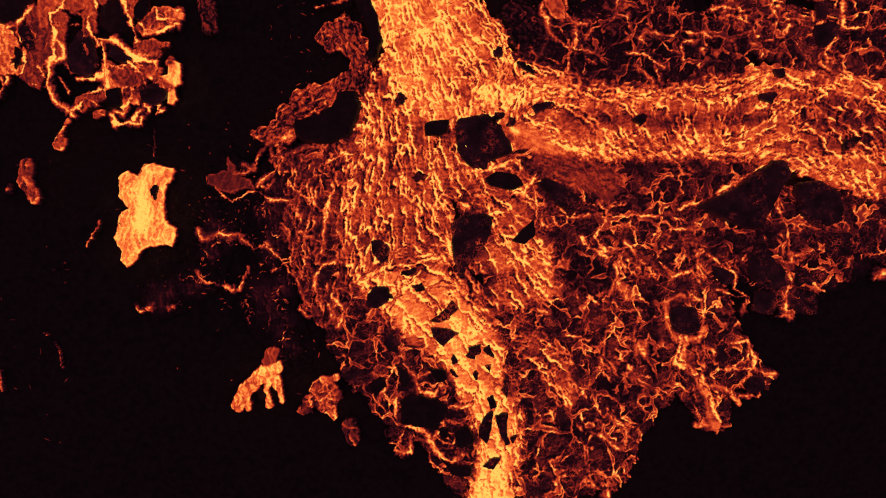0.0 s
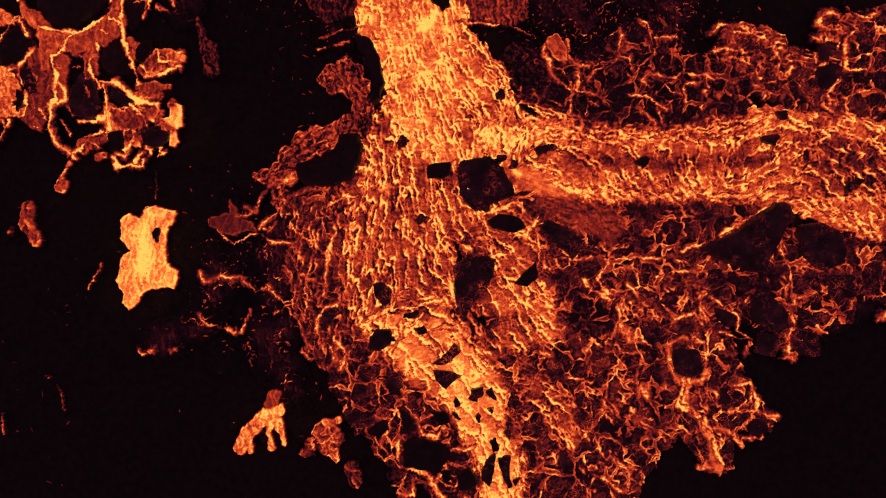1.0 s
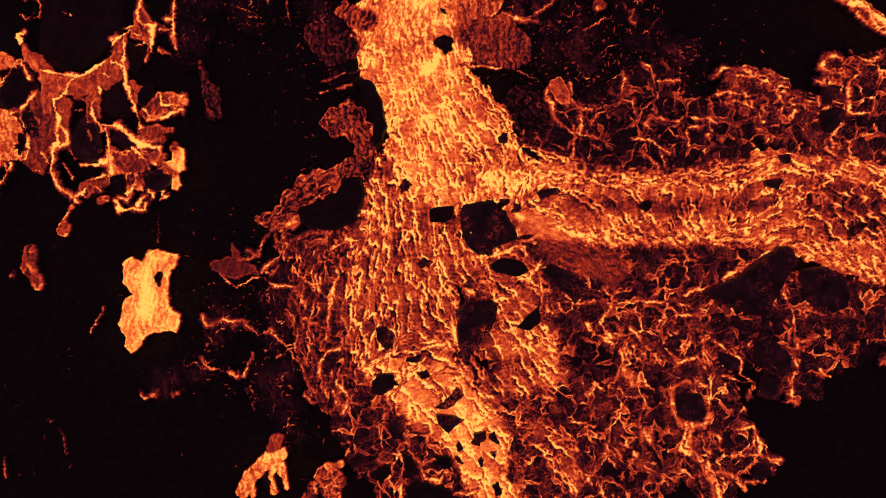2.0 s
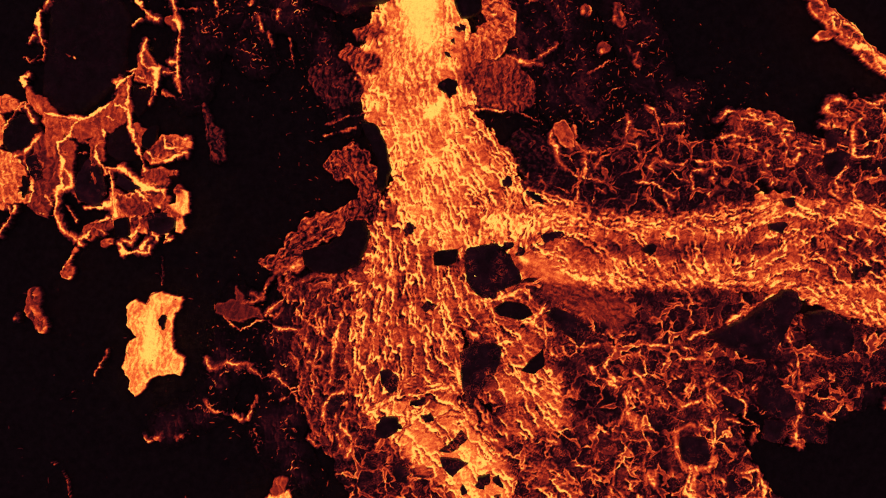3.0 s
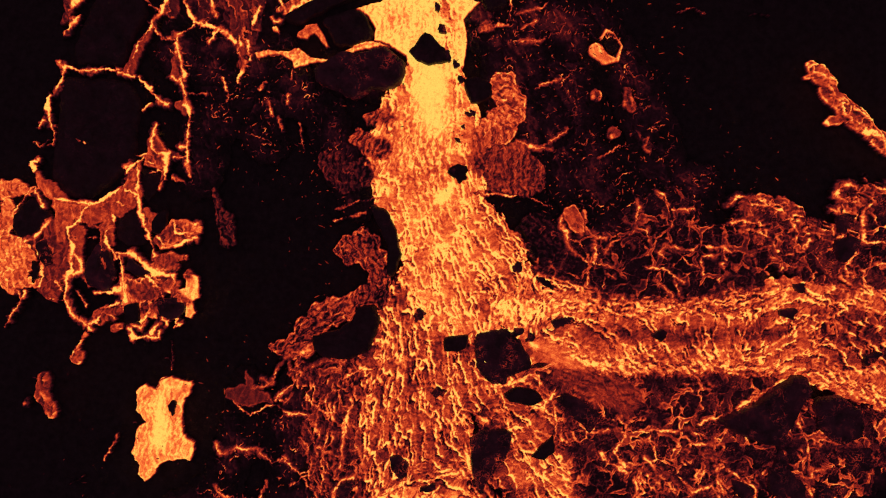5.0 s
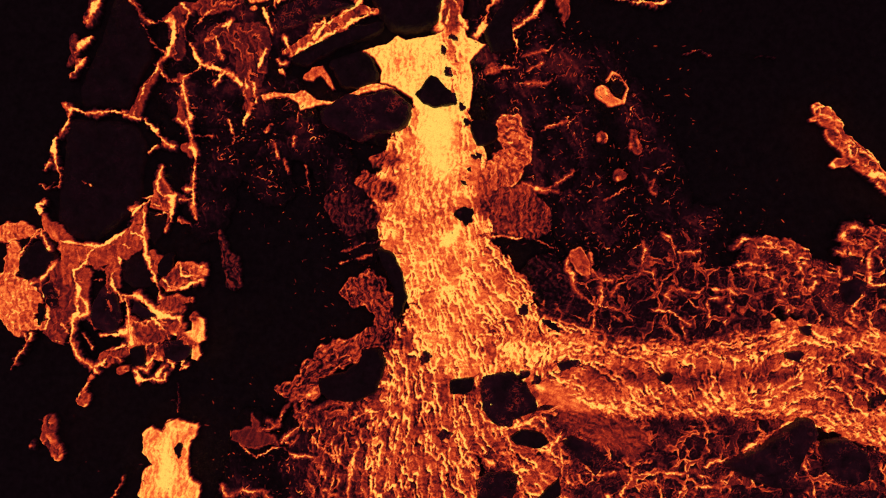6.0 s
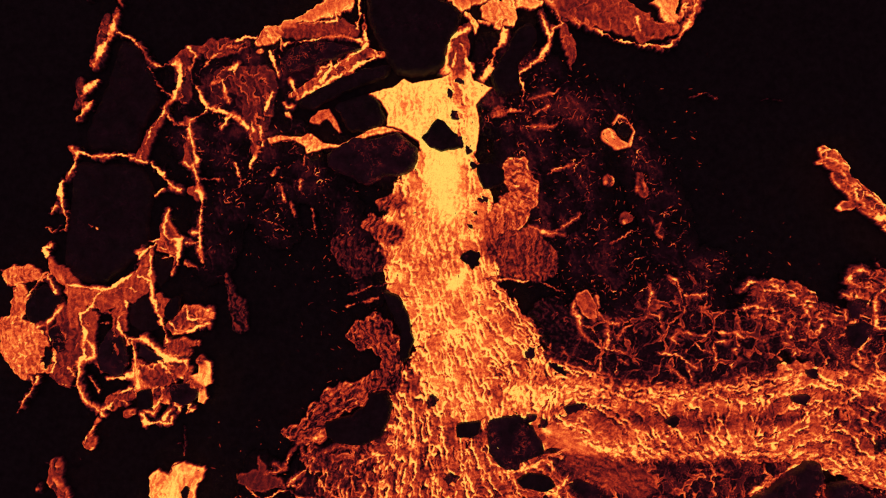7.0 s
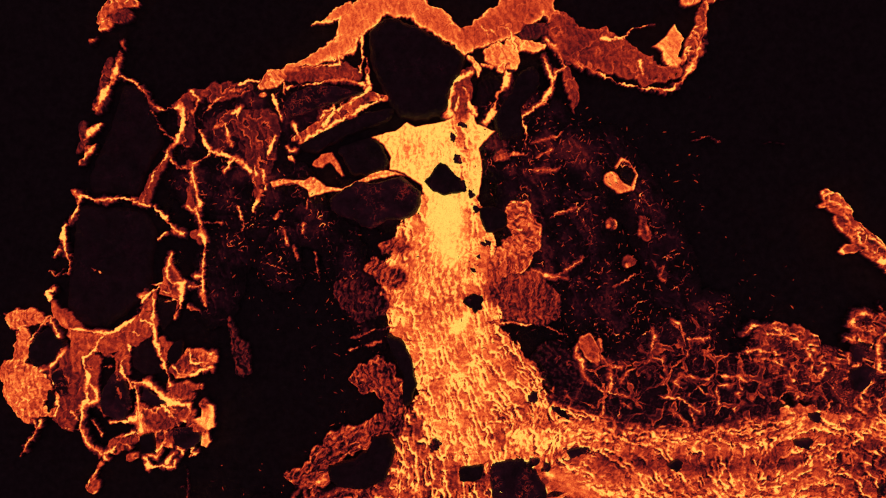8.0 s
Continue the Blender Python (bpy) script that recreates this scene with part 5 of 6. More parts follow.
lava("tilted_lip", [[(-8.74, 22.50), (-8.20, 23.10), (-7.66, 23.22), (-7.30, 22.71), (-6.94, 21.91), (-7.15, 21.82), (-7.75, 22.56), (-8.14, 22.27), (-8.50, 22.33)]], 0.50, 0.25, 0.0, parent=north, soft=0.2, edge=0.5, fine=True, fill=True, glow=0.25)
lava("dull_strip", [[(-19.32, 28.00, 0.24), (-19.68, 26.65, 0.33), (-19.89, 25.39, 0.27)], [(-20.82, 24.61, 0.27), (-20.67, 23.80, 0.30), (-21.03, 23.17, 0.15)], [(-18.51, 30.31, 0.42), (-19.02, 30.25, 0.36)]], 0.26, 0.18, 0.0, vein=0.2, parent=north, soft=0.3, fine=True)
lava("strip", [[(-18.63, 28.87, 0.04), (-18.66, 28.39, 0.15), (-18.81, 27.91, 0.21), (-18.99, 27.49, 0.24), (-19.32, 26.77, 0.21), (-19.62, 25.99, 0.24), (-19.95, 25.33, 0.27)], [(-19.86, 24.67, 0.15), (-20.31, 24.22, 0.21), (-20.67, 23.80, 0.07)], [(-20.13, 23.53, 0.18), (-20.52, 23.05, 0.21), (-20.91, 22.54, 0.06)], [(-20.16, 29.05, 0.09)]], 0.60, 0.25, 0.0, vein=0.2, parent=north, soft=0.2, fine=True)
lava("strip", [[(-19.89, 30.07, 0.18), (-19.17, 30.91, 0.48), (-18.33, 31.15, 0.42), (-17.85, 30.97, 0.18)], [(-19.83, 29.65, 0.18), (-19.41, 30.01, 0.36)]], 0.48, 0.28, 0.0, vein=0.35, rim=0.3, parent=north, soft=0.2, fine=True)
lava("strip", [[(-21.21, 21.10, 0.09), (-20.85, 20.83, 0.18), (-21.00, 20.20, 0.15), (-21.45, 19.60, 0.15)], [(-21.63, 19.34, 0.12), (-21.81, 18.77, 0.18), (-21.69, 18.31, 0.09)], [(-21.99, 18.06, 0.12), (-22.29, 17.67, 0.06)], [(-21.63, 18.23, 0.05), (-21.45, 17.31, 0.05), (-21.54, 16.77, 0.05), (-21.78, 16.77, 0.05)], [(-21.87, 17.04, 0.12), (-22.14, 16.62, 0.09), (-22.50, 16.86, 0.06)], [(-22.23, 16.05, 0.09), (-22.65, 15.81, 0.12), (-22.44, 15.42, 0.15)]], 0.60, 0.35, 0.0, parent=north, soft=0.2)
lava("dull_band", [[(-16.17, 23.29, 0.15), (-16.62, 22.45, 0.24), (-17.13, 21.61, 0.30), (-17.49, 20.66, 0.42)], [(-15.06, 21.25, 0.27), (-15.03, 20.32, 0.33)], [(-14.82, 18.89, 0.27), (-14.52, 18.37, 0.21)], [(-11.54, 21.79, 0.36), (-11.54, 20.80, 0.27)]], 0.36, 0.14, 0.0, parent=north, soft=0.35, fine=True)
lava("hem", [[(-20.73, 20.86, 0.09), (-20.19, 20.66, 0.07), (-19.59, 20.63, 0.12), (-18.84, 20.80, 0.12), (-18.03, 20.69, 0.04)], [(-16.17, 23.29, 0.07), (-16.65, 22.39, 0.06), (-17.13, 21.61, 0.06), (-17.49, 20.60, 0.09)], [(-18.03, 20.55, 0.06), (-17.19, 20.32, 0.05)]], 0.62, 0.25, 0.0, parent=north, soft=0.1)
lava("wedge", [[(-16.95, 20.35, 0.06), (-16.59, 19.92, 0.18), (-16.23, 19.49, 0.21), (-15.84, 19.00, 0.12), (-15.39, 18.92, 0.04)], [(-16.35, 19.00, 0.09), (-16.80, 18.57, 0.12)]], 0.58, 0.25, 0.0, parent=north, soft=0.2)
lava("strip", [[(-15.24, 20.35, 0.06), (-14.94, 20.12, 0.07), (-14.73, 20.26, 0.07), (-14.61, 19.63, 0.12), (-14.49, 18.92, 0.18), (-14.28, 18.34, 0.15), (-14.31, 17.88, 0.09), (-14.43, 17.22, 0.06), (-14.43, 16.56, 0.07), (-14.43, 15.90, 0.09), (-14.31, 15.18, 0.09)], [(-14.73, 16.68, 0.12), (-14.43, 16.74, 0.09)], [(-15.09, 16.11, 0.04), (-14.49, 16.17, 0.04)], [(-15.24, 15.06, 0.09), (-14.64, 14.82, 0.07)]],
     0.60, 0.3, 0.0, parent=north, soft=0.1)
lava("dull_flap", [[(-16.11, 17.70, 0.09), (-16.17, 16.86, 0.42), (-15.93, 16.26, 0.48)], [(-17.43, 15.81, 0.24), (-17.43, 15.06, 0.24)]], 0.28, 0.16, 0.0, vein=0.2, parent=north, soft=0.3, fine=True)
lava("flap_seam", [[(-16.11, 17.88, 0.06), (-16.20, 17.16, 0.09), (-16.23, 16.56, 0.12), (-15.84, 16.26, 0.12), (-15.48, 16.26, 0.15), (-15.60, 15.36, 0.12), (-15.69, 14.88, 0.09), (-15.87, 14.49, 0.07)], [(-16.59, 15.81, 0.12), (-16.17, 15.75, 0.07)], [(-16.53, 15.33, 0.05), (-15.75, 15.39, 0.05)], [(-17.13, 16.20, 0.05), (-16.59, 16.29, 0.05)], [(-17.55, 15.30, 0.12), (-17.25, 15.72, 0.15), (-16.74, 16.08, 0.09)]], 0.70, 0.2, 0.0, parent=north, soft=0.1)

# ---- glowing hair cracks in the cold rock ----
crack = dict(category="lava crack", group="cracks", heat=0.46, fold=0.2, soft=0.1, edge=0.7)
red = "thin glowing red crack in black rock"
lava("lava_crack", [[(-15.33, 6.48, 0.03), (-15.27, 5.58, 0.03), (-15.27, 4.89, 0.03)], [(-15.63, 5.49, 0.03), (-15.33, 5.37, 0.03)]], label=red, **crack)
lava("lava_crack", [[(-13.02, -1.17, 0.09), (-12.57, -1.71, 0.06), (-11.82, -1.83, 0.06)]], label=red, **crack)
lava("lava_crack", [[(-10.31, -0.87, 0.06), (-10.54, -1.77, 0.06), (-10.68, -2.13, 0.06)], [(-10.48, -2.67, 0.06), (-10.20, -3.12, 0.04), (-10.25, -3.87, 0.06)]], label=red, **crack)
lava("lava_crack", [[(-20.67, -1.11, 0.03), (-19.92, -0.75, 0.03)]], label=red, **crack)
lava("lava_crack", [[(-18.12, 1.47, 0.04), (-18.57, 0.63, 0.03), (-18.81, 0.18, 0.03)]], label=red, **crack)
lava("lava_crack", [[(-20.61, -4.92, 0.03), (-20.22, -5.52, 0.03), (-20.16, -6.27, 0.03)], [(-21.09, -4.47, 0.03), (-20.85, -4.50, 0.03)]], label=red, **crack)
lava("lava_crack", [[(-23.37, -6.42, 0.04), (-23.31, -7.47, 0.03)]], label=red, **crack)
lava("lava_crack", [[(-8.52, 17.88, 0.04), (-8.28, 16.38, 0.04)]], label=red, **crack)
lava("lava_crack", [[(-7.62, 17.73, 0.03), (-7.32, 17.28, 0.03)]], label=red, **crack)
lava("lava_crack", [[(2.88, 23.58, 0.06), (4.23, 24.03, 0.06), (4.98, 24.63, 0.06)], [(3.18, 22.83, 0.06), (3.93, 23.37, 0.06)]], label="orange cracks between black splinters", **crack)
lava("lava_crack", [[(3.18, 22.23, 0.12), (3.93, 22.17, 0.15), (4.38, 22.38, 0.09)], [(1.08, 22.83, 0.24), (1.98, 23.07, 0.27), (2.43, 23.07, 0.09)]], label="dull orange gaps between black splinters", **crack)
lava("lava_crack", [[(2.58, 19.98, 0.04), (3.63, 19.68, 0.04), (4.38, 19.98, 0.04), (5.22, 20.19, 0.09)]], label=red, **crack)
lava("lava_crack", [[(2.88, 16.98, 0.12), (3.63, 16.68, 0.12), (4.68, 16.47, 0.09)], [(4.23, 16.68, 0.03), (5.88, 17.73, 0.03)]], label="orange torn edge of a lava lobe", **crack)
lava("lava_crack", [[(0.48, 14.28, 0.09), (2.28, 14.13, 0.09), (3.78, 13.98, 0.09), (4.53, 13.53, 0.09)]], label="orange torn edge of a lava lobe", **crack)
lava("lava_crack", [[(15.18, 23.61, 0.04), (15.78, 23.73, 0.04), (16.23, 23.61, 0.03)]], label=red, **crack)
lava("lava_crack", [[(11.43, 23.73, 0.03), (12.18, 24.03, 0.03), (12.93, 23.67, 0.03)]], label=red, **crack)
lava("lava_crack", [[(7.23, 16.08, 0.03), (8.28, 16.68, 0.04), (9.18, 16.83, 0.04)]], label=red, **crack)
lava("lava_crack", [[(12.48, 2.13, 0.12), (13.98, 2.73, 0.12), (15.48, 3.63, 0.12), (16.83, 4.29, 0.12), (18.03, 4.68, 0.15), (18.33, 4.08, 0.12), (17.88, 3.33, 0.09)]], label="orange rim of a long black slab", **{**crack, "heat": 0.62})
lava("lava_crack", [[(18.03, -0.72, 0.09), (18.33, -1.77, 0.09), (18.03, -2.37, 0.09), (18.06, -3.42, 0.12), (17.58, -3.57, 0.09)], [(18.03, -3.42, 0.12), (18.33, -3.57, 0.12)]], label="orange crack hanging at the flow's edge", **crack)
lava("lava_crack", [[(17.70, 3.31, 0.09), (17.58, 2.21, 0.09), (18.12, 1.16, 0.09), (18.24, -0.33, 0.09), (19.19, -0.22, 0.09)], [(18.30, -0.87, 0.09), (19.19, -1.47, 0.09), (19.79, -2.10, 0.09), (20.15, -2.16, 0.09)], [(15.96, -0.60, 0.07), (16.44, -0.39, 0.07), (16.92, 0.56, 0.07)], [(14.41, -2.07, 0.09), (15.37, -2.43, 0.09), (16.11, -2.49, 0.09), (15.84, -3.26, 0.09)]], label="orange cracks round black crust blocks", **crack)
lava("lava_crack", [[(-9.68, 18.17, 0.04), (-9.40, 17.43, 0.04)], [(-10.25, 19.17, 0.06), (-9.97, 18.31, 0.04)]], label=red, **crack)
lava("lava_crack", [[(-6.57, 13.38, 0.04), (-5.52, 13.77, 0.04), (-4.32, 13.98, 0.06)], [(-6.72, 12.78, 0.03), (-5.07, 13.17, 0.04)]], label="thin red cracks beside the channel", **crack)
blocks = "orange cracks between black crust blocks"
lava("lava_crack", [[(-18.78, 27.19, 0.06), (-18.12, 26.95, 0.09), (-17.79, 26.65, 0.06), (-17.43, 26.35, 0.12), (-17.22, 25.81, 0.12), (-16.77, 25.45, 0.09), (-16.41, 25.33, 0.07), (-16.05, 25.57, 0.09)]], label="orange crack between two black slabs", **crack)
lava("lava_crack", [[(-21.45, 17.82, 0.03), (-20.94, 17.40, 0.03), (-20.34, 17.10, 0.03), (-19.80, 16.86, 0.03)]], label=red, **crack)
lava("lava_crack", [[(6.48, 13.23, 0.12), (6.60, 12.33, 0.12), (7.08, 11.88, 0.15), (7.56, 11.82, 0.09)], [(6.93, 11.79, 0.12), (7.02, 11.13, 0.12), (6.90, 10.59, 0.09)], [(5.28, 13.08, 0.12), (5.22, 12.48, 0.12), (5.52, 12.15, 0.12), (5.58, 11.43, 0.12), (6.03, 10.98, 0.12), (6.48, 10.65, 0.12)]], label="orange rim of a smooth lava lobe", **crack)
lava("lava_crack", [[(7.53, 11.13, 0.09), (7.86, 11.58, 0.12), (8.34, 11.79, 0.12)]], label=blocks, **crack)
lava("lava_crack", [[(9.06, 14.31, 0.09), (9.33, 13.59, 0.12), (9.12, 12.63, 0.12), (9.33, 12.27, 0.12), (9.72, 12.33, 0.09), (9.84, 11.73, 0.09), (10.02, 11.37, 0.09), (9.63, 10.95, 0.07)], [(9.12, 12.33, 0.09), (8.82, 11.97, 0.06)]], label=blocks, **crack)
lava("lava_crack", [[(10.32, 11.07, 0.12), (10.68, 11.43, 0.15), (11.58, 11.28, 0.18), (12.06, 11.19, 0.15), (12.36, 11.49, 0.09), (12.93, 11.43, 0.12), (13.68, 11.37, 0.18), (14.10, 11.07, 0.18)], [(10.32, 11.01, 0.06), (10.80, 10.71, 0.06), (10.83, 10.35, 0.06)], [(13.68, 11.37, 0.09), (13.86, 10.68, 0.09)]], label=blocks, **crack)
lava("lava_crack", [[(10.26, 14.31, 0.09), (10.68, 14.01, 0.09), (10.83, 13.23, 0.12), (10.98, 12.48, 0.06)], [(11.04, 13.29, 0.09), (12.18, 13.35, 0.09)]], label=blocks, **crack)
lava("lava_crack", [[(11.58, 10.83, 0.06), (12.03, 10.47, 0.09), (12.33, 10.38, 0.06)], [(12.54, 10.77, 0.06), (12.63, 9.93, 0.06)], [(12.66, 10.89, 0.09), (13.20, 10.89, 0.12)]], label=blocks, **crack)
lava("lava_crack", [[(9.48, 10.38, 0.06), (10.68, 10.23, 0.09), (10.98, 9.93, 0.09), (11.64, 9.57, 0.06)], [(10.08, 9.75, 0.12), (10.53, 9.33, 0.09), (11.04, 8.79, 0.09)], [(11.13, 9.69, 0.06), (11.46, 8.73, 0.09)]], label=blocks, **crack)
lava("lava_crack", [[(7.38, 10.11, 0.09), (7.98, 9.78, 0.06)], [(6.84, 10.59, 0.06), (7.86, 10.35, 0.07)], [(6.63, 10.08, 0.06), (6.54, 9.33, 0.06)], [(7.44, 9.78, 0.04), (7.38, 9.18, 0.04)]], label=blocks, **crack)
lava("lava_crack", [[(13.68, 10.41, 0.18), (13.86, 10.08, 0.18), (13.50, 9.63, 0.15)]], label="orange gap at the crust's edge", **crack)
lava("lava_crack", [[(-12.93, 1.11, 0.12), (-12.69, 0.48, 0.12), (-12.24, 0.60, 0.07), (-11.85, 0.87, 0.09), (-11.37, 0.69, 0.07), (-10.80, 0.81, 0.07), (-10.37, 0.33, 0.07), (-10.00, 0.00, 0.07), (-9.46, 0.18, 0.07)]], label="jagged orange crack in black crust", **crack)
lava("lava_crack", [[(-12.09, 3.36, 0.04), (-11.74, 2.91, 0.06), (-11.17, 2.52, 0.07), (-10.65, 2.76, 0.07), (-10.28, 3.06, 0.09), (-9.74, 3.03, 0.07), (-9.09, 2.61, 0.09), (-7.89, 2.52, 0.09)], [(-10.94, 3.96, 0.07), (-10.31, 4.02, 0.07), (-9.94, 4.50, 0.07)], [(-7.80, 2.58, 0.07), (-7.44, 3.18, 0.07), (-6.72, 3.93, 0.09)]], label="curved orange crack leading into the flow", **crack)
lava("lava_crack", [[(-9.03, -1.17, 0.07), (-8.49, -0.84, 0.07), (-7.86, -0.54, 0.09), (-7.50, 0.21, 0.06), (-7.65, 0.96, 0.06)]], label=red, **crack)
lava("lava_crack", [[(-10.20, -0.90, 0.05), (-10.51, -1.59, 0.06), (-10.71, -2.19, 0.06)], [(-10.43, -2.64, 0.05), (-10.28, -3.12, 0.05)], [(-10.31, -3.60, 0.06), (-10.20, -3.90, 0.06)]], label=red, **crack)
lava("lava_crack", [[(-7.50, -3.09, 0.05), (-7.20, -3.54, 0.07), (-6.54, -3.42, 0.05)], [(-6.30, -2.58, 0.05), (-5.88, -3.12, 0.06), (-5.52, -3.78, 0.09)]], label=red, **crack)
lava("lava_crack", [[(-9.68, 3.36, 0.05), (-9.31, 3.18, 0.05), (-8.94, 3.60, 0.05)], [(-8.04, 1.86, 0.06), (-7.80, 1.26, 0.05)], [(-9.09, 5.46, 0.05), (-9.00, 4.92, 0.05), (-8.58, 4.80, 0.05)], [(-8.73, 4.32, 0.07)]], label=red, **crack)
# ---- one heat and height for every body, the later over the earlier ----
owner = np.full(GX.shape, -1)
solid = np.zeros(GX.shape, bool)
FRAY_X, FRAY_Y = 0.05 * rough(GX / 0.17, GY / 0.17, 80, 2), 0.05 * rough(GX / 0.17, GY / 0.17, 84, 2)
tear = wave(GX / 0.8, GY / 0.8, 33) + 0.15 * wave(GX / 0.2, GY / 0.2, 34)
HEAT = np.zeros(GX.shape, np.float32)
HIGH = np.full(GX.shape, -0.16, np.float32)
for n, b in enumerate(BODIES):
    pts = [(*p, 0.5)[:3] for run in b["runs"] for p in run]
    far = 1.6
    i0, i1 = np.searchsorted(YS, [min(p[1] - p[2] for p in pts) - far, max(p[1] + p[2] for p in pts) + far])
    j0, j1 = np.searchsorted(XS, [min(p[0] - p[2] for p in pts) - far, max(p[0] + p[2] for p in pts) + far])
    cut = np.s_[i0:i1, j0:j1]
    wide = max(p[2] for p in pts)
    bend = b["edge"] * min(1.0, 0.16 + wide / 1.1)
    seam = wide < 0.31
    x, y = GX[cut] + bend * WX[cut], GY[cut] + bend * WY[cut]
    if seam:
        x, y = x + 0.7 * JX[cut] + FRAY_X[cut], y + 0.7 * JY[cut] + FRAY_Y[cut]
    d, half = np.full(x.shape, 1e3), np.full(x.shape, 0.1)
    for run in b["runs"]:
        near, r = (sheet_reach(run, x, y), half) if b["fill"] else reach_of(run, x, y)
        d, half = np.where(near < d, near, d), np.where(near < d, r, half)
    core = d
    if seam:  # torn to a varying width; a dull lip on some stretches also holds a painted halo
        core = d + half * (0.32 - 0.75 * tear[cut])
        d = core - min(0.26, 2.2 * wide) * np.clip(0.55 + 1.2 * blotch[cut], 0.15, 1)
    if wide > 0.75 and b["parent"] is flow:
        d = d + 0.11 * b["edge"] * (0.2 - FOLD[cut])
    inside = np.clip(-d / min(b["soft"], 0.9 * wide), 0, 1)
    inside = inside * inside * (3 - 2 * inside)
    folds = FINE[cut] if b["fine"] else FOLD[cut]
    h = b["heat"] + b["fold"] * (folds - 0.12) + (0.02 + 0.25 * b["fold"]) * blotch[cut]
    if b["vein"]:
        h = h + b["vein"] * VEIN[cut]
    if b["glow"]:
        h = h + b["glow"] * np.exp(np.minimum(d, 0) / 0.16)
    if b["rim"]:
        h = h + b["rim"] * np.exp(-((d + 0.07) / 0.06) ** 2) * broken[cut]
    if b["hair"]:
        h = (h * np.clip(0.85 + 1.2 * blotch[cut], 0, 1.3) + b["hair"] * HAIR[cut]) * np.clip(-d / 1.1, 0, 1)
    if seam:  # it glows along its middle; its dull lips fade outwards as the painted bloom
        deep = np.clip(0.4 - core / 0.08, 0, 1)
        fresh = 0.0 if b["parent"] in (west, north) else 0.14
        hot = 0.80 * h + 0.22 * FINE[cut] + 0.25 * (broken[cut] - 0.8) + 0.62 * np.clip(-core / half, 0, 0.8) - fresh
        h = blend((0.10 + 0.75 * b["heat"] * np.clip(0.7 + blotch[cut], 0.2, 1)) * np.exp(-np.clip(core, 0, 1) / 0.12) + 0.14 * FINE[cut], hot, deep)
        h = np.maximum(h, HEAT[cut] * (1 - deep))
    skin = b["heat"] * (0.26 + 0.5 * CELL2[cut] ** 6 + (0.5 + 0.6 * CELL[cut]) * GROOVE[cut] + 0.12 * HATCH[cut])
    skin = np.maximum(skin, (0.30 + 1.3 * b["heat"]) * NET[cut])
    k = np.clip(0.5 + 3.0 * (b["net"] - 0.5 + 0.45 * blotch[cut]), 0, 1) if 0.05 < b["net"] < 0.95 else b["net"]
    h = blend(h, skin, k)
    cover = np.where(solid[cut], inside, np.clip(-d / 0.09, 0, 1))
    HEAT[cut] = np.where(d < 0, blend(HEAT[cut], h, cover), HEAT[cut])
    rise = min(b["thick"], 0.06 + 0.5 * wide) * (1 - np.exp(d / (0.25 * min(wide, 1.5)))) + 0.02
    HIGH[cut] = np.where(d < 0, np.maximum(HIGH[cut], rise), HIGH[cut])
    owner[cut] = np.where(d < 0, n, owner[cut])
    solid[cut] = np.where(d < 0, not b["hair"], solid[cut])
LEVEL = HIGH + (HIGH > 0) * (0.07 * FOLD + 0.05 * NET + 0.05 * blotch)
around = sum(np.roll(np.roll(HEAT, i, 0), j, 1) for i, j in ((2, 0), (-2, 0), (0, 2), (0, -2), (3, 3), (3, -3), (-3, 3), (-3, -3))) / 8
HEAT = np.clip(HEAT + 0.35 * (HEAT - around), 0, 1)  # sharpened: thin crests made brighter, the hollows beside them darker


def mesh_of(name, verts, faces, material, smooth=True):
    me = bpy.data.meshes.new(name)
    nf, w = faces.shape
    me.vertices.add(len(verts))
    me.vertices.foreach_set("co", verts.astype(np.float32).ravel())
    me.loops.add(nf * w)
    me.loops.foreach_set("vertex_index", faces.astype(np.int32).ravel())
    me.polygons.add(nf)
    me.polygons.foreach_set("loop_start", np.arange(0, nf * w, w, dtype=np.int32))
    me.polygons.foreach_set("use_smooth", np.full(nf, smooth))
    me.update(calc_edges=True)
    me.materials.append(material)
    return me


def heated(me, values):
    at = me.attributes.new("warmth", "FLOAT", "POINT")
    at.data.foreach_set("value", values.astype(np.float32))
    return me


# a square of the grid belongs to the body that owns most of its corners
corners = np.stack([owner[:-1, :-1], owner[:-1, 1:], owner[1:, 1:], owner[1:, :-1]])
square = corners.max(0)
index = np.arange(NY * NX).reshape(NY, NX)
quads = np.stack([index[:-1, :-1], index[:-1, 1:], index[1:, 1:], index[1:, :-1]], -1)
flat = np.stack([GX.ravel(), GY.ravel(), LEVEL.ravel()], -1)


def pieces(own):
    """A number for each square: the same for squares of one owner that hang together."""
    mark = np.arange(own.size).reshape(own.shape)
    pairs = [(np.s_[:, 1:], np.s_[:, :-1]), (np.s_[1:, :], np.s_[:-1, :])]
    pairs = [(mark[p][own[p] == own[q]].copy(), mark[q][own[p] == own[q]].copy()) for p, q in pairs]
    mark = mark.ravel()
    while True:
        was = mark.copy()
        for p, q in pairs:
            low = np.minimum(mark[p], mark[q])
            np.minimum.at(mark, mark[p], low)
            np.minimum.at(mark, mark[q], low)
        for k in range(3):
            mark = mark[mark]
        if (was == mark).all():
            return mark.reshape(own.shape)


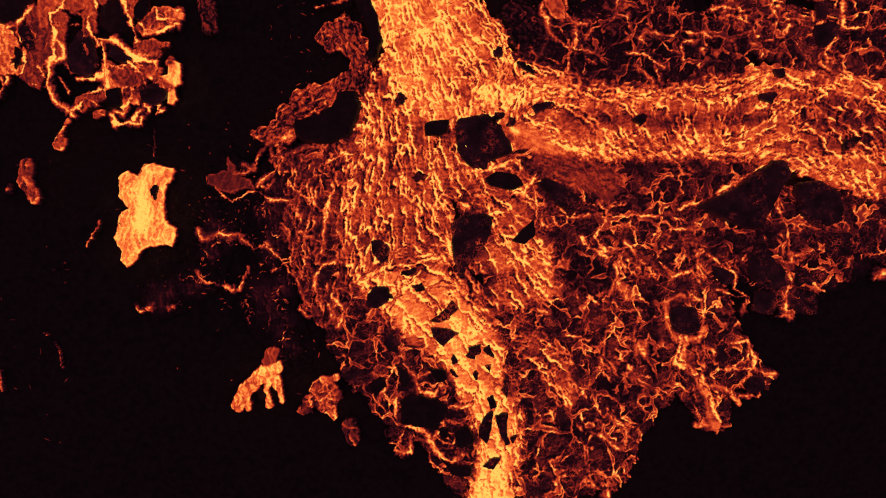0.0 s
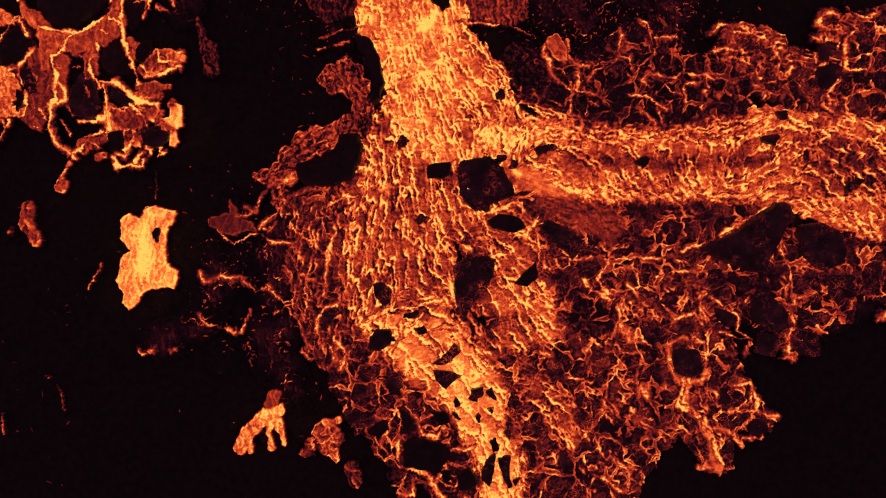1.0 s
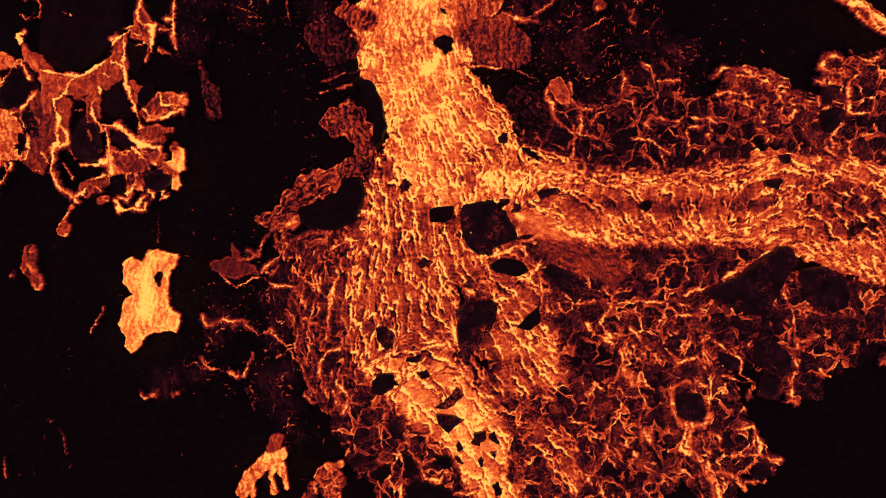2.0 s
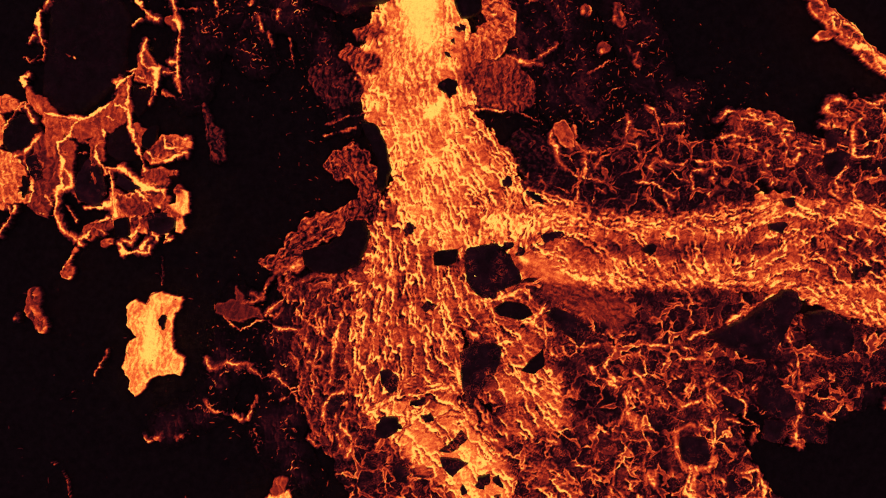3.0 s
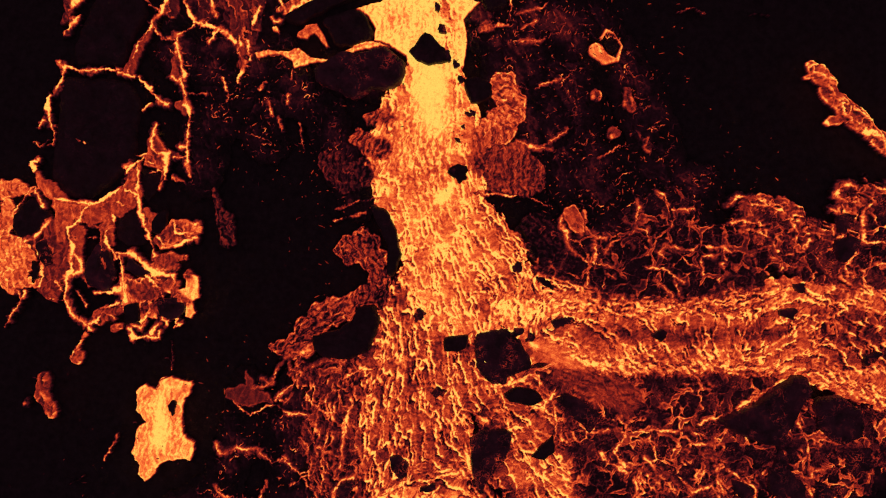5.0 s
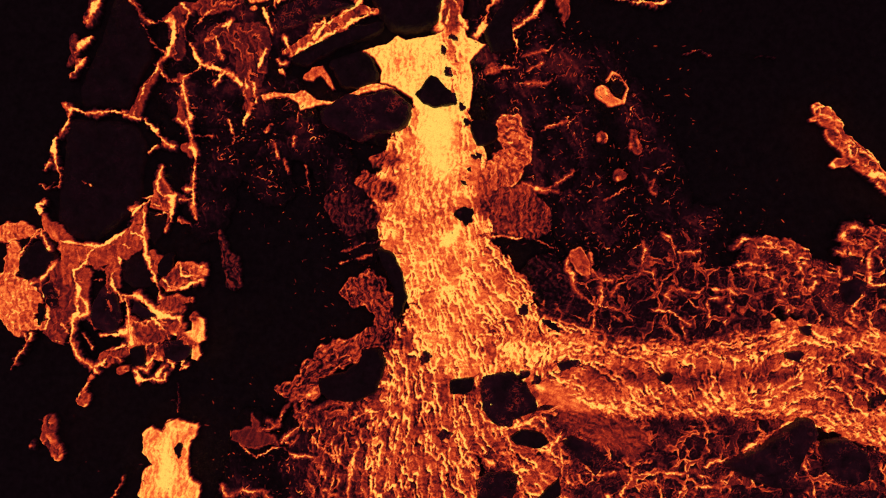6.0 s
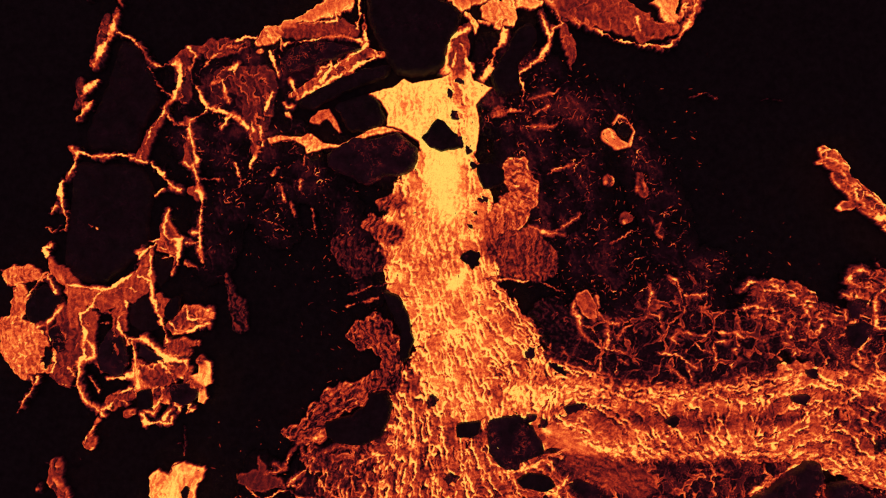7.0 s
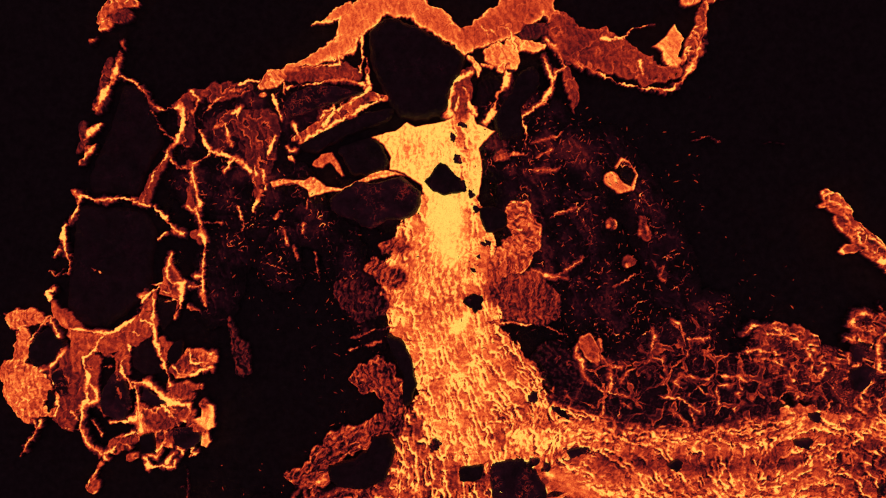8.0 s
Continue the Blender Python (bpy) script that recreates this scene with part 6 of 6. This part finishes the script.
patch = pieces(square)
for n, b in enumerate(BODIES):
    here = square == n
    marks, count = np.unique(patch[here], return_counts=True)
    for m in marks[count > 10]:
        q = quads[here & (patch == m)]
        used, local = np.unique(q.ravel(), return_inverse=True)
        ob = new(b["name"], heated(mesh_of(b["name"], flat[used], local.reshape(-1, 4), LAVA), HEAT.ravel()[used]))
        if b["parent"]:
            ob.parent = b["parent"]
        tagged(ob, b["label"], b["category"], b["group"], b["kind"])

# ---- the cold ground: one sheet out to the horizon ----
def ground_lines(a, b, step):
    mid = np.arange(a, b, step)
    out = np.array([4, 12, 30, 80, 200, 600, 1600, 3500.0])
    return np.concatenate([a - out[::-1], mid, b + out])


gx, gy = np.meshgrid(ground_lines(-30, 30, 0.2), ground_lines(-20, 38, 0.2))
near = (np.abs(gx) < 31) & (gy > -21) & (gy < 39)
gz = -0.04 - 0.07 * np.clip(0.5 + rough(gx / 0.8, gy / 0.8, 90, 3, 0.6), 0, 1) * near
gi = np.arange(gx.size).reshape(gx.shape)
gq = np.stack([gi[:-1, :-1], gi[:-1, 1:], gi[1:, 1:], gi[1:, :-1]], -1).reshape(-1, 4)
ground = new("ground", mesh_of("ground", np.stack([gx.ravel(), gy.ravel(), gz.ravel()], -1), gq, ROCK))
tagged(ground, "black cold lava rock with a rough crust", "ground", "", "structure")


# ---- crust plates that float on the flow or stand round it ----
def level_at(x, y):
    i, j = int((y - YS[0]) / STEP), int((x - XS[0]) / STEP)
    return max(LEVEL[i, j], -0.05) if 0 <= i < NY and 0 <= j < NX else -0.05


def plate(corners, label, height=0.16, material=None, round_=0.5, name="crust_plate", group="crust plates", lump=0.05, seed=[0]):
    """A slab of chilled crust with a ragged outline, a worn rim and an uneven top."""
    seed[0] += 1
    sd = 200 + seed[0]
    c = np.array(corners, float)
    if len(c) == 2:  # a long lens between two ends: (x, y, half width) twice
        a, b = c[0, :2], c[1, :2]
        ax = (b - a) / max(np.linalg.norm(b - a), 1e-6)
        side = np.array([-ax[1], ax[0]])
        r0, r1 = c[0, 2], c[1, 2]
        c = np.array([a - ax * r0 * 0.8, a + side * r0, (a + b) / 2 + side * (r0 + r1) * 0.52, b + side * r1, b + ax * r1 * 0.8, b - side * r1, (a + b) / 2 - side * (r0 + r1) * 0.5, a - side * r0])
        c[:, :2] += (0.45 * max(r0, r1)) * np.random.RandomState(sd).uniform(-1, 1, (8, 2))
        c = np.delete(c, [sd % 8, (sd + 3) % 8], 0)
    c = c[:, :2]
    ring = []
    for k in range(len(c)):
        p0, p1, p2, p3 = c[k - 1], c[k], c[(k + 1) % len(c)], c[(k + 2) % len(c)]
        for s in np.linspace(0, 1, 8, endpoint=False):
            bend = 0.5 * ((2 * p1) + (p2 - p0) * s + (2 * p0 - 5 * p1 + 4 * p2 - p3) * s ** 2 + (3 * p1 - p0 - 3 * p2 + p3) * s ** 3)
            ring.append(bend * round_ + (p1 + (p2 - p1) * s) * (1 - round_))
    ring = np.array(ring)
    mid = ring.mean(0)
    size = np.hypot(*(ring - mid).T).mean()
    amp, turn = (0.24 if size < 0.5 else 0.08) * min(size, 1.0), max(0.16, min(0.45, 0.7 * size))
    ring = ring + amp * np.stack([rough(ring[:, 0] / turn, ring[:, 1] / turn, sd), rough(ring[:, 0] / turn, ring[:, 1] / turn, sd + 50)], -1)
    z0 = max(level_at(*mid), float(np.percentile([level_at(*p) for p in mid + 0.8 * (ring - mid)], 70)))
    verts, n = [], len(ring)
    for shrink, z in ((1.03, -0.35), (1.0, 0.45), (0.96, 0.85), (0.88, 1.0), (0.7, 1.0), (0.5, 0.95), (0.28, 1.0), (0.1, 0.97)):
        p = mid + (ring - mid) * shrink
        up = lump * rough(p[:, 0] / 0.5, p[:, 1] / 0.5, sd + 9) if shrink < 0.97 else 0
        verts.append(np.stack([p[:, 0], p[:, 1], z0 + height * z + up * np.ones(n)], -1))
    rings = len(verts)
    verts = np.concatenate(verts)
    k = np.arange(n)
    faces = np.concatenate([np.stack([r * n + k, r * n + (k + 1) % n, (r + 1) * n + (k + 1) % n, (r + 1) * n + k], -1) for r in range(rings - 1)])
    me = mesh_of(name, verts - np.array([mid[0], mid[1], z0]), faces, material or SLAB)
    bm = bmesh.new()
    bm.from_mesh(me)
    bm.verts.ensure_lookup_table()
    bm.faces.new([bm.verts[(rings - 1) * n + j] for j in range(n)]).smooth = True
    bmesh.ops.recalc_face_normals(bm, faces=bm.faces)
    bm.to_mesh(me)
    bm.free()
    ob = new(name, me)
    ob.location = (mid[0], mid[1], z0)
    return tagged(ob, label, "crust plate", group)


RAFT = "black crust raft floating on orange lava"
plate([(0.78, 6.75), (1.44, 6.93), (2.34, 7.05), (3.03, 6.39), (3.48, 5.58), (3.63, 5.07), (2.58, 4.68), (2.22, 4.23), (1.44, 4.29), (0.72, 5.19)], "large black crust raft in the middle of the flow", material=CRUST)
plate([(-0.90, 6.63), (0.27, 6.75), (0.21, 6.09), (-0.27, 5.91), (-0.90, 5.94)], RAFT)
plate([(2.19, 3.69), (2.88, 4.08), (3.84, 3.87), (4.26, 3.39), (3.63, 3.09), (2.58, 3.27)], RAFT)
plate([(5.13, 3.18, 0.42), (7.02, 2.19, 0.48)], "long black crust raft beside the lava sheet", material=CRUST)
plate([(0.48, 1.23), (1.08, 1.77), (2.28, 1.83), (2.64, 1.47), (2.28, 0.33), (1.53, -0.57), (0.93, -1.47), (0.54, -0.27)], "large dark crust raft with red creases", material=CRUST)
plate([(3.60, 0.45), (4.74, 1.59), (4.83, 0.69), (4.26, 0.24)], "triangular black crust raft on orange lava", round_=0.15)
plate([(-7.77, 6.69), (-6.72, 6.99), (-5.76, 7.47), (-5.37, 8.25), (-4.56, 8.19), (-4.32, 7.38), (-4.86, 6.03), (-5.82, 5.52), (-7.17, 5.58), (-7.71, 6.03)], "black slab ringed by glowing lava", 0.3)
plate([(-4.77, 13.53), (-3.87, 13.23), (-3.36, 12.03), (-3.24, 10.83), (-3.60, 9.87), (-3.96, 9.99), (-3.78, 11.13), (-4.17, 12.03)], "black slab at the channel's edge", 0.35)
plate([(13.51, 2.30), (15.37, 3.25), (16.41, 4.06), (17.31, 4.63), (17.97, 4.51), (18.18, 3.94), (17.85, 3.43), (17.40, 2.71), (16.95, 1.76), (16.62, 1.07), (15.66, 1.16), (14.41, 1.61)], "long black slab lying across the flow", 0.35, material=CRUST, round_=0.3)
plate([(18.48, 3.33), (19.68, 3.57), (20.73, 2.88), (20.88, 1.53), (19.68, 1.08), (18.63, 1.83)], "round black slab at the flow's edge", 0.3, material=CRUST)
plate([(11.94, -3.12), (13.23, -3.03), (13.44, -4.11), (12.93, -4.53), (12.03, -4.23)], "square black crust block ringed by lava", material=CRUST)
plate([(-0.75, 15.36), (-0.39, 15.60), (0.00, 15.66), (0.27, 15.60), (0.21, 15.06), (-0.15, 14.64)], "kite-shaped black raft in the channel", round_=0.3)
plate([(-2.76, 21.59), (-1.92, 22.59), (-0.96, 21.78), (-0.72, 21.09), (-1.77, 20.88), (-2.37, 21.07)], "angular black raft at the mouth of the pool", 0.2, round_=0.2)
plate([(-7.30, 23.40), (-5.66, 23.94), (-4.97, 23.52), (-4.67, 22.71), (-4.76, 22.30), (-5.81, 21.91), (-6.64, 22.03), (-7.06, 22.71)], "black slab tilted into the pool", 0.3, round_=0.3)
plate([(-5.61, 29.59), (-4.62, 30.21), (-3.12, 29.74), (-1.77, 28.98), (-0.66, 28.23), (-0.87, 27.33), (-1.38, 26.43), (-1.62, 25.23), (-2.82, 24.89), (-4.02, 24.99), (-4.77, 26.00), (-5.52, 27.79)], "great black slab under an arch of lava", 0.5, round_=0.6)
plate([(-7.08, 21.13), (-6.27, 21.61), (-5.40, 21.49), (-4.02, 21.84), (-3.00, 21.04), (-3.12, 20.03), (-3.87, 19.54), (-4.77, 19.61), (-5.64, 19.12), (-6.54, 19.57), (-7.62, 20.09), (-7.74, 20.66)], "black mound with fine red cracks beside the channel", 0.5, material=CRUST, round_=0.3)
plate([(0.06, 20.13), (0.84, 20.28), (1.62, 19.83), (1.38, 19.08), (0.48, 18.93)], "black slab beside the channel", 0.25)
plate([(2.22, 27.33), (3.03, 27.63), (3.33, 26.73), (2.28, 25.38), (2.34, 24.03), (1.23, 23.73), (0.84, 24.93), (1.83, 26.43)], "black slab between strands of lava", 0.3, round_=0.3)
plate([(-9.54, 26.29), (-8.22, 26.74), (-5.97, 26.29), (-6.72, 25.99), (-8.52, 25.39), (-9.83, 24.94), (-10.11, 25.69)], "dark slab with glowing edges", 0.3, material=CRUST, round_=0.3)
plate([(-9.40, 23.44), (-7.92, 24.34), (-5.82, 25.24), (-4.32, 25.48), (-4.77, 24.80), (-6.72, 24.04), (-8.52, 23.14)], "long black slab above the pool", 0.35, round_=0.3)
plate([(-21.03, 20.32), (-17.67, 20.09), (-16.92, 18.89), (-17.22, 17.73), (-17.22, 15.93), (-18.57, 14.73), (-19.62, 13.89), (-21.12, 14.28), (-21.63, 15.33), (-21.27, 18.31)], "wide flat black slab framed by lava", 0.22, round_=0.25)
plate([(-18.57, 26.74), (-17.67, 26.59), (-17.01, 25.24), (-16.62, 23.74), (-17.52, 22.09), (-17.82, 20.95), (-20.37, 21.13), (-20.37, 22.09), (-19.32, 24.49)], "tall black slab between two seams", 0.22, round_=0.25)
plate([(-23.58, 12.81), (-23.31, 13.35), (-22.74, 13.86), (-22.41, 13.89), (-21.99, 13.38), (-21.63, 13.26), (-21.69, 12.93), (-21.99, 12.69), (-22.17, 12.33), (-22.47, 12.00), (-23.13, 11.88), (-23.49, 12.12)], "round black plate in the lava network", 0.2)
plate([(-16.23, 12.72), (-15.93, 13.17), (-15.45, 13.26), (-15.51, 12.51), (-15.81, 12.06), (-16.23, 12.12)], "oval black plate in the lava network", 0.15)
plate([(-22.23, 11.52), (-21.75, 11.70), (-21.45, 11.10), (-21.39, 10.50), (-21.81, 10.38), (-22.11, 10.92)], "dark plate in the lava network", 0.12, material=CRUST)
plate([(-22.50, 10.71), (-22.11, 10.20), (-22.23, 9.72), (-22.53, 9.54), (-22.53, 10.20)], "small dark plate in the lava network", 0.12)
plate([(-19.47, 11.13), (-18.87, 11.73), (-18.42, 10.83), (-18.27, 9.63), (-18.87, 9.03), (-19.83, 9.63), (-19.71, 10.53)], "dark plate in the lava network", 0.15, material=CRUST)
plate([(-18.12, 12.93), (-17.22, 13.38), (-16.71, 12.63), (-16.62, 11.58), (-17.52, 11.43), (-18.21, 11.88)], "black plate in the lava network", 0.15)
plate([(-17.52, 10.77), (-16.92, 10.38), (-16.32, 9.99), (-17.22, 9.87), (-17.61, 10.23)], "dark plate in the lava network", 0.12, material=CRUST)
plate([(-15.93, 8.58), (-14.82, 8.73), (-14.52, 7.98), (-15.27, 7.53), (-15.87, 7.83)], "dark crust plate in the lava network", 0.12, material=CRUST)
plate([(-17.61, 8.28), (-16.92, 8.43), (-16.83, 7.53), (-17.52, 7.38)], "dark plate in the lava network", 0.12)
plate([(-16.89, 15.54), (-15.87, 15.24), (-15.93, 14.76), (-16.17, 14.28), (-16.59, 13.74), (-16.89, 14.22)], "black plate in the lava network", 0.12, round_=0.2)
plate([(-15.33, 3.03), (-15.21, 3.30), (-15.01, 3.38), (-14.89, 3.18), (-15.01, 2.87), (-15.09, 2.59), (-15.25, 2.79)], "small black island in a bright breakout", 0.12)
plate([(-9.83, -7.47), (-9.46, -7.26), (-9.29, -7.77), (-9.68, -8.01)], "black island between the fork's arms", 0.1)
plate([(7.53, 22.23), (8.04, 22.23), (8.22, 21.78), (7.92, 21.57), (7.56, 21.78)], "small black island inside a lava hook", 0.1)
EDGE = "black crust block between cracks at the flow's edge"
plate([(16.02, -0.57), (16.71, 0.80), (16.95, -0.10), (17.46, -0.69), (17.94, -1.23), (17.94, -1.92), (16.86, -2.01), (16.02, -1.29)], EDGE, 0.14, material=CRUST, round_=0.2)
plate([(18.56, -2.04), (19.67, -2.31), (19.73, -3.38), (18.56, -3.44)], EDGE, 0.14, material=CRUST, round_=0.2)
plate([(20.06, 0.80), (21.35, 0.86), (21.29, -0.33), (20.15, -0.45)], EDGE, 0.14, material=CRUST, round_=0.2)
plate([(16.47, -2.19), (17.58, -2.34), (17.64, -2.97), (17.40, -3.50), (16.38, -3.26)], EDGE, 0.14, material=CRUST, round_=0.2)
plate([(18.48, -0.81), (19.19, -1.23), (19.43, -1.77), (18.48, -1.92)], EDGE, 0.14, material=CRUST, round_=0.2)
plate([(14.17, -0.87), (15.01, -1.11), (15.37, -1.53), (14.95, -1.95), (14.26, -1.65)], EDGE, 0.14, material=CRUST, round_=0.2)
rows = dict(label=RAFT, group="small rafts", name="crust_raft", material=FLOE)
for lens in ([(2.76, 10.38, 0.24), (3.00, 10.26, 0.24)], [(4.02, 9.69, 0.18), (4.74, 9.33, 0.21)], [(-2.28, 7.68, 0.21), (-2.10, 8.07, 0.24)], [(4.83, 7.32, 0.24), (5.64, 7.53, 0.27)], [(2.64, 6.87, 0.18), (3.18, 6.99, 0.18)], [(3.42, 6.45, 0.21), (3.66, 6.75, 0.21)]):
    plate(lens, **rows)
for lens in ([(10.14, 6.57, 0.24), (10.44, 6.99, 0.21)], [(17.52, 9.27, 0.27), (17.94, 9.21, 0.24)], [(21.18, 5.37, 0.30), (21.72, 5.73, 0.27)], [(-1.38, 3.81, 0.18), (-0.96, 3.87, 0.18)], [(-3.36, 0.27, 0.24), (-3.00, -0.21, 0.27)], [(17.28, 7.83, 0.21), (16.68, 7.98, 0.18)]):
    plate(lens, **rows)
for lens in ([(-2.82, -2.52, 0.27), (-3.48, -2.37, 0.30)], [(-2.07, -1.23, 0.21), (-1.47, -1.11, 0.18)], [(0.36, -6.33, 0.12), (0.72, -6.63, 0.12)], [(0.54, -5.61, 0.12), (0.66, -5.97, 0.12)], [(1.74, -6.48, 0.12), (1.68, -6.75, 0.12)]):
    plate(lens, **rows)
blocks = ([(-0.66, -3.81), (0.18, -3.12), (0.48, -2.67), (0.84, -3.12), (0.33, -3.57), (-0.12, -3.87)], [(-0.66, -4.11), (0.48, -4.23), (0.84, -4.41), (0.33, -4.77), (0.03, -5.13), (-0.48, -4.68)], [(1.20, -5.67), (1.38, -5.13), (1.92, -5.01), (2.01, -5.43), (1.62, -5.73)], [(2.16, -5.25), (2.43, -5.01), (2.70, -5.73), (2.28, -5.52)],
          [(2.16, -6.12), (2.52, -6.03), (2.46, -6.45)], [(3.12, -7.47), (3.18, -6.87), (3.42, -6.57), (3.51, -7.11), (3.39, -7.77)], [(2.28, -7.77), (2.64, -7.71), (2.82, -8.22), (2.52, -8.40)])
for shape in blocks:
    plate(shape, round_=0.3, **rows)
blocks = ([(1.92, -9.87), (1.92, -9.27), (2.28, -8.61), (2.64, -8.49), (2.58, -9.12), (2.34, -10.20)], [(2.73, -8.67), (3.39, -8.61), (3.33, -9.57), (3.54, -10.17), (3.24, -10.23), (2.94, -9.57)], [(3.51, -9.87), (3.93, -9.72), (3.66, -10.20)], [(2.13, -11.37), (2.58, -10.92), (3.06, -10.92), (2.64, -11.55)],
          [(4.08, -11.82), (4.68, -10.92), (4.77, -11.22), (4.32, -11.88)], [(4.38, -8.37), (4.68, -8.43), (4.77, -9.15), (4.44, -9.21)], [(-2.82, -4.47), (-2.37, -4.62), (-2.28, -5.37), (-2.82, -5.52), (-3.06, -4.92)])
for shape in blocks:
    plate(shape, round_=0.3, **rows)
blocks = ([(-3.78, 0.39), (-3.36, 0.51), (-2.76, 0.03), (-2.88, -0.57), (-3.24, -0.72), (-3.66, -0.27)], [(-6.54, -1.47), (-6.18, -0.93), (-5.52, -0.81), (-5.76, -1.41), (-6.18, -1.95)], [(-3.96, -2.37), (-3.57, -1.95), (-2.88, -2.01), (-2.82, -2.67), (-3.48, -3.15), (-3.96, -2.97)], [(-1.68, 3.75), (-1.26, 3.96), (-0.78, 3.87), (-1.02, 3.60), (-1.44, 3.57)],
          [(-1.62, -1.92), (-1.08, -1.77), (-0.96, -2.13), (-1.38, -2.25)])
for shape in blocks:
    plate(shape, round_=0.3, **rows)
blocks = ([(-2.22, -7.95), (-1.62, -7.65), (-0.27, -7.83), (0.33, -8.43), (0.03, -8.88), (-0.30, -9.51), (-1.32, -9.27), (-2.16, -9.15)], [(-3.72, -6.81), (-3.06, -6.69), (-3.00, -7.17), (-3.48, -7.68), (-3.84, -7.47)], [(-0.87, -6.27), (0.03, -6.27), (0.21, -6.81), (-0.27, -6.99)], [(0.63, -9.63), (1.23, -9.21), (1.68, -10.02), (1.23, -10.38), (0.72, -10.38)],
          [(-0.18, -10.89), (0.48, -11.31), (1.44, -11.37), (1.47, -11.91), (0.48, -11.85)], [(-2.34, -6.21), (-1.80, -6.45), (-1.68, -7.05), (-2.16, -7.23)], [(-0.24, -9.45), (0.18, -9.33), (0.30, -9.81), (-0.06, -9.99)])
for shape in blocks:
    plate(shape, "black crust block in a net of orange seams", round_=0.3)
for lens in ([(-0.96, 24.63, 0.12), (-0.66, 24.45, 0.15)], [(-1.29, 24.09, 0.09), (-1.26, 23.79, 0.12)], [(-1.11, 22.89, 0.12), (-1.02, 22.59, 0.15)], [(-1.02, 21.63, 0.18), (-0.72, 21.21, 0.21)], [(-0.42, 21.09, 0.12), (-0.27, 20.73, 0.15)], [(0.24, 18.39, 0.12), (0.42, 18.21, 0.09)], [(-0.30, 17.01, 0.09), (-0.15, 16.89, 0.09)]):
    plate(lens, **rows)
for lens in ([(-0.57, 15.33, 0.12), (-0.36, 15.27, 0.12)], [(0.00, 17.73, 0.09), (0.12, 17.61, 0.09)], [(0.48, 18.48, 0.15), (0.66, 18.27, 0.12)], [(-0.18, 20.28, 0.12), (0.00, 20.07, 0.12)]):
    plate(lens, **rows)

blocks = ([(14.40, -5.13), (14.76, -5.01), (14.94, -5.61), (14.70, -6.03), (14.43, -5.73)], [(5.94, -8.43), (6.33, -8.25), (6.42, -8.97), (6.03, -9.21)], [(8.16, -6.93), (8.58, -6.75), (8.88, -7.11), (8.46, -7.41)], [(16.14, -6.69), (16.83, -6.63), (16.92, -7.32), (16.23, -7.62), (15.78, -7.23)])
for shape in blocks:
    plate(shape, "black crust block in a net of orange seams", 0.1, round_=0.3, material=FLOE)

blocks = ([(19.65, 12.90), (20.16, 13.14), (20.64, 13.02), (20.46, 12.48), (20.04, 12.12), (19.68, 12.30)], [(19.50, 11.70), (20.46, 11.91), (20.82, 11.70), (20.58, 11.16), (19.98, 10.50), (19.56, 10.80)], [(21.24, 11.40), (22.11, 11.46), (22.32, 11.04), (21.48, 10.86)])
for shape in blocks:
    plate(shape, "black crust block in a net of orange seams", 0.14, round_=0.3, material=CRUST)

# ---- embers: specks of glow in the hair cracks of the cold rock ----
def embers(name, label, middle, spread, count, seed, heat=0.34):
    rs = np.random.RandomState(seed)
    verts, faces, warm = [], [], []
    for k in range(count):
        x, y = middle[0] + spread[0] * rs.normal(), middle[1] + spread[1] * rs.normal()
        ang, half, thin = rs.uniform(0, np.pi), rs.uniform(0.03, 0.06) + 0.14 * rs.rand() ** 4, rs.uniform(0.018, 0.032)
        ux, uy = math.cos(ang), math.sin(ang)
        z = level_at(x, y) + 0.05
        b = len(verts)
        for s, t in ((-1, 0), (-0.3, -1), (0.4, -0.8), (1, 0.2), (0.3, 1), (-0.4, 0.9)):
            verts.append((x + ux * s * half - uy * t * thin, y + uy * s * half + ux * t * thin, z))
        verts.append((x, y, z + 0.02))
        faces += [(b + i, b + (i + 1) % 6, b + 6) for i in range(6)]
        warm += [heat * rs.uniform(0.35, 1.3)] * 7
    ob = new(name, heated(mesh_of(name, np.array(verts), np.array(faces), LAVA), np.array(warm)))
    return tagged(ob, label, "embers", "", "stuff")


embers("ember_specks", "scattered red ember specks in black crust west of the flow", (-9.40, 0.63), (2.60, 3.20), 280, 301, 0.4)
embers("ember_specks", "scattered red ember specks in black crust by the neck", (-7.32, 15.03), (2.40, 3.00), 150, 302, 0.32)
embers("ember_specks", "scattered red ember specks in black crust east of the neck", (6.48, 17.73), (3.20, 3.60), 420, 303, 0.36)
embers("ember_specks", "scattered red ember specks by the northern crust blocks", (10.38, 13.83), (3.40, 1.60), 260, 304, 0.4)
embers("ember_specks", "scattered red ember specks along the torn crust", (-10.82, 19.46), (2.40, 1.80), 180, 305, 0.4)
embers("ember_specks", "few faint ember specks in cold black rock", (-20.67, -2.97), (3.00, 3.50), 45, 306, 0.22)
embers("ember_specks", "faint ember specks beside the pool", (3.48, 23.13), (1.80, 1.50), 200, 307, 0.42)
